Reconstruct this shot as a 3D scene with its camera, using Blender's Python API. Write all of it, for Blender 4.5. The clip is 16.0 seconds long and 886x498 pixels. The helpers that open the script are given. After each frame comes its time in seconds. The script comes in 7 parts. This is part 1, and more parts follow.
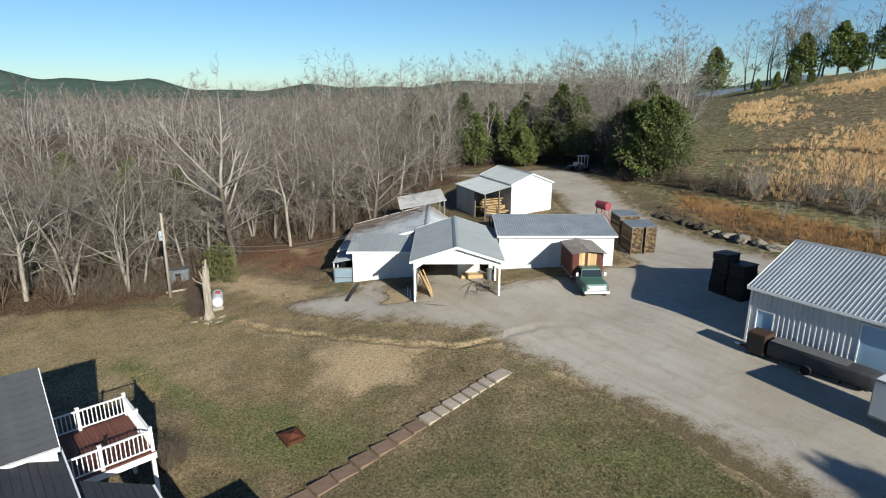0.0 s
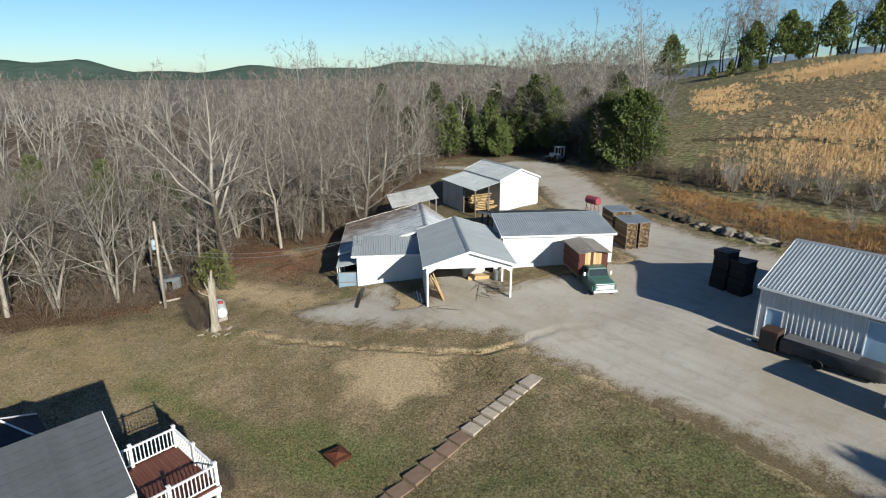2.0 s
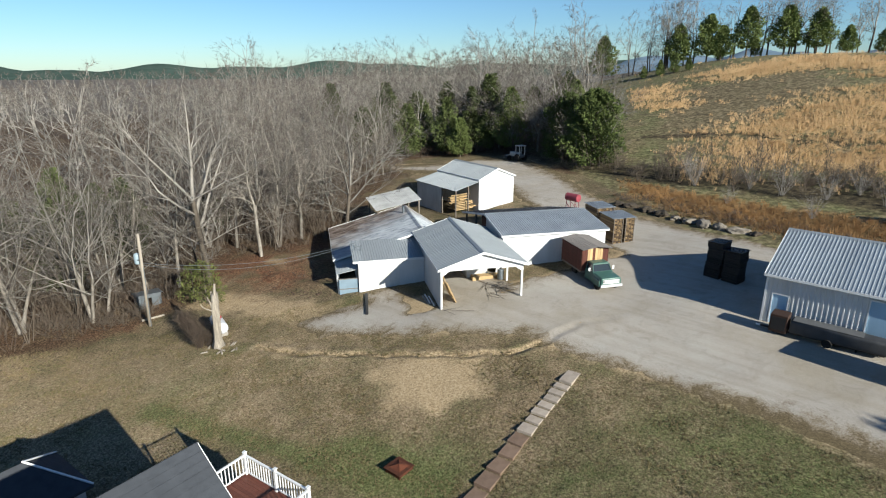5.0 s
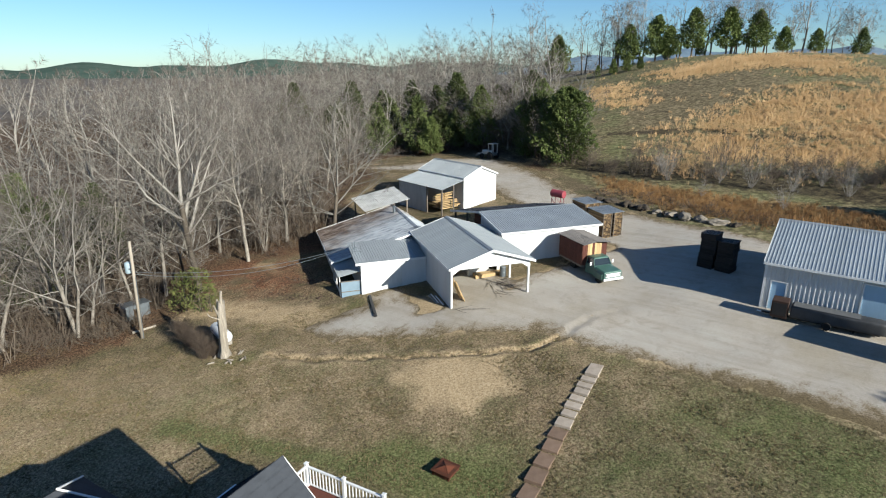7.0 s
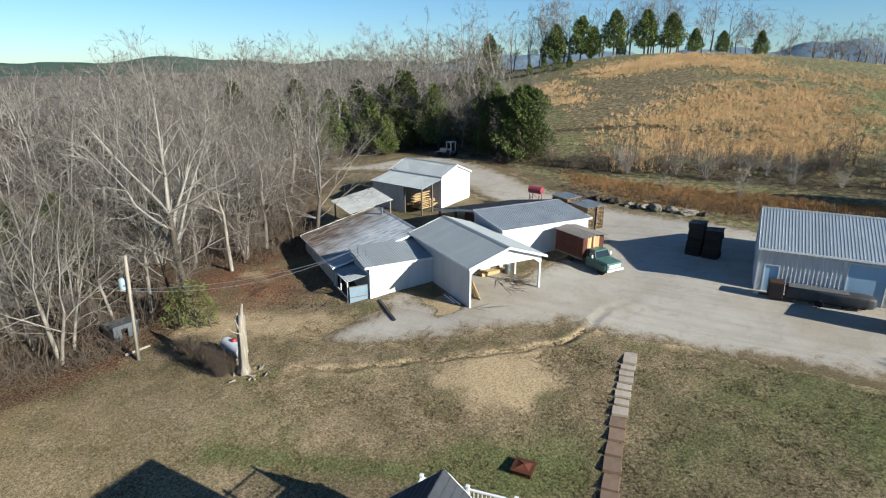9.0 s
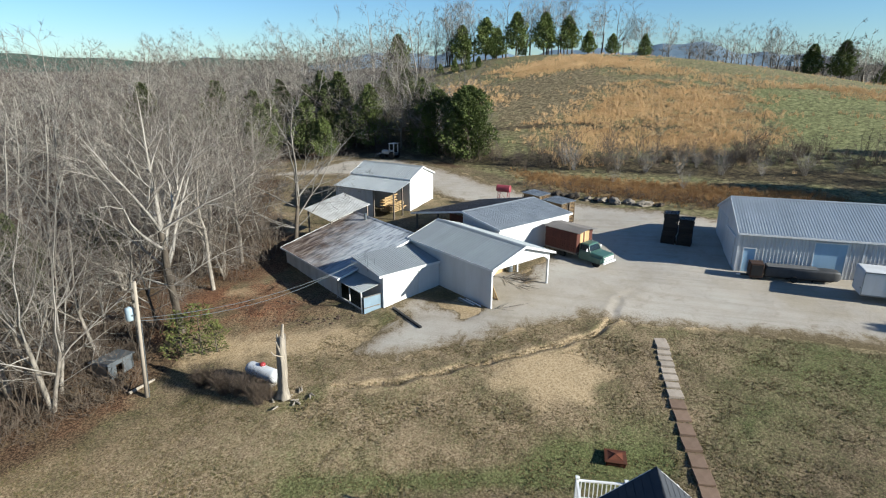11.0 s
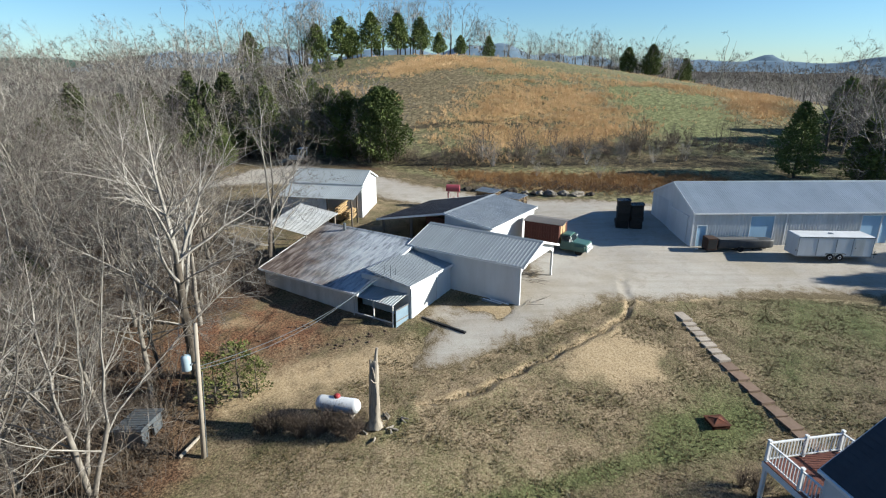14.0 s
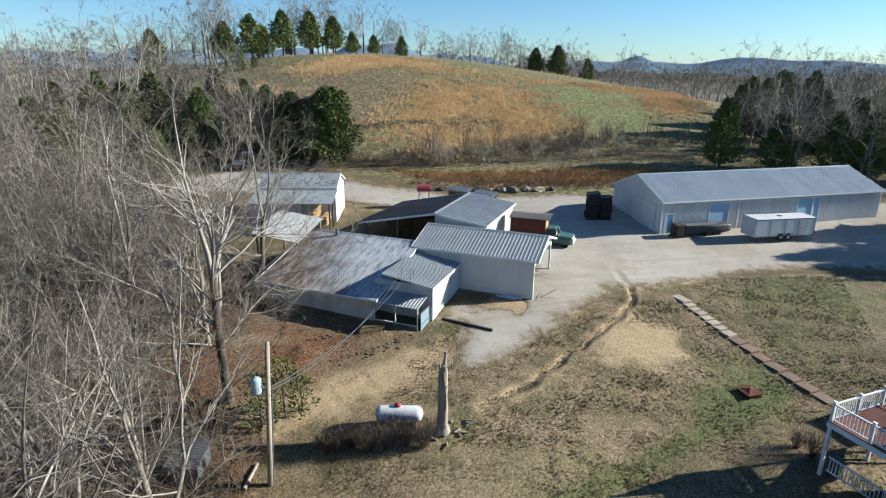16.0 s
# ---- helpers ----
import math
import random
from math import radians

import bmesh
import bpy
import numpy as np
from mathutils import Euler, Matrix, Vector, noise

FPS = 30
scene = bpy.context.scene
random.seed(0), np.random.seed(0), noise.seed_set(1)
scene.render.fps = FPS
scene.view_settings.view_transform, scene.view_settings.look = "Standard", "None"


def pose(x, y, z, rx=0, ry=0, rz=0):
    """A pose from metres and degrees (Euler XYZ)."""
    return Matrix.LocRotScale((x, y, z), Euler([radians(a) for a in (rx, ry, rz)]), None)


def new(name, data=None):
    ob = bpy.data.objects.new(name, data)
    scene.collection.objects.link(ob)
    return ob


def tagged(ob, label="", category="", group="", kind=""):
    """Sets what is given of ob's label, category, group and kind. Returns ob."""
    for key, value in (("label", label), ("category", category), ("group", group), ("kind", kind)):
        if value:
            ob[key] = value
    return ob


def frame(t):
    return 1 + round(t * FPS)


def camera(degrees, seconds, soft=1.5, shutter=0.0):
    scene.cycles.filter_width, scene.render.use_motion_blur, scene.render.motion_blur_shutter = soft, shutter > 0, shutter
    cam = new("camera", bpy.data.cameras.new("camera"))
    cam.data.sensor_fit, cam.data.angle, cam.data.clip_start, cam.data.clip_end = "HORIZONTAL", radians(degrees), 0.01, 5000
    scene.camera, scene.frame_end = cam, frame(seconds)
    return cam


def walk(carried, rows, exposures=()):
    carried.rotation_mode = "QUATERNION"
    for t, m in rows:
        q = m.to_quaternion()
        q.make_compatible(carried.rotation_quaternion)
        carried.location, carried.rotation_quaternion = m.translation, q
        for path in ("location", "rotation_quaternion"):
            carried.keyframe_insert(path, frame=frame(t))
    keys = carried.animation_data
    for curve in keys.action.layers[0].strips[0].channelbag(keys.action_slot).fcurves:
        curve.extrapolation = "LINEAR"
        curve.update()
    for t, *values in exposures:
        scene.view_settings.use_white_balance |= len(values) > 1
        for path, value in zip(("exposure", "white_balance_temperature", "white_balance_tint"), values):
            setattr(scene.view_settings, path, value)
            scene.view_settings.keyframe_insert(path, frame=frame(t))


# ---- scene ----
cam = camera(76.0, 16.0, 1.15)
METRES, EYE, TILT, LEAN, TURN = 60.0, 16.2, -15.5, 0.0, 0.0
ROWS = [
    (0.0, 0.0, 0.0, 0.0, 0.0, 0.0, -0.0),
    (0.5, -0.0204, -0.0041, 0.0252, -1.2, -1.67, 0.39),
    (1.0, -0.0378, -0.0031, 0.0265, -2.29, -1.71, 0.7),
    (1.5, -0.0579, -0.0016, 0.0284, -3.57, -1.8, 1.09),
    (2.0, -0.0779, 0.0001, 0.0304, -4.87, -1.88, 1.48),
    (2.5, -0.0976, 0.0024, 0.0318, -6.19, -1.9, 1.85),
    (3.0, -0.1162, 0.0054, 0.0332, -7.44, -1.93, 2.22),
    (5.5, -0.2079, 0.0271, 0.0401, -13.84, -2.39, 3.85),
    (6.0, -0.2269, 0.0325, 0.0414, -15.19, -2.51, 4.23),
    (6.5, -0.2461, 0.0387, 0.0428, -16.54, -2.63, 4.6),
    (7.0, -0.2657, 0.0456, 0.0445, -17.94, -2.77, 4.95),
    (7.5, -0.2881, 0.0544, 0.0465, -19.58, -2.95, 5.34),
    (8.0, -0.3165, 0.0665, 0.0499, -21.64, -3.2, 5.83),
    (8.5, -0.3489, 0.0813, 0.0544, -24.0, -3.5, 6.4),
    (9.0, -0.3838, 0.0987, 0.0601, -26.59, -3.85, 7.0),
    (11.5, -0.5552, 0.2218, 0.0989, -41.36, -6.17, 10.19),
    (12.0, -0.5857, 0.2531, 0.1079, -44.47, -6.75, 10.78),
    (12.5, -0.6143, 0.2855, 0.1172, -47.57, -7.35, 11.36),
    (13.0, -0.6404, 0.319, 0.1265, -50.62, -7.97, 11.9),
    (13.5, -0.6647, 0.3527, 0.1361, -53.63, -8.61, 12.39),
    (14.0, -0.6867, 0.3867, 0.1454, -56.57, -9.25, 12.84),
    (14.5, -0.7055, 0.4189, 0.154, -59.29, -9.86, 13.2),
    (15.0, -0.7241, 0.4529, 0.1633, -62.12, -10.52, 13.56),
    (15.5, -0.7401, 0.4864, 0.1721, -64.83, -11.17, 13.91),
    (16.0, -0.7536, 0.5199, 0.1809, -67.48, -11.81, 14.19),
]
walk(cam, [(t, pose(0, 0, EYE, TILT, LEAN, TURN) @ pose(METRES * x, METRES * y, METRES * z, 90 + pitch, roll, yaw)) for t, x, y, z, yaw, pitch, roll in ROWS],
     [(0.0, 0.88, 6550, 5), (3.0, 0.92, 6500, 5), (8.0, 1.09, 6400, 5), (12.0, 1.22, 6350, 5), (16.0, 1.3, 6300, 5)])

# ---- world, sun, exposure ----
SUN_WAY = Vector((-9.53, 17.69, -8.42)).normalized()
world = bpy.data.worlds.new("world")
scene.world = world
world.use_nodes = True
wn = world.node_tree.nodes
sky = wn.new("ShaderNodeTexSky")
sky.sky_type = "NISHITA"
sky.sun_disc = False
sky.sun_elevation = radians(22.7)
sky.sun_rotation = math.atan2(-SUN_WAY.x, -SUN_WAY.y)
sky.altitude = 200
sky.air_density = 1.0
sky.dust_density = 0.1
sky.ozone_density = 4.0
tint = wn.new("ShaderNodeMix")
tint.data_type = "RGBA"
tint.blend_type = "MULTIPLY"
tint.inputs[0].default_value = 1.0
tint.inputs[7].default_value = (0.83, 1.02, 1.2, 1)
world.node_tree.links.new(sky.outputs[0], tint.inputs[6])
world.node_tree.links.new(tint.outputs[2], wn["Background"].inputs[0])
wn["Background"].inputs[1].default_value = 0.052

sun_data = bpy.data.lights.new("sun", "SUN")
sun_data.energy = 5.0
sun_data.angle = radians(0.53)
sun_data.color = (1.0, 0.95, 0.87)
sun = new("sun", sun_data)
sun.matrix_world = Matrix.Translation((0, 0, 60)) @ SUN_WAY.to_track_quat("-Z", "Y").to_matrix().to_4x4()

# ---- materials ----
def rgb(h):
    """sRGB hex to linear."""
    v = [int(h[i:i + 2], 16) / 255 for i in (0, 2, 4)]
    return tuple(c / 12.92 if c < 0.04045 else ((c + 0.055) / 1.055) ** 2.4 for c in v) + (1.0,)


class Nodes:
    """A short hand for node trees."""

    def __init__(self, name):
        self.m = bpy.data.materials.new(name)
        self.m.use_nodes = True
        self.t = self.m.node_tree
        self.bsdf = self.t.nodes["Principled BSDF"]
        self.co = None

    def node(self, kind, **kw):
        n = self.t.nodes.new(kind)
        for k, v in kw.items():
            n.inputs[k].default_value = v
        return n

    def link(self, a, b):
        self.t.links.new(a, b)

    def coords(self, space="Object"):
        tc = self.node("ShaderNodeTexCoord")
        return tc.outputs[space]

    def world_pos(self):
        return self.node("ShaderNodeNewGeometry").outputs["Position"]

    def noise(self, co, scale, detail=4.0, rough=0.6, stretch=None, dist=0.0):
        if stretch:
            mp = self.node("ShaderNodeMapping")
            mp.inputs["Scale"].default_value = stretch
            self.link(co, mp.inputs[0])
            co = mp.outputs[0]
        n = self.node("ShaderNodeTexNoise", Scale=scale, Detail=detail, Roughness=rough, Distortion=dist)
        self.link(co, n.inputs["Vector"])
        return n.outputs[0]

    def ramp(self, fac, stops):
        r = self.node("ShaderNodeValToRGB")
        el = r.color_ramp.elements
        while len(el) < len(stops):
            el.new(0.5)
        for e, (p, c) in zip(el, stops):
            e.position = p
            e.color = c if hasattr(c, "__len__") else (c, c, c, 1)
        self.link(fac, r.inputs[0])
        return r.outputs[0]

    def mix(self, fac, a, b, mode="MIX"):
        n = self.t.nodes.new("ShaderNodeMix")
        n.data_type = "RGBA"
        n.blend_type = mode
        for sock, v in ((n.inputs[0], fac), (n.inputs[6], a), (n.inputs[7], b)):
            if isinstance(v, bpy.types.NodeSocket):
                self.link(v, sock)
            else:
                sock.default_value = v
        return n.outputs[2]

    def math(self, op, a, b=0.0, clamp=False):
        n = self.t.nodes.new("ShaderNodeMath")
        n.operation = op
        n.use_clamp = clamp
        for sock, v in ((n.inputs[0], a), (n.inputs[1], b)):
            if isinstance(v, bpy.types.NodeSocket):
                self.link(v, sock)
            else:
                sock.default_value = v
        return n.outputs[0]

    def attr(self, name):
        n = self.t.nodes.new("ShaderNodeAttribute")
        n.attribute_name = name
        return n.outputs["Fac"]

    def random(self):
        return self.node("ShaderNodeObjectInfo").outputs["Random"]

    def bump(self, height, strength, dist):
        b = self.node("ShaderNodeBump", Strength=strength, Distance=dist)
        self.link(height, b.inputs["Height"])
        self.link(b.outputs[0], self.bsdf.inputs["Normal"])

    def done(self, color, rough=0.8, metal=0.0, spec=0.3):
        for key, v in (("Base Color", color), ("Roughness", rough), ("Metallic", metal), ("Specular IOR Level", spec)):
            if isinstance(v, bpy.types.NodeSocket):
                self.link(v, self.bsdf.inputs[key])
            else:
                self.bsdf.inputs[key].default_value = v
        return self.m


def worn(name, base, dark, scale=1.5, amount=0.5, rough=0.6, metal=0.0, spec=0.3, stretch=(1, 1, 1), bump=0.2, grain=30.0, vary=0.06, space="Object"):
    """Paint, wood, sheet metal: a base colour with blotches, fine grain, streaks along one axis and a small difference piece by piece."""
    n = Nodes(name)
    co = n.world_pos() if space == "World" else n.coords(space)
    big = n.noise(co, scale, 5, 0.65, stretch)
    fine = n.noise(co, grain, 3, 0.7, stretch)
    f = n.ramp(n.math("ADD", n.math("MULTIPLY", big, 0.75), n.math("MULTIPLY", fine, 0.25)), ((0.38, 0.0), (0.72, 1.0)))
    c = n.mix(n.math("MULTIPLY", f, amount), base, dark)
    if vary:
        k = n.math("ADD", n.math("MULTIPLY", n.random(), 2 * vary), 1.0 - vary)
        g = n.node("ShaderNodeCombineColor")
        for i in range(3):
            n.link(k, g.inputs[i])
        c = n.mix(1.0, c, g.outputs[0], "MULTIPLY")
    if bump:
        n.bump(n.math("ADD", big, n.math("MULTIPLY", fine, 0.6)), bump, 0.02)
    r = n.math("ADD", n.math("MULTIPLY", fine, 0.25), rough - 0.12)
    return n.done(c, r, metal, spec)


WHITE = worn("white_paint", rgb("c2c4c5"), rgb("989793"), 0.7, 0.55, 0.5, stretch=(1, 1, 0.25), bump=0.06, space="World")
WHITE_OLD = worn("old_white_paint", rgb("c1c1bd"), rgb("837f78"), 0.9, 0.7, 0.65, stretch=(1, 1, 0.25), bump=0.15, space="World")
TRIM = worn("white_trim", rgb("d3d4d4"), rgb("b0afab"), 2.0, 0.4, 0.45, bump=0.05)
GREY_ROOF = worn("grey_galvanised_sheet", rgb("8d9294"), rgb("767c7e"), 0.6, 0.5, 0.5, 0.1, stretch=(1, 1, 0.4), bump=0.05, space="World")
BARN_ROOF = worn("barn_sheet_roof", rgb("aeb5b8"), rgb("8e9699"), 0.5, 0.5, 0.45, 0.6, 0.5, stretch=(1, 1, 0.4), bump=0.05, space="World")
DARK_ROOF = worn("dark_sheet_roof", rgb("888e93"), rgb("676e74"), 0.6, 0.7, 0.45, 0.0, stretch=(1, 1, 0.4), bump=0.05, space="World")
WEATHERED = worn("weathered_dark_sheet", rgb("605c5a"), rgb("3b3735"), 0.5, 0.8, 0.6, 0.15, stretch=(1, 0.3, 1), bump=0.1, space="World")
LUMBER = worn("sawn_lumber", rgb("b39970"), rgb("7d6245"), 2.0, 0.6, 0.75, stretch=(6, 6, 0.6), bump=0.2, vary=0.2)
GREY_WOOD = worn("grey_weathered_wood", rgb("6e665d"), rgb("443d38"), 2.0, 0.7, 0.85, stretch=(6, 6, 0.6), bump=0.3, vary=0.15)
RED_WOOD = worn("faded_red_boards", rgb("563128"), rgb("351d16"), 2.0, 0.7, 0.8, stretch=(6, 6, 0.6), bump=0.2, vary=0.2)
DECK_WOOD = worn("red_stained_deck", rgb("613a2f"), rgb("41261d"), 1.2, 0.6, 0.6, stretch=(8, 8, 0.8), bump=0.15, vary=0.14)
BLACK = worn("black_metal", rgb("232427"), rgb("36322e"), 1.2, 0.6, 0.55, 0.3, bump=0.1)
RUBBER = worn("rubber", rgb("191919"), rgb("312e2a"), 4.0, 0.5, 0.85, bump=0.1)
RUST = worn("rusty_iron", rgb("55301f"), rgb("2d1f19"), 3.0, 0.8, 0.8, 0.2, bump=0.3)
CONCRETE = worn("cast_concrete", rgb("8d877e"), rgb("686258"), 1.6, 0.6, 0.85, bump=0.25)
STONE_STEP = worn("stepping_slab", rgb("a19689"), rgb("7a6d60"), 2.0, 0.7, 0.85, bump=0.25, vary=0.12)
SHINGLE = worn("dark_shingle", rgb("3b3e43"), rgb("282b30"), 2.0, 0.7, 0.85, grain=60.0, bump=0.4)
ROCK = worn("field_rock", rgb("787167"), rgb("49433b"), 2.0, 0.8, 0.9, bump=0.6, vary=0.12)
GREY_STEEL = worn("grey_steel", rgb("787f84"), rgb("565b5f"), 2.0, 0.5, 0.4, 0.6)
# door sheet with the sky's blue reflection put into its colour
SKY_SHEEN = worn("sky_sheen_sheet", rgb("94b2c9"), rgb("7593ab"), 0.8, 0.5, 0.45, 0.1, stretch=(1, 1, 0.3), bump=0.05)
PINK_TANK = worn("faded_red_tank", rgb("8c4149"), rgb("60272e"), 1.5, 0.6, 0.5, bump=0.1)
TANK_WHITE = worn("tank_white", rgb("c9cbcd"), rgb("94989b"), 2.5, 0.5, 0.4, bump=0.05)
GREEN_PAINT = worn("green_truck_paint", rgb("3f5e55"), rgb("28403a"), 1.5, 0.5, 0.35, 0.0, 0.5, bump=0.05)
CHROME = worn("dull_chrome", rgb("9fa1a2"), rgb("707374"), 3.0, 0.5, 0.3, 0.8, bump=0.03)
BARK = worn("pale_bark", rgb("8c857b"), rgb("332e28"), 1.1, 0.95, 0.9, stretch=(2.5, 2.5, 0.9), bump=0.5, vary=0.22, grain=9.0)
BARK_DARK = worn("brown_bark", rgb("5e564c"), rgb("251f1a"), 1.3, 0.95, 0.9, stretch=(2.5, 2.5, 0.9), bump=0.5, vary=0.2, grain=9.0)
TWIG = worn("grey_limbs", rgb("938e86"), rgb("4a453e"), 0.6, 0.85, 0.9, bump=0.0, vary=0.22)
TWIG_BROWN = worn("brown_twigs", rgb("635b54"), rgb("3a352f"), 0.5, 0.8, 0.9, bump=0.0, vary=0.22)
GLOSS_ROOF = worn("glossy_black_sheet", rgb("191b20"), rgb("27292d"), 1.0, 0.5, 0.25, 0.2, 0.8, bump=0.02)
DEAD_WOOD = worn("bleached_dead_wood", rgb("9d9486"), rgb("312a25"), 1.6, 0.8, 0.85, stretch=(5, 5, 0.6), bump=0.5)
CEDAR = worn("cedar_green", rgb("616c3a"), rgb("364022"), 0.9, 0.8, 0.85, bump=0.0, vary=0.2)
PINE = worn("pine_green", rgb("4c552e"), rgb("293119"), 0.9, 0.8, 0.85, bump=0.0, vary=0.25)
SEDGE = worn("broom_sedge", rgb("c7a97f"), rgb("94754f"), 0.15, 0.8, 0.9, bump=0.0, vary=0.0, grain=3.0, space="Object")
STRAW = worn("dead_straw", rgb("7e6e53"), rgb("574c36"), 0.3, 0.8, 0.9, bump=0.0, vary=0.0, grain=3.0)
BRUSH = worn("brush_stems", rgb("4f4135"), rgb("31271e"), 0.5, 0.8, 0.9, bump=0.0, vary=0.15)
def rust_sheet():
    """Old galvanised sheet: pale near the ridge, browned towards the corner under the trees."""
    n = Nodes("rust_streaked_sheet")
    co = n.world_pos()
    streak = n.noise(co, 1.0, 5, 0.7, (0.7, 3.0, 1))
    lap = n.noise(co, 0.45, 4, 0.6)
    sep = n.node("ShaderNodeSeparateXYZ")
    n.link(co, sep.inputs[0])
    wear = n.math("SUBTRACT", n.math("MULTIPLY", sep.outputs[1], 0.085), n.math("MULTIPLY", sep.outputs[0], 0.065))
    wear = n.math("ADD", n.math("SUBTRACT", wear, 5.42), n.math("ADD", n.math("MULTIPLY", lap, 1.0), n.math("MULTIPLY", streak, 0.5)))
    base = n.ramp(streak, ((0.38, rgb("707579")), (0.48, rgb("9a9fa4")), (0.6, rgb("b0b4b6"))))
    brown = n.ramp(streak, ((0.4, rgb("3c312a")), (0.5, rgb("605248")), (0.62, rgb("8d847c"))))
    c = n.mix(n.ramp(wear, ((0.45, 0.0), (1.05, 1.0))), base, brown)
    n.bump(streak, 0.1, 0.02)
    return n.done(c, 0.5, 0.15, 0.3)


RUSTY_ROOF = rust_sheet()
GLASS_DARK = worn("dark_window_glass", rgb("1d272c"), rgb("283237"), 2.0, 0.3, 0.12, 0.0, 0.6, bump=0.0)

# ---- mesh tools ----
def box(bm, x0, x1, y0, y1, z0, z1, m=None):
    vs = [bm.verts.new(m @ Vector(p) if m else p) for p in ((x0, y0, z0), (x1, y0, z0), (x1, y1, z0), (x0, y1, z0), (x0, y0, z1), (x1, y0, z1), (x1, y1, z1), (x0, y1, z1))]
    for f in ((3, 2, 1, 0), (4, 5, 6, 7), (0, 1, 5, 4), (1, 2, 6, 5), (2, 3, 7, 6), (3, 0, 4, 7)):
        bm.faces.new([vs[i] for i in f])
    return vs


def prism(bm, pts, way, m=None):
    """A flat outline of 3D points, thickened along way."""
    way = Vector(way)
    a = [bm.verts.new(m @ Vector(p) if m else Vector(p)) for p in pts]
    b = [bm.verts.new(m @ (Vector(p) + way) if m else Vector(p) + way) for p in pts]
    n = len(pts)
    bm.faces.new(a[::-1])
    bm.faces.new(b)
    for i in range(n):
        bm.faces.new((a[i], a[(i + 1) % n], b[(i + 1) % n], b[i]))


def tube(bm, p0, p1, r0, r1=None, n=8, caps=True):
    p0, p1 = Vector(p0), Vector(p1)
    r1 = r0 if r1 is None else r1
    q = (p1 - p0).to_track_quat("Z", "Y").to_matrix()
    rings = []
    for p, r in ((p0, r0), (p1, r1)):
        rings.append([bm.verts.new(p + q @ Vector((r * math.cos(2 * math.pi * i / n), r * math.sin(2 * math.pi * i / n), 0))) for i in range(n)])
    for i in range(n):
        bm.faces.new((rings[0][i], rings[0][(i + 1) % n], rings[1][(i + 1) % n], rings[1][i]))
    if caps:
        bm.faces.new(rings[0][::-1])
        bm.faces.new(rings[1])


def lathe(bm, profile, m, n=16):
    """Turns (r, z) points round the z axis of m."""
    rings = []
    for r, z in profile:
        rings.append([bm.verts.new(m @ Vector((r * math.cos(2 * math.pi * i / n), r * math.sin(2 * math.pi * i / n), z))) for i in range(n)])
    for a, b in zip(rings, rings[1:]):
        for i in range(n):
            bm.faces.new((a[i], a[(i + 1) % n], b[(i + 1) % n], b[i]))
    bm.faces.new(rings[0][::-1])
    bm.faces.new(rings[-1])


def mesh_of(name, bm, material, smooth=False, bevel=0.0):
    if bevel:
        bmesh.ops.bevel(bm, geom=bm.edges[:], offset=bevel, segments=1, affect="EDGES", clamp_overlap=True)
    bmesh.ops.recalc_face_normals(bm, faces=bm.faces[:])
    me = bpy.data.meshes.new(name)
    bm.to_mesh(me)
    bm.free()
    me.materials.append(material)
    if smooth:
        me.shade_smooth()
    return me


def part(name, bm, material, parent=None, label="", smooth=False, bevel=0.0):
    ob = new(name, mesh_of(name, bm, material, smooth, bevel))
    ob.parent = parent
    if label:
        ob["label"] = label
    return ob


def thing(name, m, label, category, group="", kind=""):
    ob = new(name)
    ob.matrix_world = m
    ob.empty_display_size = 0.3
    return tagged(ob, label, category, group, kind)


def wall(parent, name, o, u, length, z0, z1, material, holes=(), th=0.14, label="", gable=None):
    """A wall from o along u, with rectangular holes (a, b, z0, z1) right through it. gable: points (distance, height) of the edge above the wall, from its end back to its start. It is thick to its left side."""
    u = Vector(u).normalized()
    nrm = Vector((-u.y, u.x, 0))
    o = Vector(o)
    m = Matrix((( u.x, nrm.x, 0, o.x), (u.y, nrm.y, 0, o.y), (0, 0, 1, 0), (0, 0, 0, 1)))
    bm = bmesh.new()
    cuts = sorted({0.0, length, *[c for h in holes for c in h[:2]]})
    for a, b in zip(cuts, cuts[1:]):
        low = z0
        for h in sorted((h for h in holes if h[0] <= a + 1e-6 and h[1] >= b - 1e-6), key=lambda h: h[2]):
            if h[2] > low + 0.01:
                box(bm, a, b, 0, th, low, h[2], m)
            low = h[3]
        if z1 > low + 0.01:
            box(bm, a, b, 0, th, low, z1, m)
    if gable:
        prism(bm, ((0, 0, z1), (length, 0, z1), *[(a, 0, z) for a, z in gable]), (0, th, 0), m)
    return part(name, bm, material, parent, label)


RIBS = {}


def rib_mesh(width, height, pitch, rib, material):
    """One sheet of ribbed metal, width along x, height along y, ribs standing up along z."""
    key = (round(width, 3), round(height, 3), pitch, rib, material.name)
    if key not in RIBS:
        bm = bmesh.new()
        n = max(1, round(width / pitch))
        p = width / n
        prof = []
        for i in range(n):
            prof += [(i * p, 0), (i * p + 0.62 * p, 0), (i * p + 0.70 * p, rib), (i * p + 0.9 * p, rib), (i * p + 0.98 * p, 0)]
        prof.append((width, 0))
        pts = prof + [(width, -0.02), (0, -0.02)]
        prism(bm, [(x, 0, z) for x, z in pts], (0, height, 0))
        RIBS[key] = mesh_of("sheet", bm, material)
    return RIBS[key]


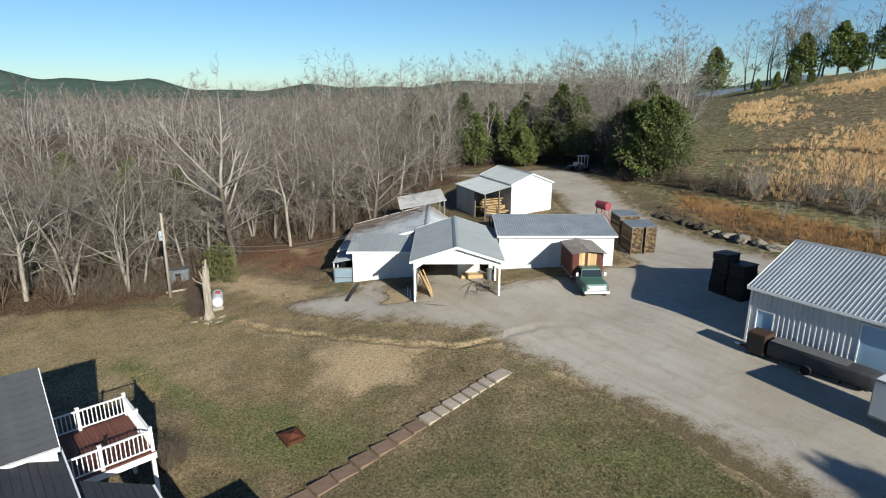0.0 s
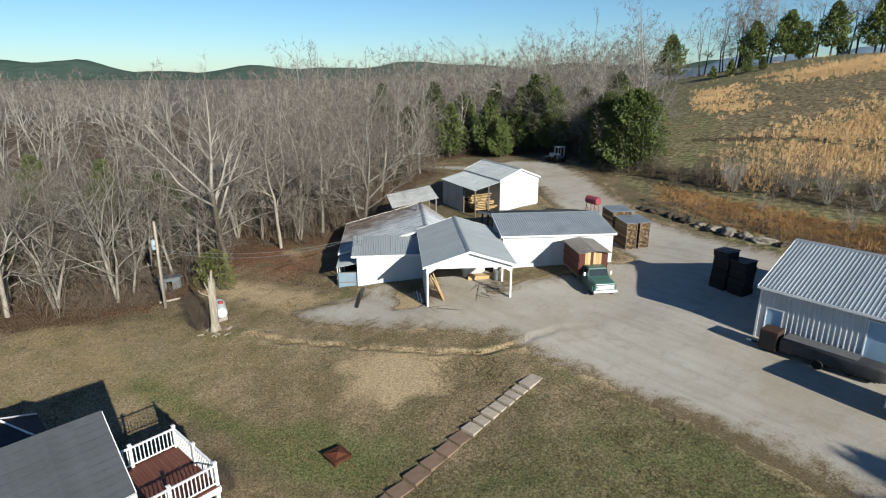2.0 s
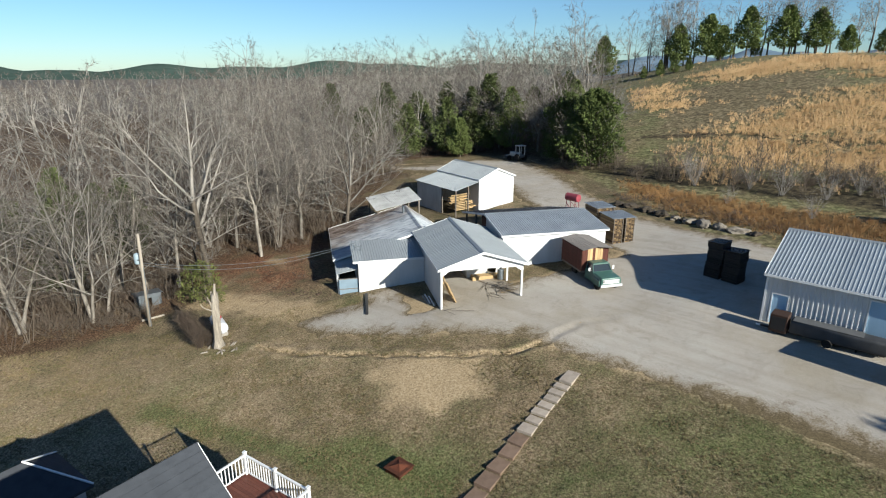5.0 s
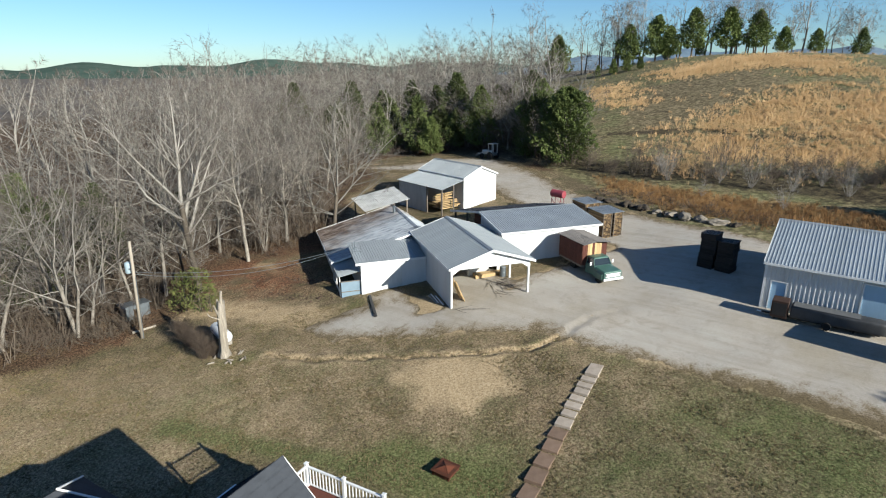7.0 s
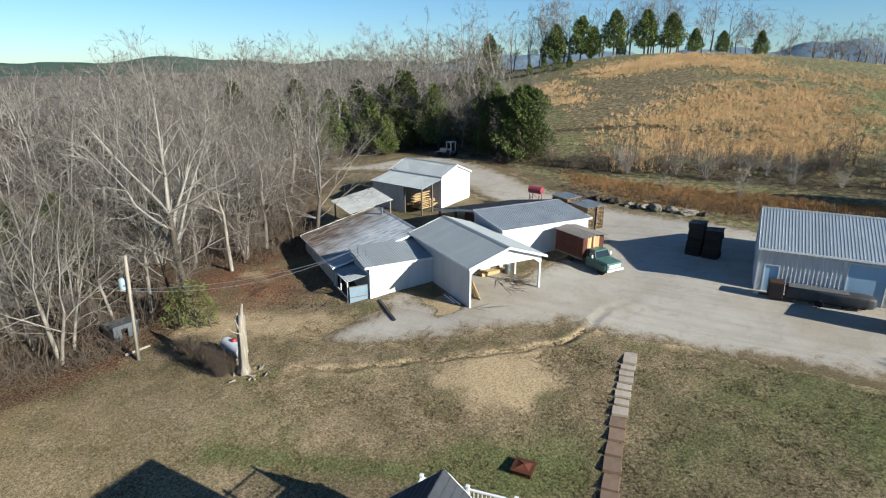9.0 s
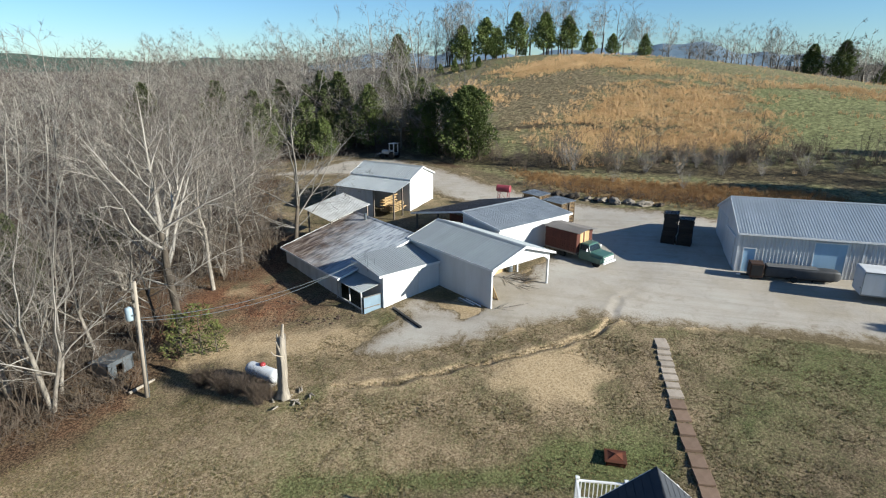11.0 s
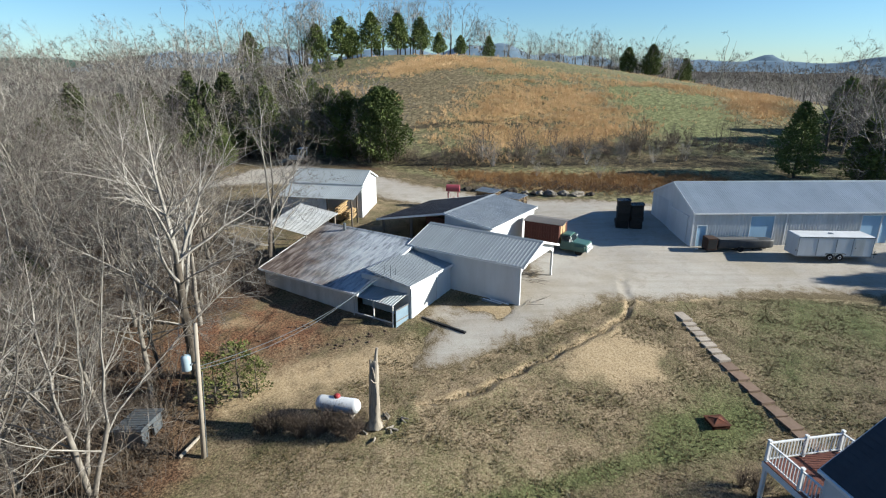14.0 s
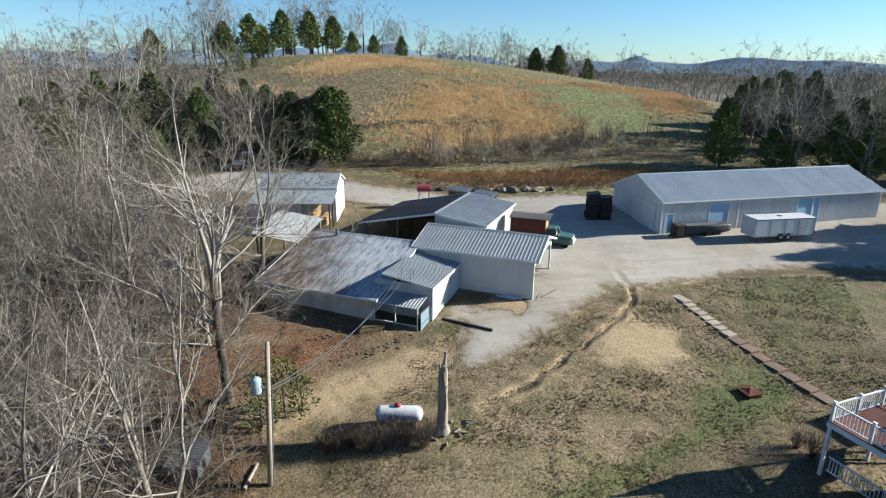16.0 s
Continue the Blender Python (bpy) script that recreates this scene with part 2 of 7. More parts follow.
def sheets(parent, name, o, u, v, length, height, material, pw=0.92, pitch=0.23, rib=0.028):
    """Ribbed sheets side by side from o along u, each reaching height along v; the ribs face u x v."""
    u, v, o = Vector(u).normalized(), Vector(v).normalized(), Vector(o)
    w = u.cross(v)
    n = max(1, round(length / pw))
    me = rib_mesh(length / n, height, pitch, rib, material)
    for i in range(n):
        ob = new(name, me)
        ob.parent = parent
        p = o + u * (length * i / n) + w * (0.004 * (i % 2))
        ob.matrix_local = Matrix(((u.x, v.x, w.x, p.x), (u.y, v.y, w.y, p.y), (u.z, v.z, w.z, p.z), (0, 0, 0, 1)))


def np_mesh(name, verts, quads, material, tris=None, tri_material=None):
    """A mesh from arrays of corners and of faces."""
    me = bpy.data.meshes.new(name)
    nq, nt = len(quads), 0 if tris is None else len(tris)
    loops = np.concatenate([np.asarray(quads, np.int32).ravel()] + ([np.asarray(tris, np.int32).ravel()] if nt else []))
    me.vertices.add(len(verts))
    me.vertices.foreach_set("co", np.asarray(verts, np.float32).ravel())
    me.loops.add(len(loops))
    me.loops.foreach_set("vertex_index", loops)
    me.polygons.add(nq + nt)
    starts = np.concatenate([np.arange(nq) * 4, nq * 4 + np.arange(nt) * 3]).astype(np.int32)
    me.polygons.foreach_set("loop_start", starts)
    me.update(calc_edges=True)
    me.materials.append(material)
    if tri_material:
        me.materials.append(tri_material)
        me.polygons.foreach_set("material_index", np.repeat([0, 1], [nq, nt]).astype(np.int32))
    return me

# ---- the lie of the land ----
def soft(v, lo, hi, w):
    return lo + w * np.log1p(np.exp((v - lo) / w)) - w * np.log1p(np.exp((v - hi) / w))


def land(x, y):
    """Height of the ground: a yard on a gentle slope, a terrace, and a round hill to the north-east."""
    x, y = np.asarray(x, float), np.asarray(y, float)
    z = -2.0 + 0.082 * soft(np.clip(x, -300, 300), -42, 42, 5) + 0.0436 * soft(np.clip(y, -300, 400), 8, 105, 6)
    for cx, cy, r, h in ((1, 40, 11, 0.55), (12.5, 42, 4.5, -0.25), (-15, 24, 4, 0.5), (-6, 25, 8, -0.35), (-27, 49, 7, -0.7), (19, 53, 7, -0.5)):
        z = z + h * np.exp(-((x - cx) ** 2 + (y - cy) ** 2) / r ** 2)
    dx, dy = x - 125, y - 140
    r = np.minimum(1, np.hypot(dx / np.where(dx < 0, 105, 150), dy / np.where(dy < 0, 215, 150)))
    return z + 16.6 * 0.5 * (1 + np.cos(np.pi * r))


def lz(x, y):
    return float(land(x, y))


def poly_dist(x, y, poly):
    """Signed distance to an outline: positive inside."""
    inside = np.zeros(x.shape, bool)
    best = np.full(x.shape, 1e9)
    n = len(poly)
    for i in range(n):
        (x0, y0), (x1, y1) = poly[i], poly[(i + 1) % n]
        ex, ey = x1 - x0, y1 - y0
        t = np.clip(((x - x0) * ex + (y - y0) * ey) / (ex * ex + ey * ey), 0, 1)
        best = np.minimum(best, np.hypot(x - x0 - t * ex, y - y0 - t * ey))
        if y0 != y1:
            inside ^= ((y0 > y) != (y1 > y)) & (x < ex * (y - y0) / ey + x0)
    return np.where(inside, best, -best)


YARD = ((-13.6, 44.6), (-12, 42.2), (-7.6, 40.2), (-2.4, 38.0), (2.4, 36.2), (3.6, 34.0), (6.0, 31.2), (9.0, 27.6), (11.6, 24.0), (13.5, 20.5), (16, 12), (19, -5), (22, -40), (60, -40), (48, 2),
        (36, 24), (29.5, 46), (26.5, 52), (23.5, 60), (23.5, 69), (25, 80), (24, 92), (17, 98), (10, 97), (0, 101), (-8, 99), (0, 96), (9, 88), (14.5, 76), (14.5, 66), (16.5, 58), (16.8, 49.5), (9, 46.4),
        (4.5, 45), (4.4, 52), (-2.2, 52), (-2.2, 44.0), (-4.6, 46), (-5.2, 48.4), (-7.8, 48.4), (-8.2, 46), (-10.4, 46.0))
BARE_LAWN = ((-8.6, 35.1), (-5.7, 36.3), (-1.6, 34.4), (-1.9, 31.2), (-5.0, 29.8), (-7.9, 31.9))
BARE_BACK = ((-13.5, 45), (-10.5, 46), (-12, 48.2), (-15, 50.5), (-19, 53.5), (-24, 56), (-26, 55), (-21, 51.5), (-17.5, 48.5))
FIELD = ((31, 62), (33, 74), (78, 168), (110, 215), (180, 230), (260, 130), (240, 20), (150, -10), (72, 24), (46, 38), (34, 48))
SEDGE_WET = ((26.5, 66), (31, 72), (34.5, 62), (46, 42.5), (50, 33), (42, 32), (32, 47), (28.5, 55))
WOODS = ((-28.0, 51.0), (-24.5, 55), (-22.5, 58.5), (-16, 61.8), (-11.0, 63.8), (-7.8, 69), (-6, 81), (2, 94), (-8, 101), (8, 105), (18, 103), (27.5, 94), (27, 80), (33, 76.5), (80, 172), (110, 260), (60, 900), (-900, 900), (-900, -200), (-70, 30), (-48, 47), (-36, 49))

def smooth_noise(x, y, s, seed):
    """Cheap rolling noise from a few sines, -1 to 1."""
    rng = np.random.RandomState(seed)
    v = np.zeros_like(x)
    for i in range(7):
        a = rng.rand() * 6.283
        k = (0.6 + rng.rand() * 1.8) / s
        v += np.sin((x * math.cos(a) + y * math.sin(a)) * k * 6.283 + rng.rand() * 6.283)
    return v / 4.0


def grid_axis(lo, near, mid, hi):
    """Finest on the lawn, fine in the yard, coarser up the hill, and wider and wider towards the horizon."""
    a = list(np.arange(lo, near, 0.2)) + list(np.arange(near, mid, 0.7)) + list(np.arange(mid, hi, 2.5))
    s = 2.5
    while a[-1] < 3300:
        s *= 1.14
        a.append(a[-1] + s)
    s = 0.3
    while a[0] > -3300:
        s *= 1.18
        a.insert(0, a[0] - s)
    return np.array(a)


# drifts of sedge, green turf and the furrow on the pasture
SEDGE_DRIFTS = (((56, 87), (75, 92), (87, 87), (95, 71), (89, 63), (77, 54), (66, 50), (56, 51), (50, 60), (44, 67), (47, 82)), ((84, 132), (95, 130), (112, 124), (112, 108), (103, 85), (98, 80), (94, 95), (96, 107), (84, 112), (79, 120)),
                ((99, 83), (106, 68), (116, 47), (140, 34), (100, 27), (87, 33), (88, 37), (106, 45), (104, 62), (96, 74)), ((72, 130), (73, 122), (66, 112), (60, 103), (57, 118), (66, 142)), ((38, 66), (44, 66), (47, 74), (42, 80)))
TURF = ((98, 68), (107, 45), (88, 38), (66, 35), (62, 42), (78, 54), (88, 63))
HEATH = ((72, 118), (93, 106), (86, 94), (68, 89), (56, 88), (48, 88), (58, 101))
DITCH = ((32, 77), (35.5, 71), (40.5, 64), (44.5, 56), (51, 45), (58, 35))
FURROW = ((46, 92), (51.0, 87.0), (55.8, 81), (58.5, 74.0), (65.5, 64))


def line_dist(x, y, line):
    """Distance to a broken line."""
    best = np.full(np.shape(x), 1e9)
    for (x0, y0), (x1, y1) in zip(line, line[1:]):
        ex, ey = x1 - x0, y1 - y0
        t = np.clip(((x - x0) * ex + (y - y0) * ey) / (ex * ex + ey * ey), 0, 1)
        best = np.minimum(best, np.hypot(x - x0 - t * ex, y - y0 - t * ey))
    return best


def sedge_cover(x, y):
    """How much tan sedge stands on the pasture, 0 to 1: drifts along the slope, with mown and green gaps."""
    f = np.clip(poly_dist(x, y, FIELD) / 6, 0, 1)
    v = np.zeros(x.shape)
    for p in SEDGE_DRIFTS:
        v = np.maximum(v, np.clip(0.5 + poly_dist(x, y, p) / 12, 0, 1))
    up = 0.8 * (x - 30) + 0.6 * (y - 50)
    across = -0.6 * (x - 30) + 0.8 * (y - 50)
    v = 0.1 + 0.58 * v + 0.13 * smooth_noise(up, across * 0.2, 7, 51) + 0.16 * smooth_noise(x, y, 9, 52) + 0.1 * smooth_noise(x, y, 3.5, 54)
    v = v - 0.5 * np.exp(-(line_dist(x, y, FURROW) / 0.9) ** 2)
    return np.clip(v, 0, 1) * f


GULLY = ((6.5, 36.5), (3.9, 35.05), (1.9, 34.42), (-0.3, 34.68), (-3.1, 35.6), (-5.9, 36.7), (-9.1, 38.1), (-11.8, 39.2), (-13.7, 40.0), (-15.0, 40.9), (-16.1, 42.3))
CRACK = ((10.3, 37.0), (8.6, 36.4), (6.5, 36.5))
TRACK = ((-29, 66.8), (-24.8, 64.7), (-22.1, 62.6), (-19.2, 61.3), (-15.5, 60.1), (-14.0, 56))
STEPS = ((3.92, 31.25), (-6.68, 21.8))
BROW = ((-15.6, 55.4), (-12.8, 52.4), (-10.2, 50.6))


def gully_dist(x, y):
    return line_dist(x + 0.1 * np.sin(y * 3.1 + x), y + 0.12 * np.sin(x * 2.3), GULLY)


def relief(x, y):
    """The washed-out gully, the crack that leads to it, and the bank of earth by the workshop."""
    g, c = gully_dist(x, y), line_dist(x, y + 0.1 * np.sin(x * 3), CRACK)
    w = 0.75 + 0.25 * np.sin(x * 1.7)
    z = -0.24 * w * np.exp(-(g / (0.14 + 0.005 * np.clip(x + 8, 0, 14))) ** 2) + 0.06 * np.exp(-((g - 0.5) / 0.22) ** 2) - 0.09 * np.exp(-(c / 0.14) ** 2)
    return z + 0.3 * np.exp(-(line_dist(x, y, BROW) / 0.9) ** 2)


def clumps(shape, rounds, seed):
    """Random lumps: noise smoothed over neighbouring corners."""
    v = np.random.RandomState(seed).normal(0, 1, shape)
    for k in range(rounds):
        v = (v + np.roll(v, 1, 0) + np.roll(v, -1, 0)) / 3
        v = (v + np.roll(v, 1, 1) + np.roll(v, -1, 1)) / 3
    return v / v.std()


gx, gy = grid_axis(-46, 14, 52, 200), grid_axis(14, 62, 106, 215)
X, Y = np.meshgrid(gx, gy)
yard_d = poly_dist(X, Y, YARD)
turfy = np.clip(-yard_d - 0.1, 0, 1) * np.clip((line_dist(X, Y, STEPS) - 0.5) / 0.5, 0, 1) * (1 - 0.6 * np.clip(0.5 + poly_dist(X, Y, BARE_LAWN), 0, 1))
turfy = turfy * np.clip((X + 52) / 6, 0, 1) * np.clip((15 - X) / 2, 0, 1) * np.clip((64 - Y) / 4, 0, 1) * np.clip((Y - 10) / 4, 0, 1) * (1 + 1.2 * np.exp(-(line_dist(X, Y, BROW) / 1.3) ** 2))
Z = land(X, Y) + 0.035 * smooth_noise(X, Y, 6.0, 3) + relief(X, Y) + turfy * 0.011 * clumps(X.shape, 1, 8)
nx, ny = len(gx), len(gy)
idx = np.arange(nx * ny).reshape(ny, nx)
quads = np.stack([idx[:-1, :-1], idx[:-1, 1:], idx[1:, 1:], idx[1:, :-1]], -1).reshape(-1, 4)


def ground_material():
    n = Nodes("lawn_and_soil")
    co = n.world_pos()
    n1 = n.noise(co, 0.11, 5, 0.6)
    n2 = n.noise(co, 0.9, 6, 0.7)
    n3 = n.noise(co, 5.0, 5, 0.75)
    n4 = n.noise(co, 8.0, 3, 0.6, dist=0.6)
    n5 = n.noise(co, 0.4, 5, 0.65)
    fine = n.math("ADD", n.math("MULTIPLY", n.noise(co, 24.0, 3, 0.7), 0.35), n.math("MULTIPLY", n4, 0.65))
    # dormant lawn: straw, brown and patches of green
    straw = n.ramp(fine, ((0.36, rgb("4a3e31")), (0.5, rgb("87755c")), (0.64, rgb("ab9a7f"))))
    olive = n.ramp(fine, ((0.36, rgb("2b241c")), (0.5, rgb("534838")), (0.64, rgb("776852"))))
    green = n.ramp(fine, ((0.36, rgb("2b3217")), (0.5, rgb("4f5632")), (0.64, rgb("757c51"))))
    lush = n.math("SUBTRACT", n.math("ADD", n.math("MULTIPLY", n1, 0.5), n.math("MULTIPLY", n5, 0.5)), n.attr("dry"))
    lawn = n.mix(n.ramp(lush, ((0.28, 0.0), (0.56, 1.0))), straw, olive)
    verdure = n.math("ADD", n.math("ADD", n.math("MULTIPLY", n5, 0.4), n.math("MULTIPLY", n3, 0.6)), n.math("MULTIPLY", n.attr("green"), 0.3))
    lawn = n.mix(n.math("MULTIPLY", n.ramp(verdure, ((0.46, 0.0), (0.74, 1.0))), 0.85), lawn, green)
    # bare sandy soil
    soil = n.ramp(fine, ((0.36, rgb("796851")), (0.5, rgb("9d896b")), (0.64, rgb("b2a083"))))
    wob = n.math("MULTIPLY", n.math("SUBTRACT", n.math("ADD", n.math("MULTIPLY", n2, 0.6), n.math("MULTIPLY", n3, 0.4)), 0.5), 1.9)
    def zone(name, a=0.3, b=0.75):
        return n.ramp(n.math("ADD", n.attr(name), wob), ((a, 0.0), (b, 1.0)))
    c = n.mix(n.math("MULTIPLY", zone("bare"), 0.95), lawn, soil)
    # leaf litter under the woods
    litter = n.ramp(fine, ((0.40, rgb("1d1610")), (0.5, rgb("473628")), (0.60, rgb("6d5946"))))
    litter = n.mix(n.math("MULTIPLY", n.attr("russet"), 0.9), litter, n.ramp(fine, ((0.40, rgb("3a251b")), (0.5, rgb("7b5039")), (0.60, rgb("a07458")))))
    litter = n.mix(n.math("MULTIPLY", n.ramp(n5, ((0.45, 0.0), (0.62, 1.0))), 0.5), litter, n.ramp(fine, ((0.40, rgb("2b261b")), (0.60, rgb("6e624c")))))
    c = n.mix(zone("litter"), c, litter)
    # rough pasture
    rough = n.noise(co, 1.3, 7, 0.8)
    past = n.ramp(rough, ((0.38, rgb("3c3427")), (0.5, rgb("685d45")), (0.63, rgb("938569"))))
    turf = n.ramp(rough, ((0.38, rgb("393d25")), (0.5, rgb("606440")), (0.63, rgb("82875d"))))
    past = n.mix(n.math("MULTIPLY", n.ramp(n.math("ADD", n.attr("turf"), n.math("MULTIPLY", n.math("SUBTRACT", n.noise(co, 0.25, 6, 0.7), 0.5), 1.6)), ((0.1, 0.0), (0.8, 1.0))), 0.85), past, turf)
    drift = n.math("ADD", n.attr("sedge"), n.math("MULTIPLY", n.math("SUBTRACT", n.noise(co, 0.8, 7, 0.8), 0.5), 1.5))
    past = n.mix(n.math("MULTIPLY", n.ramp(drift, ((0.5, 0.0), (0.78, 1.0))), 0.92), past, n.ramp(rough, ((0.36, rgb("786240")), (0.5, rgb("a78a5d")), (0.64, rgb("bfa378")))))
    c = n.mix(zone("field"), c, past)
    sedge = n.ramp(rough, ((0.38, rgb("463624")), (0.5, rgb("785f3e")), (0.62, rgb("977a54"))))
    c = n.mix(n.math("MULTIPLY", zone("wet"), 0.75), c, sedge)
    # dead stems in the ditch and the furrow, with their shade painted in
    c = n.mix(n.math("MULTIPLY", zone("ditch"), 0.85), c, n.ramp(rough, ((0.38, rgb("1d1812")), (0.5, rgb("3f3629")), (0.63, rgb("62563f")))))
    # far woodland seen from above
    far = n.ramp(n.noise(co, 0.05, 8, 0.8), ((0.35, rgb("3f3a35")), (0.5, rgb("59524b")), (0.68, rgb("6d655b"))))
    c = n.mix(n.attr("far"), c, far)
    n.bump(fine, 0.55, 0.05)
    return n.done(c, 0.95, 0.0, 0.15)


GROUND = ground_material()
ground_me = np_mesh("ground", np.stack([X, Y, Z], -1).reshape(-1, 3), quads, GROUND)
ground_me.shade_smooth()
ground = tagged(new("ground", ground_me), "sloping ground of dormant brown lawn, sandy soil and rough pasture", "ground", kind="structure")


def mask(name, values):
    a = ground_me.attributes.new(name, "FLOAT", "POINT")
    a.data.foreach_set("value", np.clip(values, 0, 1).astype(np.float32).ravel())


edge = 0.6 * smooth_noise(X, Y, 5.0, 11)
mask("bare", np.maximum.reduce([0.5 + (poly_dist(X, Y, BARE_LAWN) + edge) * 0.35, 0.57 + (poly_dist(X, Y, BARE_BACK) + edge) * 0.3, 0.3 + (yard_d + 0.4 + edge * 0.6) * 0.4, 0.85 - (gully_dist(X, Y) - 0.13 - 0.008 * np.clip(X + 8, 0, 16)) * 3.2, 0.9 * np.exp(-((X + 14.4) / 1.1) ** 2 - ((Y - 40.6) / 0.8) ** 2), 0.75 * np.exp(-(line_dist(X, Y, TRACK) / 0.9) ** 2)]))
woods_d = poly_dist(X, Y, WOODS)
band = np.exp(-(((X - 34) * 40 / 34 + (Y - 74)) / 10) ** 2) * (X > 31) * (Y > 28)
mask("litter", np.maximum.reduce([0.5 + (woods_d + 2 + edge * 2) * 0.25, 0.8 * band, 0.75 * np.exp(-((X + 14.5) / 6) ** 2 - ((Y - 56) / 6.5) ** 2)]))
mask("field", 0.5 + np.maximum(poly_dist(X, Y, FIELD) + edge * 2, np.minimum(X - 27, 1.0)) * 0.3)
mask("sedge", sedge_cover(X, Y))
# painted shade: a wide belt along the ditch, a thin line along the furrow
mask("ditch", np.maximum(1.0 * np.exp(-(line_dist(X, Y, DITCH) / 4.2) ** 2), 1.1 * np.exp(-(line_dist(X, Y, FURROW) / 1.3) ** 2)))
mask("turf", np.maximum(0.42 + 0.2 * smooth_noise(X, Y, 12, 53) - 0.6 * np.clip(0.5 + poly_dist(X, Y, HEATH) / 8, 0, 1), 0.6 + poly_dist(X, Y, TURF) / 8))
mask("wet", 0.5 + (poly_dist(X, Y, SEDGE_WET) + edge * 2) * 0.3)
GREEN_RUN = ((-22, 36), (-18.5, 33.1), (-15.2, 30.7), (-12.2, 28.4), (-8.7, 25.6), (-6.3, 24.6))
patches = ((-7.2, 26.4, 3.4, 1.9, 0.9), (-10.6, 28.4, 2.2, 1.6, 0.8), (6.4, 23.6, 3.6, 3.4, 0.6), (11, 22, 2.6, 3.0, 0.45), (-22, 36.5, 5, 2.2, 0.3), (6.1, 31.4, 1.6, 1.2, 0.5), (-18.4, 42.4, 1.6, 0.7, 0.8), (-9.5, 46.6, 2, 1.2, 0.5), (-0.5, 22.5, 3, 2.4, 0.45), (9.5, 17.5, 4, 3, 0.7), (-26, 62.5, 3, 1.5, 0.5))
mask("green", 0.95 * np.exp(-(line_dist(X, Y, GREEN_RUN) / 0.75) ** 2) + sum(h * np.exp(-((X - cx) / rx) ** 2 - ((Y - cy) / ry) ** 2) for cx, cy, rx, ry, h in patches))
mask("dry", 0.02 + 0.32 * np.exp(-((X + 26) / 13) ** 2 - ((Y - 37) / 8) ** 2) + 0.1 * np.exp(-((X + 4) / 9) ** 2 - ((Y - 35) / 4) ** 2) + 0.12 * np.exp(-((X - 4) / 2) ** 2 - ((Y - 27) / 4) ** 2))
mask("russet", 0.8 * np.exp(-((X + 15.5) / 6) ** 2 - ((Y - 57.5) / 5) ** 2) + 0.35 * np.exp(-((X + 27) / 3) ** 2 - ((Y - 49.5) / 1.2) ** 2))
mask("far", (np.hypot(X - 20, Y - 40) - 230) / 60)

# gravel yard and lane: a sheet that rises out of the soil at its ragged edge
def gravel_material():
    n = Nodes("pale_gravel")
    co = n.world_pos()
    big = n.noise(co, 0.13, 6, 0.65)
    mid = n.noise(co, 0.9, 6, 0.72, dist=0.8)
    fine = n.noise(co, 9.0, 6, 0.85)
    grit = n.noise(co, 40.0, 3, 0.8)
    mp = n.node("ShaderNodeMapping")
    mp.inputs["Rotation"].default_value = (0, 0, radians(145))
    n.link(co, mp.inputs[0])
    track = n.noise(mp.outputs[0], 1.0, 4, 0.6, (1.6, 0.08, 1))
    c = n.ramp(big, ((0.36, rgb("9a9080")), (0.5, rgb("a8a096")), (0.64, rgb("afaaa1"))))
    c = n.mix(n.math("MULTIPLY", n.ramp(track, ((0.48, 0.0), (0.68, 1.0))), 0.28), c, rgb("786957"))
    c = n.mix(n.math("MULTIPLY", n.ramp(mid, ((0.52, 0.0), (0.7, 1.0))), 0.4), c, rgb("706454"))
    grain = n.math("ADD", n.math("MULTIPLY", fine, 0.5), n.math("MULTIPLY", grit, 0.5))
    c = n.mix(0.35, c, n.ramp(grain, ((0.34, rgb("49443b")), (0.5, rgb("898478")), (0.66, rgb("b0aba3")))))
    # the rim thins out into tan soil and dead grass
    rim = n.math("ADD", n.attr("rim"), n.math("ADD", n.math("MULTIPLY", n.math("SUBTRACT", mid, 0.5), 1.5), n.math("MULTIPLY", n.math("SUBTRACT", fine, 0.5), 1.2)))
    soil = n.ramp(grain, ((0.36, rgb("524738")), (0.5, rgb("786b58")), (0.64, rgb("968975"))))
    grass = n.ramp(grain, ((0.40, rgb("362e21")), (0.5, rgb("5d523d")), (0.60, rgb("827459"))))
    c = n.mix(n.ramp(rim, ((0.42, 1.0), (0.85, 0.0))), c, soil)
    c = n.mix(n.ramp(rim, ((0.25, 1.0), (0.5, 0.0))), c, grass)
    n.bump(n.math("ADD", mid, n.math("ADD", fine, grit)), 0.35, 0.04)
    return n.done(c, 0.95, 0.0, 0.15)


hx, hy = np.arange(-16, 50, 0.35), np.arange(-30, 104, 0.35)
GX, GY = np.meshgrid(hx, hy)
gd = poly_dist(GX, GY, YARD) + 0.35 * smooth_noise(GX, GY, 3.0, 21) + 0.2 * smooth_noise(GX, GY, 1.0, 22)
gd = gd - sum(2.2 * np.exp(-((GX - cx) / rx) ** 2 - ((GY - cy) / ry) ** 2) for cx, cy, rx, ry in ((6.8, 46.9, 2.6, 0.7), (3.5, 43.4, 0.8, 0.5), (-4.6, 42.6, 1.6, 0.5), (-3.7, 43.8, 1.2, 1.8), (16.6, 49.0, 0.9, 1.2)))
GZ = land(GX, GY) + 0.035 * smooth_noise(GX, GY, 6.0, 3) + np.clip(gd * 0.09, -0.12, 0.045) + 0.6 * relief(GX, GY)
keep = gd > -1.0
gi = np.arange(GX.size).reshape(GX.shape)
gq = np.stack([gi[:-1, :-1], gi[:-1, 1:], gi[1:, 1:], gi[1:, :-1]], -1).reshape(-1, 4)
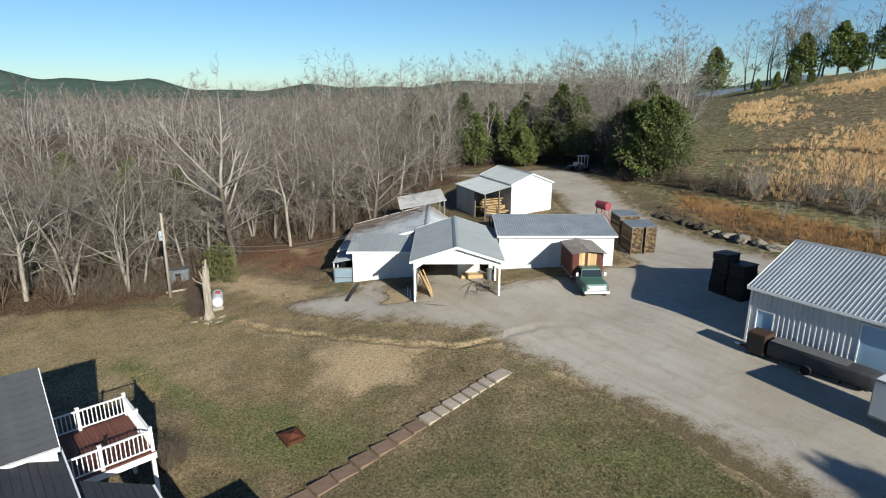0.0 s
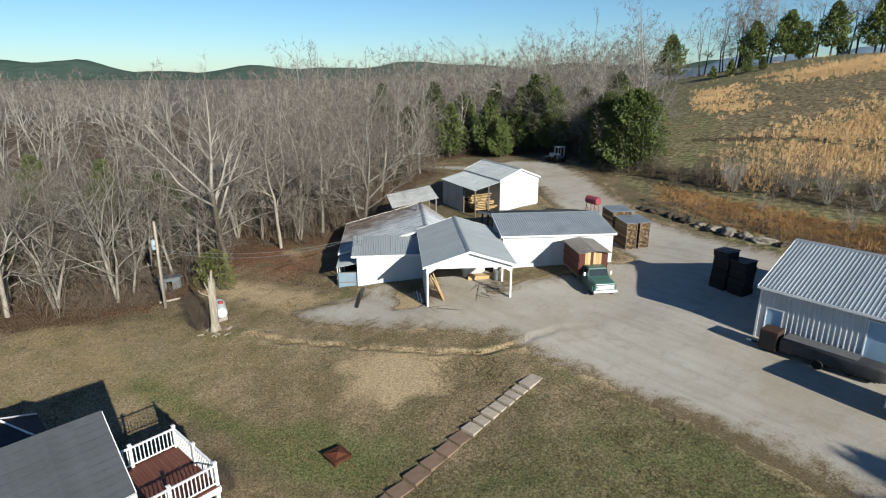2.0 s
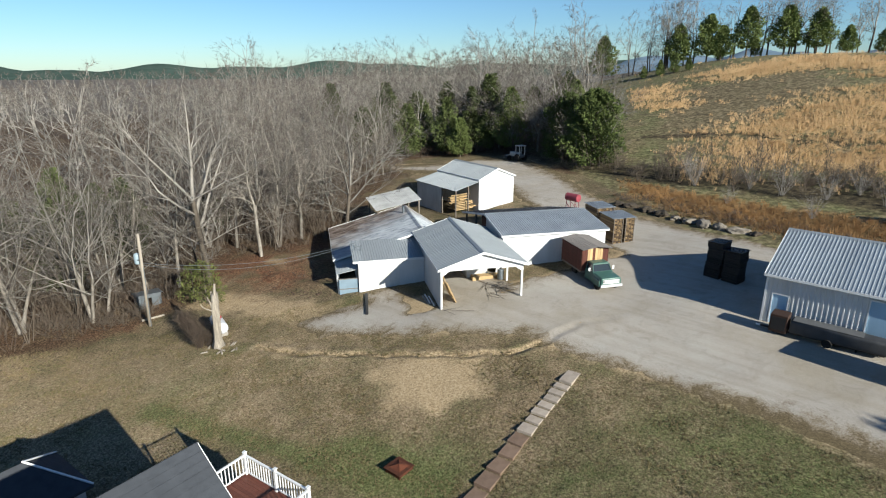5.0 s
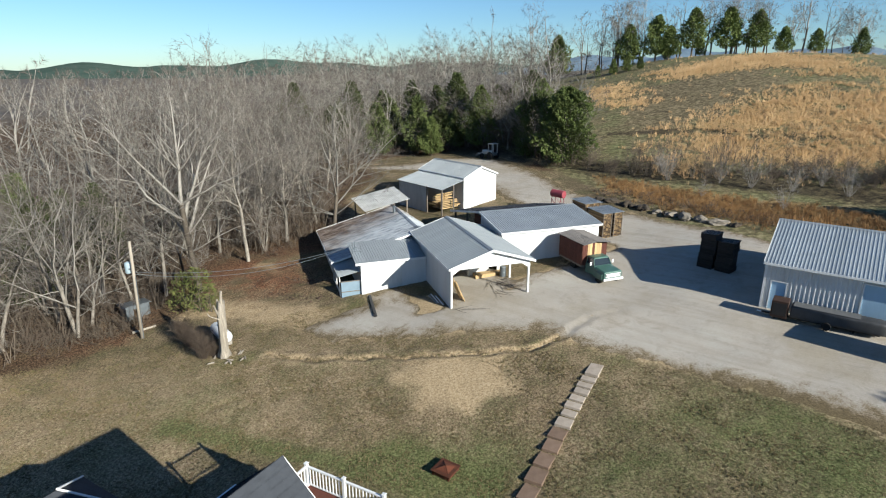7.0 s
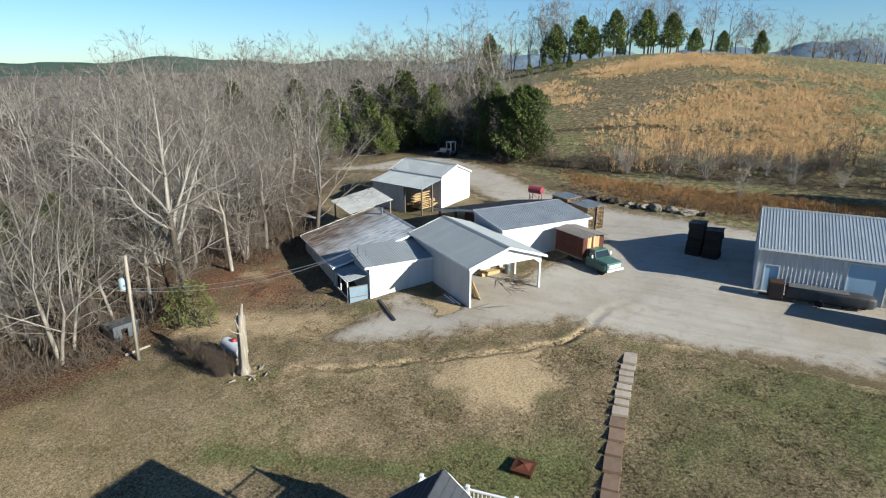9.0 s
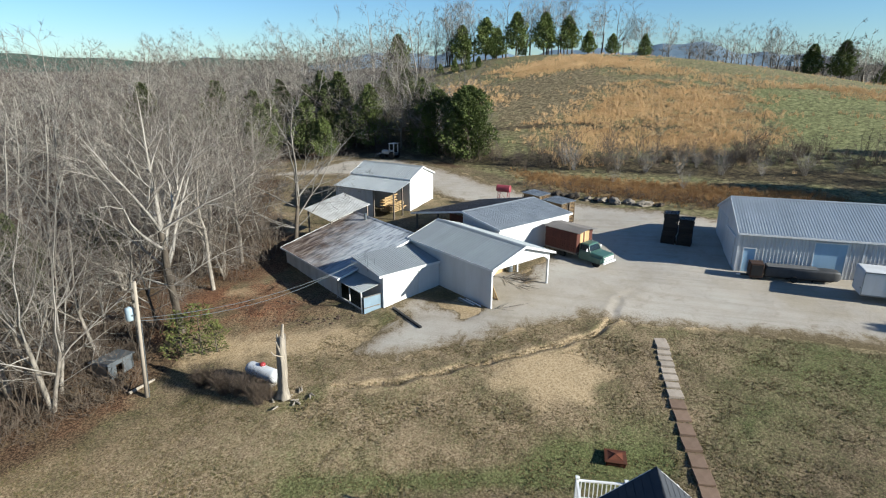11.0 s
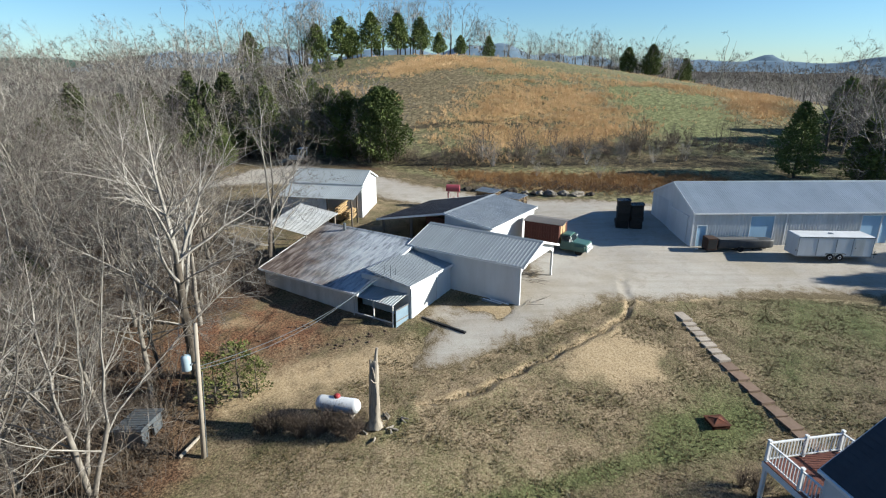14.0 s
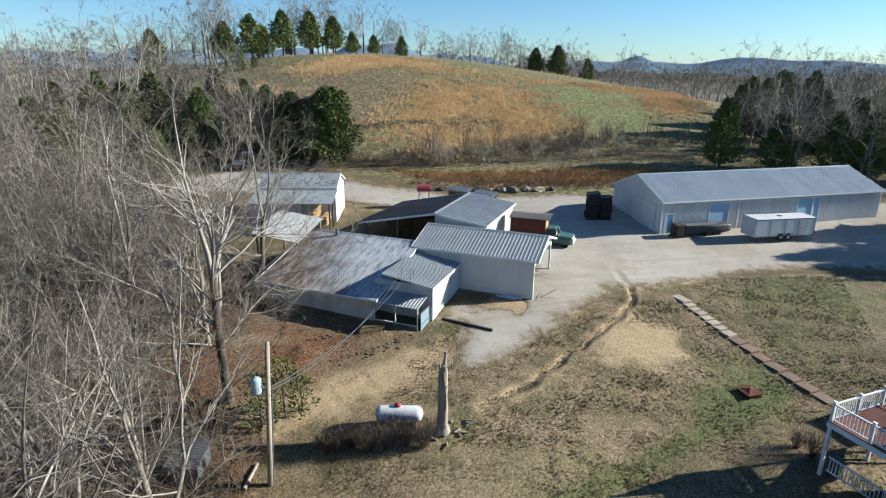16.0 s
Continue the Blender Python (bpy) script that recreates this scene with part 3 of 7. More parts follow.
gq = gq[keep.ravel()[gq].all(1)]
used, inv = np.unique(gq, return_inverse=True)
yard_me = np_mesh("gravel_yard", np.stack([GX, GY, GZ], -1).reshape(-1, 3)[used], inv.reshape(-1, 4), gravel_material())
yard_me.shade_smooth()
# rim also falls northwards for tan soil, southwards for brown and painted vignetting
yard_me.attributes.new("rim", "FLOAT", "POINT").data.foreach_set("value", np.clip(0.3 + (gd.clip(-1, 3.2) * 0.36 - 0.55 * np.clip((GY - 62) / 20, 0, 1) - 0.55 * np.clip((30 - GY) / 12, 0, 1)).clip(-0.3, 1).ravel()[used], 0, 2).astype(np.float32))
yard = tagged(new("gravel_yard", yard_me), "pale compacted gravel yard and lane with ragged edges", "gravel yard", kind="structure")

# far ridges
def ridge(name, y0, x0, x1, h, seed, col):
    rng = np.random.RandomState(int(seed * 10))
    xs = np.linspace(x0, x1, 160)
    t = (xs - x0) / (x1 - x0)
    prof = h * (0.65 + 0.2 * np.sin(t * 9 + seed) + 0.12 * np.sin(t * 23 + 2 * seed) + 0.1 * np.sin(t * 61 + seed) + 0.06 * np.sin(t * 131 + 3 * seed) + 0.03 * rng.rand(160))
    prof *= 0.62 + 0.16 * np.tanh((-560 - xs) / 350) if name == "backdrop" and h > 100 else 1.0
    prof *= np.minimum(1, np.minimum(t, 1 - t) * 10)
    rows = []
    for k, (dy, f) in enumerate(((-260, 0.0), (-140, 0.55), (-50, 0.9), (0, 1.0), (200, 0.0))):
        rows.append(np.stack([xs, np.full(160, y0 + dy) + 40 * np.sin(t * 14 + k), f * prof - 6], -1))
    v = np.concatenate(rows)
    i = np.arange(5 * 160).reshape(5, 160)
    q = np.stack([i[:-1, :-1], i[:-1, 1:], i[1:, 1:], i[1:, :-1]], -1).reshape(-1, 4)
    n = Nodes(name + "_woods")
    co = n.world_pos()
    n.done(n.ramp(n.noise(co, 0.02, 8, 0.75), ((0.35, col[0]), (0.65, col[1]))), 1.0, 0, 0.0)
    me = np_mesh(name, v, q, n.m)
    me.shade_smooth()
    return new(name, me)
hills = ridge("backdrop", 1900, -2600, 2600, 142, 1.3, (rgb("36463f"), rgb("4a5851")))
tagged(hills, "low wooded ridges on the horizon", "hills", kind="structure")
# haze over the east and north ridges is put into their blue colours
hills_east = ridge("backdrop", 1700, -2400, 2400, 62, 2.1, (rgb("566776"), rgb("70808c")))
tagged(hills_east, "low wooded ridges on the eastern horizon, coloured blue for haze", "hills", kind="structure")
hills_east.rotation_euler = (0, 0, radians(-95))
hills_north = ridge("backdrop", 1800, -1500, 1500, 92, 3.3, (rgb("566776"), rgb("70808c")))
tagged(hills_north, "low wooded ridges behind the pasture, coloured blue for haze", "hills", kind="structure")
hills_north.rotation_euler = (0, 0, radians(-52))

hills_near = ridge("backdrop", 900, -1300, 1300, 30, 4.7, (rgb("474440"), rgb("635c55")))
tagged(hills_near, "low brown wooded rise beyond the pasture", "hills", kind="structure")
hills_near.rotation_euler = (0, 0, radians(-78))

# ---- buildings ----
def gable(thing_ob, W, L, ze, zr, apex, roof_mat, wall_mat, zb=-0.8, front=True, back=True, left=True, right=True, over=0.3, fo=0.3, holes=None, zer=None, roof_mat2=None, pitch=0.23, rib=0.028, trim=TRIM, th=0.14):
    """Walls and roof over u 0..W, v 0..L, with the ridge along v at u = apex."""
    holes = holes or {}
    zer = ze if zer is None else zer
    zlow = min(ze, zer)
    if front:
        wall(thing_ob, "wall_front", (0, 0, 0), (1, 0, 0), W, zb, zlow, wall_mat, holes.get("front", ()), th, gable=[p for p in ((W, zer), (apex, zr), (0, ze)) if p[1] > zlow + 0.01])
    if back:
        wall(thing_ob, "wall_back", (W, L, 0), (-1, 0, 0), W, zb, zlow, wall_mat, holes.get("back", ()), th, gable=[p for p in ((W, ze), (W - apex, zr), (0, zer)) if p[1] > zlow + 0.01])
    if left:
        wall(thing_ob, "wall_left", (0, L - th, 0), (0, -1, 0), L - 2 * th, zb, ze, wall_mat, holes.get("left", ()), th)
    if right:
        wall(thing_ob, "wall_right", (W, th, 0), (0, 1, 0), L - 2 * th, zb, zer, wall_mat, holes.get("right", ()), th)
    for nm, u0, sgn in (("roof_left", 0.0, 1), ("roof_right", W, -1)):
        run = apex if sgn > 0 else W - apex
        zz = ze if sgn > 0 else zer
        k = (zr - zz) / run
        e = Vector((u0 - sgn * over, -fo, zz - k * over + 0.06))
        r = Vector((apex, -fo, zr + 0.06))
        slope = r - e
        bm = bmesh.new()
        dn = Vector((0, 0, -0.08))
        prism(bm, (e - Vector((0, 0, 0.022)), r - Vector((0, 0, 0.022)), r + dn, e + dn), (0, L + 2 * fo, 0))
        deck = part(nm, bm, trim, thing_ob)
        if sgn > 0:
            sheets(deck, "roof_sheet", e + Vector((0, L + 2 * fo, 0)), (0, -1, 0), slope, L + 2 * fo, slope.length, roof_mat, pitch=pitch, rib=rib)
        else:
            sheets(deck, "roof_sheet", e, (0, 1, 0), slope, L + 2 * fo, slope.length, roof_mat2 or roof_mat, pitch=pitch, rib=rib)
        for vv in (-fo - 0.03, L + fo - 0.0):
            bm = bmesh.new()
            prism(bm, (e + Vector((0, vv + fo, 0.03)), r + Vector((0, vv + fo, 0.03)), r + Vector((0, vv + fo, -0.16)), e + Vector((0, vv + fo, -0.16))), (0, 0.03, 0))
            part("rake_board", bm, trim, thing_ob)
        bm = bmesh.new()
        x = e.x - sgn * 0.03
        box(bm, min(x, e.x), max(x, e.x), -fo, L + fo, e.z - 0.16, e.z + 0.0)
        part("eave_board", bm, trim, thing_ob)
    bm = bmesh.new()
    prism(bm, ((apex - 0.22, -fo - 0.02, zr + 0.055 - 0.22 * (zr - ze) / apex + 0.045), (apex, -fo - 0.02, zr + 0.125), (apex + 0.22, -fo - 0.02, zr + 0.055 - 0.22 * (zr - zer) / (W - apex) + 0.045), (apex, -fo - 0.02, zr + 0.06)), (0, L + 2 * fo + 0.04, 0))
    part("ridge_cap", bm, roof_mat, thing_ob)


def at(x, y, z, turn):
    return pose(x, y, z, 0, 0, turn)


# open carport building with a gable front
carport = thing("carport", at(-2.3, 42.1, 0, 0), "white gabled carport with grey metal roof and open front", "carport")
CW, CL = 6.8, 10.4
gable(carport, CW, CL, 3.62, 4.72, 3.35, GREY_ROOF, WHITE, front=False, right=False, over=0.28, fo=0.4, pitch=0.305, rib=0.02)
# front gable face with chamfered corners over the opening
bm = bmesh.new()
prism(bm, ((0, 0, 3.62), (0, 0, 2.9), (0.16, 0, 2.9), (0.75, 0, 3.3), (CW - 0.75, 0, 3.3), (CW - 0.16, 0, 2.9), (CW, 0, 2.9), (CW, 0, 3.62), (3.35, 0, 4.72)), (0, 0.12, 0))
part("gable_face", bm, WHITE, carport)
for u, v in ((0.09, 0.1), (CW - 0.09, 0.1), (CW - 0.09, 3.6)):
    bm = bmesh.new()
    box(bm, u - 0.08, u + 0.08, v - 0.08, v + 0.08, -0.6, 3.6)
    part("post", bm, WHITE, carport, bevel=0.01)
bm = bmesh.new()
box(bm, CW - 0.16, CW, 0.2, CL, 3.36, 3.6)
part("side_beam", bm, WHITE, carport)
for v0, sgn in ((0.18, 1), (3.52, -1), (3.68, 1)):
    bm = bmesh.new()
    prism(bm, ((CW - 0.13, v0, 2.75), (CW - 0.13, v0, 2.92), (CW - 0.13, v0 + sgn * 0.65, 3.37), (CW - 0.13, v0 + sgn * 0.8, 3.37)), (0.09, 0, 0))
    part("knee_brace", bm, WHITE, carport)
# closed room inside at the back
wall(carport, "room_wall", (3.6, 5.4, 0), (1, 0, 0), 3.2, -0.4, 3.3, WHITE_OLD, ((1.9, 2.7, -0.4, 2.1),))
wall(carport, "room_wall", (CW, 5.4, 0), (0, 1, 0), CL - 5.5, -0.4, 3.4, WHITE)
wall(carport, "room_wall", (3.6, CL - 0.15, 0), (0, -1, 0), CL - 5.7, -0.4, 3.3, WHITE_OLD)

# small front block with a shed roof
block = thing("shop_block", at(-8.1, 48.6, 0, 0), "low white block of the workshop under a sloping metal roof", "workshop")
wall(block, "wall_front", (0, 0, 0), (1, 0, 0), 5.78, -0.9, 2.45, WHITE, ((0.95, 3.6, 0.0, 2.05),))
wall(block, "wall_left", (0, 5.0, 0), (0, -1, 0), 4.84, -0.9, 2.45, WHITE)
bm = bmesh.new()
box(bm, 0.95, 3.6, 0.05, 0.1, -0.2, 2.05)
part("garage_door", bm, WHITE_OLD, block)
sl = Vector((0, 4.3, 0.62))
sheets(block, "roof_sheet", (-0.45, -0.2, 2.52), (1, 0, 0), sl, 6.2, sl.length, GREY_ROOF)
bm = bmesh.new()
prism(bm, ((-0.45, -0.2, 2.49), (-0.45, 4.1, 3.11), (-0.45, 4.1, 3.03), (-0.45, -0.2, 2.41)), (6.2, 0, 0))
part("roof_deck", bm, TRIM, block)
bm = bmesh.new()
box(bm, -0.47, 5.77, -0.235, -0.204, 2.34, 2.54)
part("eave_board", bm, TRIM, block)

# old main shed with rusted roof, ridge along the depth
shed = thing("old_workshop", at(-9.7, 52.7, 0, 0), "long low workshop under a rust-streaked corrugated roof", "workshop")
gable(shed, 11.2, 10.7, 1.55, 3.72, 8.1, RUSTY_ROOF, WHITE_OLD, zb=-1.6, front=False, over=0.4, fo=0.3, rib=0.016)
bm = bmesh.new()
tube(bm, (7.5, 7.9, 3.3), (7.5, 7.9, 4.25), 0.13, n=12)
tube(bm, (7.5, 7.9, 4.25), (7.5, 7.9, 4.3), 0.16, n=12)
part("flue", bm, GREY_STEEL, shed)

# long shed, ridge along x
long_shed = thing("long_shed", at(15.2, 48.7, 0, 90), "long white shed with dark ribbed metal roof", "shed")
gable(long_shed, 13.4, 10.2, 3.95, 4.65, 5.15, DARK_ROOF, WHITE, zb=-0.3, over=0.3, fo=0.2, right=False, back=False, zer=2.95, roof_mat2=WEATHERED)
wall(long_shed, "wall_back", (5.15, 10.2, 0), (-1, 0, 0), 5.15, -0.3, 3.95, WHITE, gable=((5.15, 3.95), (0, 4.62)))
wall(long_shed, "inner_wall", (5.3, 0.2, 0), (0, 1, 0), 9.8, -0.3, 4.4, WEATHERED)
wall(long_shed, "rusty_screen", (7.6, 9.9, 0), (-1, 0, 0), 2.2, 0.2, 4.0, RUST)

# lumber shed at the back with a lean-to
lumber_shed = thing("lumber_shed", at(8.2, 67.25, 0, 21.8), "white gabled shed with a lean-to full of lumber", "shed")
gable(lumber_shed, 5.6, 8.6, 5.55, 6.65, 2.8, GREY_ROOF, WHITE, zb=1.0, over=0.15, fo=0.2)
sl = Vector((3.55, 0, 0.75))
sheets(lumber_shed, "lean_to_sheet", (-3.75, 8.7, 4.6), (0, -1, 0), sl, 9.0, sl.length, GREY_ROOF)
wall(lumber_shed, "lean_to_wall", (-3.5, 8.5, 0), (0, -1, 0), 5.6, 1.0, 4.55, WHITE_OLD)
wall(lumber_shed, "lean_to_wall", (0, 8.5, 0), (-1, 0, 0), 3.4, 1.0, 4.6, WHITE_OLD)
for u, v in ((-3.45, 0.08), (-1.6, 0.08), (-3.45, 2.9)):
    bm = bmesh.new()
    box(bm, u - 0.07, u + 0.07, v - 0.07, v + 0.07, 1.0, 4.62 + 0.2 * (u + 3.45))
    part("post", bm, GREY_WOOD, lumber_shed)

# small open lumber roof
canopy = thing("lumber_canopy", at(-4.6, 63.4, 0, 8), "low pole canopy with weathered metal roof over lumber", "canopy")
sl = Vector((0, 4.6, 0.6))
sheets(canopy, "roof_sheet", (-0.3, -0.3, 3.35), (1, 0, 0.17), sl, 5.4, sl.length, WHITE_OLD)
for u, v in ((0, 0), (4.8, 0), (0, 4), (4.8, 4)):
    bm = bmesh.new()
    box(bm, u - 0.07, u + 0.07, v - 0.07, v + 0.07, -0.4, 3.3 + 0.17 * u + 0.13 * v)
    part("post", bm, GREY_WOOD, canopy)

# big metal barn
barn = thing("metal_barn", at(27.57, 39.0, 0, 214.8), "long white metal barn with ribbed grey roof", "barn")
BW, BL = 10.3, 29.3
gable(barn, BW, BL, 4.75, 6.72, 5.15, BARN_ROOF, WHITE, zb=0.2, over=0.36, fo=0.12, pitch=0.26, rib=0.028)

# ---- house with the raised deck ----
house = thing("house", at(-14.47, 18.45, 0, 131.4), "house with dark shingle roofs standing above the lawn", "house")
# u runs along the gable towards the north-west, v back along the ridge


def shingles(parent, o, u, v, length, height, material, course=0.3):
    """Courses of shingle, each a strip lapped over the one below."""
    u, v, o = Vector(u).normalized(), Vector(v).normalized(), Vector(o)
    w = u.cross(v)
    n = max(1, round(height / course))
    h = height / n
    bm = bmesh.new()
    prism(bm, ((0, 0, 0), (0, h * 1.15, 0.002), (0, h * 1.15, -0.02), (0, 0, -0.012), (0, 0, 0.012)), (length, 0, 0))
    me = mesh_of("shingle_course", bm, material)
    for i in range(n):
        ob = new("shingle_course", me)
        ob.parent = parent
        p = o + v * (h * i) + w * 0.016
        ob.matrix_local = Matrix(((u.x, v.x, w.x, p.x), (u.y, v.y, w.y, p.y), (u.z, v.z, w.z, p.z), (0, 0, 0, 1)))


def shingle_gable(thing_ob, W, L, ze, zr, zb, over=0.25, fo=0.35):
    apex = W / 2
    wall(thing_ob, "wall_front", (0, 0, 0), (1, 0, 0), W, zb, ze, WHITE, ((W * 0.5 - 0.9, W * 0.5 + 0.9, 1.42, 3.4),) if zb > -5 else (), gable=((apex, zr - 0.1),))
    wall(thing_ob, "wall_left", (0, L, 0), (0, -1, 0), L - 0.14, zb, ze, WHITE)
    wall(thing_ob, "wall_right", (W, 0.14, 0), (0, 1, 0), L - 0.14, zb, ze, WHITE)
    for nm, u0, sgn in (("roof_left", 0.0, 1), ("roof_right", W, -1)):
        k = (zr - ze) / apex
        e = Vector((u0 - sgn * over, -fo, ze - k * over))
        r = Vector((apex, -fo, zr))
        bm = bmesh.new()
        prism(bm, (e, r, r - Vector((0, 0, 0.16)), e - Vector((0, 0, 0.16))), (0, L + fo, 0))
        plane = part(nm, bm, TRIM, thing_ob)
        if sgn > 0:
            shingles(plane, e + Vector((0, L + fo, 0)), (0, -1, 0), r - e, L + fo, (r - e).length, SHINGLE)
        else:
            shingles(plane, e, (0, 1, 0), r - e, L + fo, (r - e).length, SHINGLE)
        bm = bmesh.new()
        prism(bm, (e + Vector((-sgn * 0.12, 0, 0.0)), e + Vector((-sgn * 0.12, 0, -0.13)), e + Vector((-sgn * 0.01, 0, -0.13)), e + Vector((-sgn * 0.01, 0, 0.0))), (0, L + fo, 0))
        part("gutter", bm, TRIM, thing_ob)
        bm = bmesh.new()
        prism(bm, (e + Vector((0, -0.03, 0.02)), r + Vector((0, -0.03, 0.02)), r + Vector((0, -0.03, -0.2)), e + Vector((0, -0.03, -0.2))), (0, 0.027, 0))
        part("rake_board", bm, TRIM, thing_ob)
    bm = bmesh.new()
    prism(bm, ((apex - 0.16, -fo, zr - 0.09), (apex, -fo, zr + 0.05), (apex + 0.16, -fo, zr - 0.09), (apex, -fo, zr - 0.02)), (0, L + fo, 0))
    part("ridge_cap", bm, SHINGLE, thing_ob)


shingle_gable(house, 4.6, 11.0, 3.72, 5.72, -3.2, fo=0.08)
bm = bmesh.new()
box(bm, 1.42, 3.18, 0.04, 0.09, 1.43, 3.38)
patio_door = part("door", bm, GLASS_DARK, house, "dark glass patio door")
for a in (1.40, 2.27, 3.12):
    bm = bmesh.new()
    box(bm, a, a + 0.07, -0.02, 0.035, 1.43, 3.4)
    part("door_frame", bm, TRIM, patio_door)
# cross wing running south-east, lower and over the stairs
wing = thing("house", at(-15.1, 19.2, 0, 0) @ pose(0, 0, 0, 0, 0, 41.4), "dark-roofed wing of the house beside the deck", "house")
bm = bmesh.new()
prism(bm, ((-4.0, 0.2, 4.4), (0.1, 0.2, 2.72), (0.1, 0.2, 2.55), (-4.0, 0.2, 4.23)), (0, -6.5, 0))
plane = part("roof", bm, TRIM, wing)
shingles(plane, (0.12, -6.3, 2.72), (0, 1, 0), (-4.1, 0, 1.68), 6.5, 4.43, SHINGLE)
bm = bmesh.new()
box(bm, 0.11, 0.22, -6.3, 0.2, 2.5, 2.7)
part("gutter", bm, TRIM, wing)
wall(wing, "wall_front", (-0.3, -6.0, 0), (0, 1, 0), 5.9, -3.2, 2.6, WHITE)
# stair roof stepping down from the wing
porch = thing("porch_roof", pose(-15.1, 19.2, 0, 0, 0, 41.4), "dark shingled porch roof below the wing, on white posts", "porch roof")
bm = bmesh.new()
prism(bm, ((0.2, -2.2, 2.5), (2.65, -2.2, 1.05), (2.65, -2.2, 0.9), (0.2, -2.2, 2.35)), (0, -4.6, 0))
plane = part("roof", bm, TRIM, porch)
shingles(plane, (2.66, -6.8, 1.06), (0, 1, 0), (-2.45, 0, 1.45), 4.6, 2.85, SHINGLE)
for v in (-2.4, -6.5):
    bm = bmesh.new()
    box(bm, 2.4, 2.54, v - 0.07, v + 0.07, -3.0, 1.0)
    part("post", bm, TRIM, porch)
bm = bmesh.new()
box(bm, 2.67, 2.78, -6.8, -2.2, 0.88, 1.04)
part("gutter", bm, TRIM, porch)
# low ribbed metal canopy beside the porch
shade = thing("patio_canopy", pose(-7.7, 19.6, 0, 0, 0, -46), "low patio canopy with white ribbed metal roof on posts", "canopy")
sheets(shade, "roof_sheet", (0, -2.6, -0.06), (1, 0, 0), (0, 2.6, 0.05), 6.0, 2.6, TRIM, rib=0.012)
bm = bmesh.new()
box(bm, 0.0, 6.0, -0.06, -0.004, -0.16, -0.03)
part("fascia", bm, TRIM, shade)
for x, y in ((0.15, -0.15), (0.15, -2.4), (5.8, -0.15), (5.8, -2.4)):
    bm = bmesh.new()
    box(bm, x - 0.05, x + 0.05, y - 0.05, y + 0.05, -2.6, -0.08)
    part("post", bm, TRIM, shade)
# low hipped outbuilding behind the house
hip = thing("outbuilding", pose(-25.1, 27.3, 0, 0, 0, 221.4), "low outbuilding with hipped grey shingle roof", "outbuilding")
bm = bmesh.new()
vs = [bm.verts.new(q) for q in ((0, 0, 1.15), (6, 0, 1.15), (-1.9, -2.0, -0.35), (6, -2.0, -0.35), (-1.9, 2.0, -0.35), (6, 2.0, -0.35), (-1.9, -2.0, -0.5), (6, -2.0, -0.5), (-1.9, 2.0, -0.5), (6, 2.0, -0.5))]
for f in ((0, 2, 3, 1), (0, 1, 5, 4), (0, 4, 2), (2, 6, 7, 3), (4, 5, 9, 8), (2, 4, 8, 6), (6, 8, 9, 7), (1, 3, 7, 9, 5)):
    bm.faces.new([vs[i] for i in f])
part("roof", bm, SHINGLE, hip)
bm = bmesh.new()
box(bm, -1.6, 6, -1.7, 1.7, -4.5, -0.5)
part("walls", bm, WHITE, hip)
for s0 in (-1, 1):
    bm = bmesh.new()
    tube(bm, (0.0, 0, 1.2), (-1.9, s0 * 2.0, -0.3), 0.05, n=5)
    part("hip_cap", bm, TRIM, hip)

deck = thing("deck", pose(-12.3, 21.05, 0, 0, 0, 133.3), "raised deck with red-stained boards and white railing", "deck")
DW, DD = 4.0, 3.55
for i in range(24):
    bm = bmesh.new()
    a = DD * i / 24
    box(bm, 0, DW, a + 0.004, a + DD / 24 - 0.004, 1.36 + 0.003 * (i % 3), 1.40 + 0.003 * (i % 3))
    part("board", bm, DECK_WOOD, deck)
for nm, args in (("rim", (-0.04, 0.0, -0.04, DD, 1.08, 1.35)), ("rim", (DW, DW + 0.04, -0.04, DD, 1.08, 1.35)), ("rim", (0.0, DW, -0.04, 0.0, 1.08, 1.35)), ("rim", (0.0, DW, 1.7, 1.78, 1.1, 1.35))):
    bm = bmesh.new()
    box(bm, *args)
    part(nm, bm, TRIM, deck)


def railing(parent, p, q, z0, posts=(0.0, 1.0), h=1.0, step=0.165):
    """White posts, two rails and square balusters between p and q; heights above z0 may differ at the two ends."""
    p, q = Vector(p), Vector(q)
    d = q - p
    L = d.length
    for f in posts:
        bm = bmesh.new()
        c = p + d * f
        box(bm, c.x - 0.065, c.x + 0.065, c.y - 0.065, c.y + 0.065, z0, z0 + h + 0.1)
        post = part("rail_post", bm, TRIM, parent, bevel=0.008)
        bm = bmesh.new()
        box(bm, c.x - 0.085, c.x + 0.085, c.y - 0.085, c.y + 0.085, z0 + h + 0.102, z0 + h + 0.14)
        part("post_cap", bm, TRIM, post, bevel=0.012)
    ang = math.atan2(d.y, d.x)
    m = Matrix.Translation(p) @ Matrix.Rotation(ang, 4, "Z")
    for za, zc, w in ((0.1, 0.15, 0.03), (h - 0.06, h, 0.045)):
        bm = bmesh.new()
        box(bm, 0.06, L - 0.06, -w, w, z0 + za, z0 + zc, m)
        part("rail", bm, TRIM, parent)
    bm = bmesh.new()
    box(bm, -0.018, 0.018, -0.018, 0.018, 0.15, h - 0.06)
    me = mesh_of("baluster", bm, TRIM)
    n = int(L / step)
    for i in range(1, n):
        c = p + d * (i / n)
        ob = new("baluster", me)
        ob.parent = parent
        ob.matrix_local = Matrix.Translation((c.x, c.y, z0)) @ Matrix.Rotation(ang, 4, "Z")


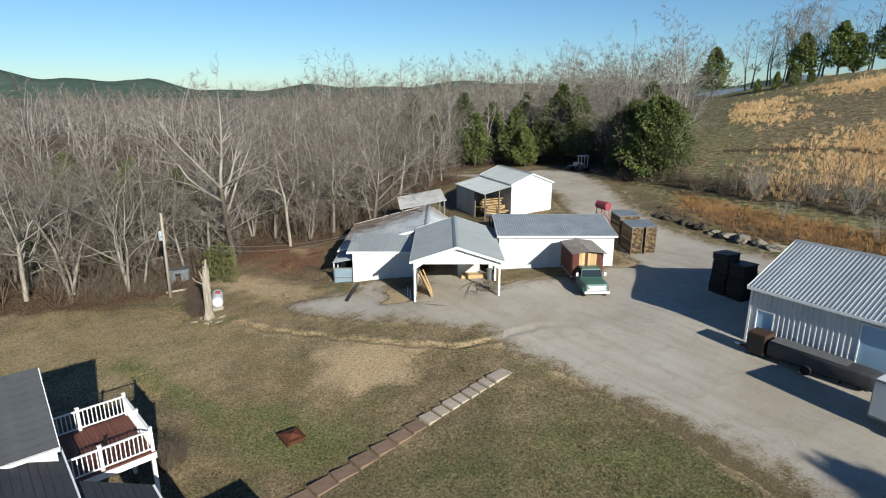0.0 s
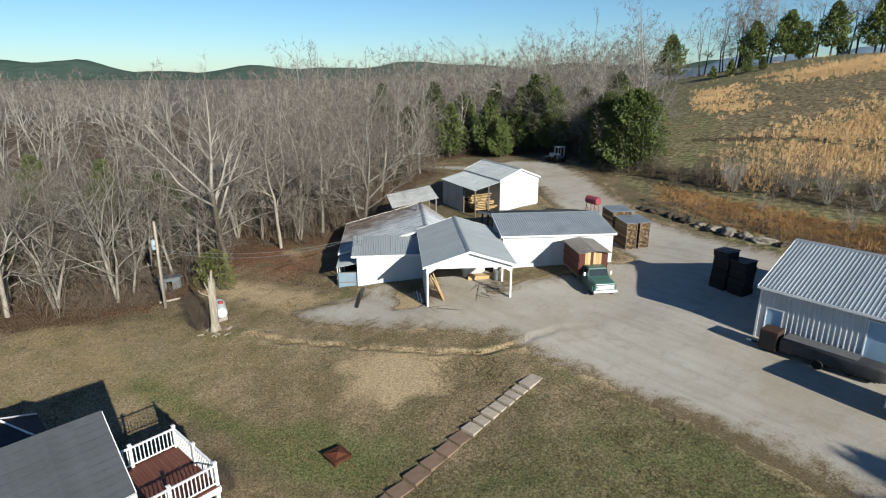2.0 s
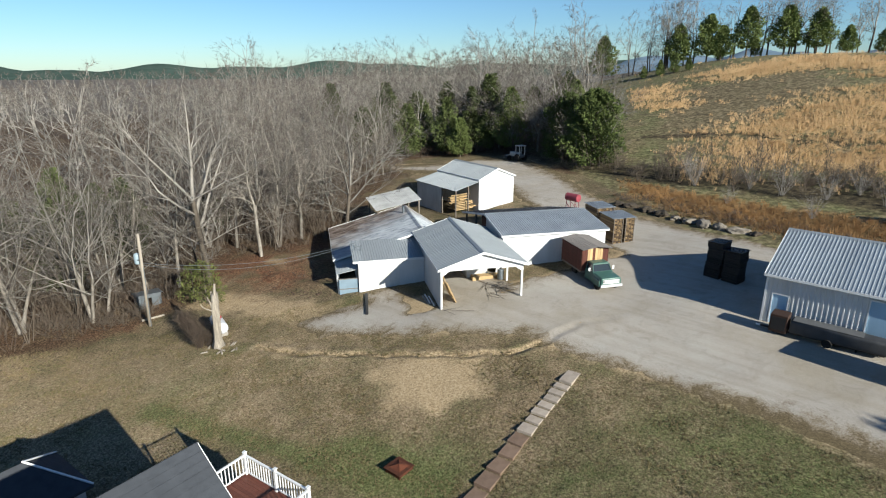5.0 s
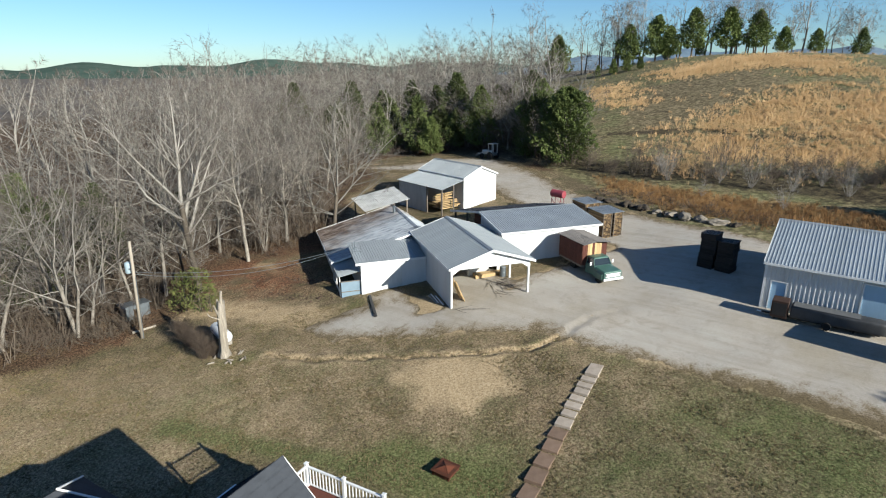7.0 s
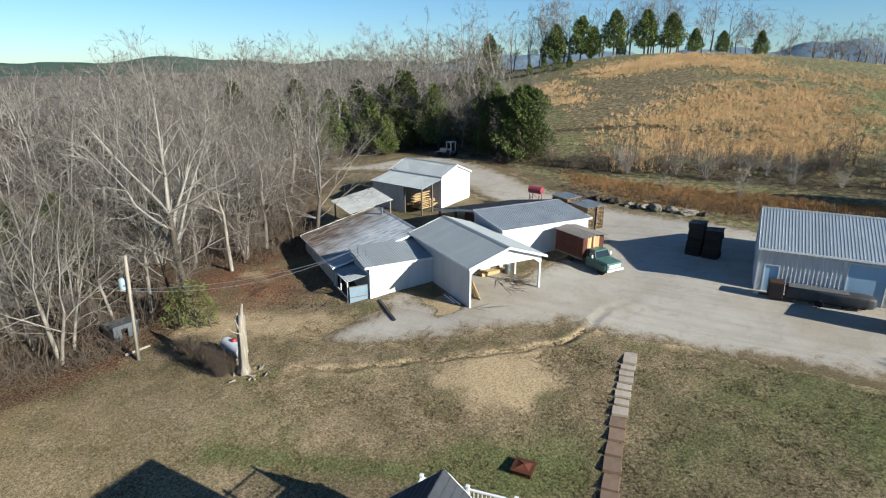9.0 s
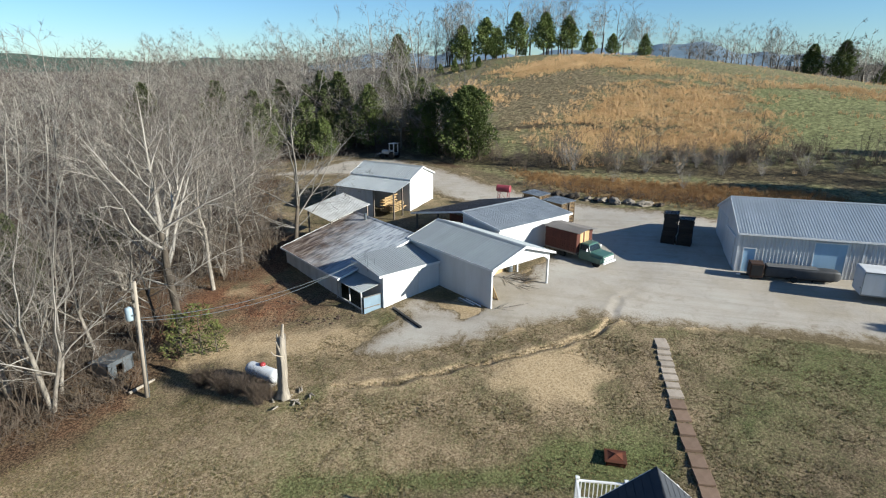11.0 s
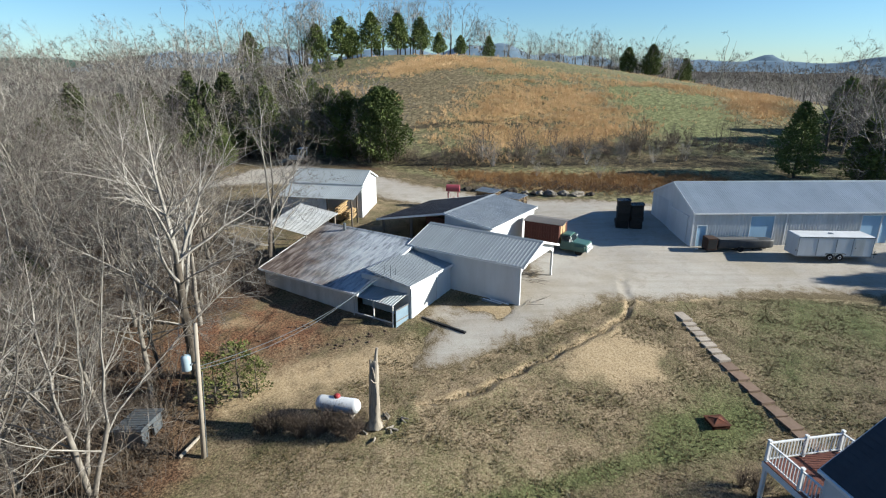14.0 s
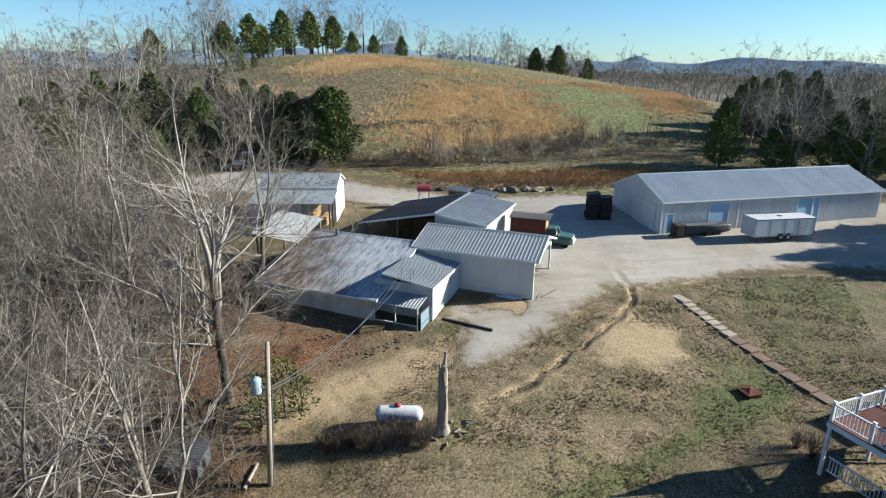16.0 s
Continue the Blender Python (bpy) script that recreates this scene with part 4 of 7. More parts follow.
railing(deck, (0.07, 0.06, 0), (DW - 0.07, 0.06, 0), 1.41, (0.0, 0.5, 1.0))
railing(deck, (0.07, 0.06, 0), (0.07, DD - 0.1, 0), 1.41, (0.56,))
railing(deck, (DW - 0.07, 0.06, 0), (DW - 0.07, DD - 0.1, 0), 1.41, (0.56,))
for u, v in ((0.08, 0.1), (DW - 0.08, 0.1)):
    bm = bmesh.new()
    box(bm, u - 0.075, u + 0.075, v - 0.075, v + 0.075, -2.9, 1.08)
    part("support_post", bm, TRIM, deck)
railing(deck, (DW - 0.1, 0.3, 0), (DW - 0.1, DD - 0.2, 0), -1.45, (1.0,), 0.95)
bm = bmesh.new()
prism(bm, ((0.08, 0.3, -1.4), (0.08, 0.3, -1.25), (0.08, 2.6, 1.05), (0.08, 2.6, 0.9)), (0.09, 0, 0))
part("brace", bm, TRIM, deck)

# ---- more of the buildings ----
# cladding of the barn: ribbed sheets between trim posts, with smooth doors
front_doors = ((0.55, 1.5, 2.1), (6.0, 8.4, 3.05), (17.6, 20.6, 3.05))
segs = []
edge_v = 0.15
for a, b, h in front_doors:
    segs.append((edge_v, a - 0.08, 0.25, 4.62))
    segs.append((a - 0.08, b + 0.08, 1.15 + h + 0.1, 4.62))
    edge_v = b + 0.08
segs.append((edge_v, BL - 0.15, 0.25, 4.62))
for a, b, z0, z1 in segs:
    if b - a > 0.2:
        sheets(barn, "wall_sheet", (BW + 0.022, a, z0), (0, 1, 0), (0, 0, 1), b - a, z1 - z0, WHITE, pw=0.9, pitch=0.3, rib=0.05)
for i, (a, b, h) in enumerate(front_doors):
    bm = bmesh.new()
    box(bm, BW + 0.002, BW + 0.016, a, b, 0.9, 1.15 + h)
    d = part("door", bm, SKY_SHEEN, barn, "smooth sliding door, coloured with the blue reflection of the sky")
    for a0 in (a - 0.07, b):
        bm = bmesh.new()
        box(bm, BW + 0.018, BW + 0.085, a0, a0 + 0.07, 0.9, 1.15 + h + 0.08)
        part("door_frame", bm, TRIM, d)
    bm = bmesh.new()
    box(bm, BW + 0.018, BW + 0.085, a, b, 1.15 + h + 0.004, 1.15 + h + 0.08)
    part("door_frame", bm, TRIM, d)
for v in (0.0, 9.6, 19.6, BL - 0.15):
    bm = bmesh.new()
    box(bm, BW + 0.02, BW + 0.1, v, v + 0.14, 0.2, 4.64)
    part("trim_post", bm, TRIM, barn)
sheets(barn, "wall_sheet", (0.1, -0.022, 0.2), (1, 0, 0), (0, 0, 1), 5.2, 4.4, WHITE, pw=0.9, pitch=0.3, rib=0.02)
sheets(barn, "wall_sheet", (9.4, -0.022, 0.2), (1, 0, 0), (0, 0, 1), 0.8, 4.4, WHITE, pw=0.9, pitch=0.3, rib=0.02)
bm = bmesh.new()
box(bm, 5.35, 9.35, -0.1, -0.03, 0.5, 3.95)
gd = part("door", bm, WHITE, barn, "large white sliding door in the gable")
bm = bmesh.new()
box(bm, 5.2, 9.6, -0.14, -0.02, 3.96, 4.06)
part("door_track", bm, TRIM, gd)
bm = bmesh.new()
box(bm, 5.2, 5.34, -0.06, -0.024, 0.4, 3.95)
part("door_frame", bm, TRIM, gd)

# porch on the west side of the workshop, with a half-height gate
stoop = thing("side_porch", at(-9.9, 48.9, 0, 0), "small shaded side porch with metal roof and half gate", "porch")
sheets(stoop, "roof_sheet", (-0.1, 4.2, 1.28), (0, -1, 0), (1.9, 0, 0.35), 4.1, 1.95, GREY_ROOF)
for v in (0.15, 2.0, 4.0):
    bm = bmesh.new()
    box(bm, -0.02, 0.07, v, v + 0.09, -1.3, 1.26)
    part("post", bm, WHITE_OLD, stoop)
for a, b in ((0.24, 2.0), (2.1, 4.0)):
    bm = bmesh.new()
    box(bm, 0.0, 0.05, a, b, -1.3, -0.25)
    part("low_panel", bm, GREY_WOOD, stoop)
    bm = bmesh.new()
    box(bm, -0.02, 0.07, a, b, -0.22, -0.14)
    part("rail", bm, WHITE_OLD, stoop)
bm = bmesh.new()
box(bm, 0.1, 1.75, -0.06, 0.0, -1.0, 0.9)
gate = part("gate", bm, worn("dull_blue_sheet", rgb("7d909d"), rgb("5b6c78"), 1.0, 0.6, 0.5, 0.2), stoop, "dull blue-grey sheet gate")
for z in (-1.02, -0.08, 0.84):
    bm = bmesh.new()
    box(bm, 0.08, 1.77, -0.09, -0.064, z, z + 0.07)
    part("gate_rail", bm, GREY_WOOD, gate)

# roof mast on the workshop
mast = thing("service_mast", at(-8.45, 50.3, 2.7, 0), "thin metal service mast on the workshop roof", "mast")
for dx, dy, h in ((0, 0, 1.15), (0.35, 0.9, 0.95), (0.75, 0.1, 0.7)):
    bm = bmesh.new()
    tube(bm, (dx, dy, -0.3), (dx, dy, h), 0.025, n=6)
    part("pipe", bm, GREY_STEEL, mast)
for z in (0.35, 0.75):
    bm = bmesh.new()
    tube(bm, (0, 0, z), (0.75, 0.1, z * 0.7), 0.015, n=5)
    part("strut", bm, GREY_STEEL, mast)

# open pole bay behind the long shed: dark uprights and boarded end
for v, u in ((0.2, 9.0), (5.0, 13.1), (10.0, 13.1), (10.0, 9.4)):
    bm = bmesh.new()
    box(bm, u - 0.09, u + 0.09, v - 0.09, v + 0.09, 0.0, 3.75 if u < 10 else 2.95)
    part("post", bm, GREY_WOOD, long_shed)

# ---- yard things ----
# utility pole with its can
pole = thing("utility_pole", pose(-25.75, 50.45, -2.75, 2.4, 0.7, 0), "weathered grey wooden utility pole with a transformer can", "utility pole")
bm = bmesh.new()
tube(bm, (0, 0, -0.5), (0.25, -0.1, 8.45), 0.15, 0.105, n=12)
part("pole_shaft", bm, worn("pole_wood", rgb("9a9184"), rgb("685e53"), 2, 0.6, 0.85, stretch=(6, 6, 0.5), bump=0.3), pole, smooth=True)
bm = bmesh.new()
lathe(bm, ((0.05, 0.0), (0.24, 0.02), (0.26, 0.08), (0.26, 0.78), (0.22, 0.86), (0.08, 0.93)), at(-0.2, 0.34, 5.75, 0), 16)
can = part("transformer", bm, worn("can_grey", rgb("94a4ac"), rgb("70828d"), 2, 0.4, 0.4), pole, "pale blue-grey transformer can", smooth=True)
for s in (-0.1, 0.1):
    bm = bmesh.new()
    lathe(bm, ((0.035, 0.0), (0.05, 0.05), (0.03, 0.08), (0.05, 0.12), (0.03, 0.16), (0.02, 0.25)), at(-0.2 + s, 0.34, 6.66, 0), 8)
    part("bushing", bm, BARK_DARK, can)
bm = bmesh.new()
box(bm, -0.16, 0.22, 0.05, 0.12, 6.1, 6.2)
part("bracket", bm, GREY_STEEL, pole)
bm = bmesh.new()
tube(bm, (0.15, -0.05, 7.9), (-0.6, 0.5, 7.75), 0.03, n=6)
part("arm", bm, GREY_WOOD, pole)
bm = bmesh.new()
tube(bm, (0.14, -0.14, 0.2), (0.3, -0.2, 5.6), 0.025, n=6)
part("conduit", bm, GREY_STEEL, pole)


def cable(name, label, a, b, sag, r=0.018):
    a, b = Vector(a), Vector(b)
    bm = bmesh.new()
    last = a
    for i in range(1, 15):
        f = i / 14
        p = a.lerp(b, f) - Vector((0, 0, sag * 4 * f * (1 - f)))
        tube(bm, last, p, r, n=5, caps=False)
        last = p
    return tagged(part(name, bm, GREY_STEEL), label, "cable")


cable("service_cable", "sagging service cable from the pole to the workshop", (-25.6, 50.12, 3.2), (-8.45, 50.3, 3.6), 0.9)
cable("service_cable", "sagging service cable from the pole to the workshop", (-25.6, 50.2, 3.0), (-8.1, 51.2, 3.4), 1.25)

# dead snag
snag = thing("dead_tree", at(-19.2, 43.35, -1.4, 0), "bleached broken trunk of a dead tree", "tree")
bm = bmesh.new()
rs = np.random.RandomState(5)
prev = None
for z, r in ((-0.3, 0.46), (0.0, 0.38), (0.25, 0.31), (0.8, 0.29), (1.4, 0.28), (2.0, 0.28), (2.6, 0.27), (3.2, 0.27), (3.75, 0.22)):
    ring = []
    for i in range(12):
        a = i * 0.5236
        rr = r * (1 + 0.16 * math.sin(3 * a + 0.4 * z) + 0.14 * math.sin(5 * a + 0.2 * z) + rs.uniform(-0.06, 0.06))
        top = max(0, z - 3.2)
        ring.append(bm.verts.new((rr * math.cos(a) + 0.1 * top + 0.03 * z, rr * math.sin(a) - 0.04 * top, z + (0.3 * math.sin(2 * a + 1) + 0.2 * math.sin(5 * a) if z > 3.3 else 0))))
    if prev:
        for i in range(12):
            bm.faces.new((prev[i], prev[(i + 1) % 12], ring[(i + 1) % 12], ring[i]))
    prev = ring
bm.faces.new(prev)
part("trunk", bm, DEAD_WOOD, snag, smooth=True)
for p, q, r in (((0.12, -0.02, 3.2), (0.28, -0.1, 4.75), 0.15), ((-0.08, 0.1, 3.1), (-0.05, 0.12, 4.1), 0.1), ((-0.05, -0.15, 2.9), (-0.3, -0.2, 3.8), 0.08), ((0.1, -0.2, 2.6), (-0.6, -0.5, 3.1), 0.05), ((-0.6, -0.5, 3.1), (-0.75, -0.45, 3.35), 0.035), ((0.2, 0.1, 3.1), (0.3, 0.3, 3.9), 0.06)):
    bm = bmesh.new()
    tube(bm, p, q, r, r * 0.5, n=7)
    part("stub", bm, DEAD_WOOD, snag)
for i in range(14):
    a, d = rs.rand() * 6.28, 0.5 + 0.8 * rs.rand()
    bm = bmesh.new()
    x, y = -18.9 + d * math.cos(a), 42.9 + d * math.sin(a) * 0.7
    tube(bm, (0, 0, 0.06), (0.5 * math.cos(a * 3), 0.5 * math.sin(a * 3), 0.12), 0.07, 0.03, n=6)
    c = part("wood_chunk", bm, DEAD_WOOD)
    c.location = (x, y, lz(x, y))
    tagged(c, "broken chunk of bleached dead wood on the grass", "dead wood", "chunks round the dead tree")

# gas tank
gx0, gx1 = Vector((-19.95, 47.3, -0.98)), Vector((-18.95, 44.65, -0.98))
d = gx1 - gx0
mt = Matrix.Translation(gx0) @ d.to_track_quat("Z", "Y").to_matrix().to_4x4()
L = d.length
tank = thing("gas_tank", at(*((gx0 + gx1) / 2), 0), "white horizontal propane tank on concrete feet", "gas tank")
bm = bmesh.new()
prof = [(0.47 * math.sin(t), 0.36 - 0.36 * math.cos(t)) for t in (0.15, 0.5, 0.9, 1.3)] + [(0.47, 0.4), (0.47, L - 0.4)] + [(0.47 * math.sin(t), L - 0.36 + 0.36 * math.cos(t)) for t in (1.3, 0.9, 0.5, 0.15)]
lathe(bm, prof, Matrix.Translation(-(gx0 + gx1) / 2) @ mt, 24)
part("vessel", bm, TANK_WHITE, tank, smooth=True)
bm = bmesh.new()
lathe(bm, ((0.2, 0.0), (0.2, 0.14), (0.14, 0.2), (0.04, 0.22)), at(0.05, 0.1, 0.43, 0), 14)
part("valve_dome", bm, worn("dome_red", rgb("8f3739"), rgb("632327"), 3, 0.4, 0.4), tank, "red valve dome", smooth=True)
dn = d.normalized()
for f in (-0.32, 0.32):
    c = dn * (L * f)
    bm = bmesh.new()
    box(bm, -0.42, 0.42, -0.1, 0.1, -1.0, -0.36, Matrix.Translation(c) @ Matrix.Rotation(math.atan2(dn.y, dn.x) + math.pi / 2, 4, "Z"))
    part("foot", bm, CONCRETE, tank)

# stepping slabs down the bank
BROWN_STEP = worn("brown_slab", rgb("7a6657"), rgb("5b4a3c"), 2.0, 0.7, 0.85, bump=0.25, vary=0.1)
sx, sy = Vector((3.92, 31.25)), Vector((-6.68, 21.8))
way2 = (sy - sx).normalized()
ang = math.degrees(math.atan2(way2.y, way2.x))
run = 0.0
for i, w in enumerate((1.5, 0.62, 0.66, 0.68, 0.7, 0.72, 0.74, 0.95, 1.0, 1.05, 1.15, 1.2, 1.2, 1.2, 1.25, 1.25)):
    c = sx + way2 * (run + w / 2) + Vector((-way2.y, way2.x)) * 0.12 * math.sin(run * 0.28 + 2.6)
    run += w
    bm = bmesh.new()
    gap = 0.09 if 0 < i < 8 else 0.03
    box(bm, -w / 2 + gap, w / 2 - 0.025, -0.42 - 0.03 * (i % 3), 0.42 + 0.03 * (i % 2), -0.25, 0.0)
    slab = part("stepping_slab", bm, STONE_STEP if i < 8 else BROWN_STEP, None, bevel=0.015)
    slab.matrix_world = pose(c.x, c.y, lz(c.x - way2.x * w * 0.3, c.y - way2.y * w * 0.3) + 0.045 + 0.025 * (i % 2), 0, 1.2 * math.sin(i * 5), ang + 1.5 * math.sin(i * 3))
    tagged(slab, "buff concrete slab of the garden steps, set in the lawn", "paving slab", "garden steps")

# fire pit with a rusty lid
pit = thing("fire_pit", at(-8.05, 26.45, lz(-8.05, 26.45), 38), "square rusty fire pit with mesh lid on the lawn", "fire pit")
for a in range(4):
    m = Matrix.Rotation(a * math.pi / 2, 4, "Z")
    bm = bmesh.new()
    box(bm, -0.62, 0.62, 0.52, 0.62, 0.14, 0.5, m)
    part("side", bm, RUST, pit)
    bm = bmesh.new()
    prism(bm, ((-0.7, 0.7, 0.5), (0.7, 0.7, 0.5), (0.46, 0.46, 0.54), (-0.46, 0.46, 0.54)), (0, 0, 0.035), m)
    part("rim", bm, RUST, pit)
    bm = bmesh.new()
    box(bm, 0.5, 0.6, 0.5, 0.6, -0.15, 0.5, m)
    part("leg", bm, RUST, pit)
    bm = bmesh.new()
    prism(bm, ((-0.46, 0.46, 0.56), (0.46, 0.46, 0.56), (0, 0, 0.78)), (0, 0, 0.012), m)
    part("lid_panel", bm, worn("orange_rust", rgb("623624"), rgb("361e16"), 4, 0.7, 0.85, bump=0.2) if a == 0 else bpy.data.materials["orange_rust"], pit)
    bm = bmesh.new()
    tube(bm, m @ Vector((0.46, 0.46, 0.575)), (0, 0, 0.8), 0.018, n=5)
    part("lid_rib", bm, RUST, pit)

pit.scale = (0.82, 0.82, 0.56)

# green flatbed truck with a slatted box
truck = thing("truck", pose(11.85, 41.15, 0.78, 0, 0, 2.5), "old green truck with a roofed red-slatted cargo box", "truck")


def loft(bm, rings, close=True):
    prev = None
    first = None
    for r in rings:
        vs = [bm.verts.new(p) for p in r]
        if prev:
            n = len(vs)
            for i in range(n):
                bm.faces.new((prev[i], prev[(i + 1) % n], vs[(i + 1) % n], vs[i]))
        else:
            first = vs
        prev = vs
    bm.faces.new(first[::-1])
    bm.faces.new(prev)


def section(y, w, z0, z1, c):
    """A cross-section with chamfered top corners."""
    return [(-w, y, z0), (w, y, z0), (w, y, z1 - c), (w - c * 1.2, y, z1), (-w + c * 1.2, y, z1), (-w, y, z1 - c)]


bm = bmesh.new()
loft(bm, [section(0.1, 0.86, 0.45, 1.1, 0.06), section(0.16, 0.9, 0.42, 1.16, 0.08), section(0.9, 0.93, 0.42, 1.22, 0.1), section(1.45, 0.93, 0.42, 1.26, 0.1)])
part("hood", bm, GREEN_PAINT, truck, bevel=0.015)
bm = bmesh.new()
loft(bm, [section(1.45, 0.94, 0.42, 1.28, 0.05), section(2.72, 0.94, 0.42, 1.28, 0.05)])
part("cab_lower", bm, GREEN_PAINT, truck, bevel=0.015)
bm = bmesh.new()
loft(bm, [[(-0.84, 1.55, 1.27), (0.84, 1.55, 1.27), (0.84, 2.7, 1.27), (-0.84, 2.7, 1.27)], [(-0.72, 1.85, 1.78), (0.72, 1.85, 1.78), (0.74, 2.66, 1.78), (-0.74, 2.66, 1.78)]])
part("cab_glass", bm, GLASS_DARK, truck)
bm = bmesh.new()
loft(bm, [[(-0.76, 1.8, 1.78), (0.76, 1.8, 1.78), (0.78, 2.72, 1.78), (-0.78, 2.72, 1.78)], [(-0.72, 1.82, 1.88), (0.72, 1.82, 1.88), (0.74, 2.7, 1.88), (-0.74, 2.7, 1.88)], [(-0.6, 1.95, 1.92), (0.6, 1.95, 1.92), (0.6, 2.6, 1.92), (-0.6, 2.6, 1.92)]])
part("cab_roof", bm, GREEN_PAINT, truck, smooth=False)
for s in (-1, 1):
    for y0, y1 in ((1.55, 1.83), (2.68, 2.7)):
        bm = bmesh.new()
        tube(bm, (s * 0.85, y0, 1.27), (s * 0.74, y1, 1.8), 0.035, n=6)
        part("pillar", bm, GREEN_PAINT, truck)
    bm = bmesh.new()
    box(bm, s * 1.12 - 0.09, s * 1.12 + 0.09, 1.7, 1.74, 1.3, 1.6)
    m = part("mirror", bm, TRIM, truck, bevel=0.01)
    bm = bmesh.new()
    tube(bm, (s * 0.92, 1.68, 1.3), (s * 1.08, 1.7, 1.42), 0.015, n=5)
    part("mirror_arm", bm, CHROME, m)
    bm = bmesh.new()
    loft(bm, [section(0.25, 0.14, 0.4, 0.98, 0.08), section(1.35, 0.14, 0.4, 1.02, 0.08)])
    fender = part("fender", bm, GREEN_PAINT, truck, bevel=0.02)
    fender.location = (s * 0.88, 0, 0)
    bm = bmesh.new()
    tube(bm, (s * 0.66, 0.1, 0.86), (s * 0.66, 0.05, 0.86), 0.1, n=14)
    part("headlight", bm, CHROME, truck)
    for y, xx in ((0.85, 0.8), (4.75, 0.8)):
        bm = bmesh.new()
        lathe(bm, ((0.2, -0.11), (0.36, -0.12), (0.4, -0.08), (0.4, 0.08), (0.36, 0.12), (0.2, 0.11)), pose(s * xx, y, 0.34, 0, 90, 0), 20)
        wh = part("wheel", bm, RUBBER, truck)
        bm = bmesh.new()
        lathe(bm, ((0.05, -0.05), (0.2, -0.09), (0.21, 0.09), (0.05, 0.05)), pose(s * (xx + 0.02), y, 0.34, 0, 90, 0), 16)
        part("rim", bm, TRIM, wh)
bm = bmesh.new()
box(bm, -0.74, 0.74, 0.05, 0.1, 0.68, 1.0)
grille = part("grille", bm, TRIM, truck, "off-white grille panel")
for z in (0.74, 0.82, 0.9):
    bm = bmesh.new()
    box(bm, -0.52, 0.52, 0.03, 0.048, z, z + 0.03)
    part("grille_bar", bm, CHROME, grille)
bm = bmesh.new()
box(bm, -0.98, 0.98, -0.06, 0.06, 0.42, 0.62)
part("bumper", bm, TRIM, truck, "white front bumper", bevel=0.02)
bm = bmesh.new()
box(bm, -0.18, 0.18, -0.075, -0.062, 0.46, 0.57)
part("number_plate", bm, WHITE_OLD, truck)
bm = bmesh.new()
box(bm, -0.45, 0.45, 0.3, 6.3, 0.5, 0.66)
part("chassis", bm, BLACK, truck)
BY0, BY1, BZ0, BZ1 = 2.85, 6.5, 0.95, 2.85
bm = bmesh.new()
box(bm, -1.28, 1.28, BY0, BY1, 0.8, BZ0)
part("bed", bm, GREY_WOOD, truck)
for s in (-1, 1):
    n = 14
    for i in range(n):
        a = BY0 + (BY1 - BY0) * i / n
        bm = bmesh.new()
        box(bm, s * 1.24 - 0.02, s * 1.24 + 0.02, a + 0.008, a + (BY1 - BY0) / n - 0.008, BZ0, BZ1)
        part("side_board", bm, RED_WOOD, truck)
    for z in (1.25, 1.9, 2.6):
        bm = bmesh.new()
        box(bm, s * 1.275 - 0.014, s * 1.275 + 0.014, BY0, BY1, z, z + 0.1)
        part("side_rail", bm, RED_WOOD, truck)
for i in range(10):
    a = -1.2 + 2.4 * i / 10
    for y in (BY0, BY1 - 0.04):
        bm = bmesh.new()
        box(bm, a + 0.008, a + 0.232, y, y + 0.04, BZ0, BZ1 + 0.06 - 0.02 * abs(i - 4.5))
        part("end_board", bm, LUMBER if 1 < i < 8 and i != 4 else RED_WOOD, truck)
for sgn in (-1, 1):
    sl = Vector((-sgn * 1.42, 0, 0.2))
    if sgn < 0:
        sheets(truck, "roof_sheet", (-1.42, BY1 + 0.15, BZ1 + 0.06), (0, -1, 0), sl, BY1 - BY0 + 0.55, sl.length, WEATHERED, pw=0.9, pitch=0.18, rib=0.025)
    else:
        sheets(truck, "roof_sheet", (1.42, BY0 - 0.4, BZ1 + 0.06), (0, 1, 0), sl, BY1 - BY0 + 0.55, sl.length, WEATHERED, pw=0.9, pitch=0.18, rib=0.025)

# bundles of slab wood under sheet covers
def wood_bundle(x, y, w, dpt, h, turn):
    z = lz(x, y)
    t = thing("firewood_bundle", pose(x, y, z, 0, 0, turn), "tall bundle of cut slab wood under a metal cover", "firewood", "firewood bundles")
    r2 = np.random.RandomState(int(x * 10))
    bm = bmesh.new()
    zz = 0.06
    while zz < h - 0.05:
        xx = 0.02
        hh = r2.uniform(0.09, 0.17)
        while xx < w - 0.04:
            ww = min(r2.uniform(0.1, 0.24), w - xx)
            p = r2.uniform(-0.07, 0.03)
            y1 = dpt + r2.uniform(-0.06, 0.06)
            ch = hh * 0.3
            prism(bm, ((xx, p, zz), (xx + ww - 0.015, p, zz), (xx + ww - 0.015, p, zz + hh - ch), (xx + ww - 0.03, p, zz + hh - 0.012), (xx + 0.02, p, zz + hh - 0.012), (xx, p, zz + hh - ch)), (0, y1 - p, 0))
            xx += ww
        zz += hh
    tagged(part("slab_wood", bm, SLABWOOD, t), kind="stuff")
    for k in range(4):
        bm = bmesh.new()
        xx = 0.04 if k % 2 == 0 else w - 0.1
        box(bm, xx - 0.03, xx + 0.03, -0.09 if k < 2 else dpt + 0.07, -0.06 if k < 2 else dpt + 0.1, 0, h)
        part("stake", bm, GREY_WOOD, t)
    sheets(t, "cover_sheet", (-0.1, -0.12, h + 0.05), (1, 0, 0), (0, dpt + 0.25, 0.12), w + 0.2, dpt + 0.25, DARK_ROOF, pitch=0.2)
    return t


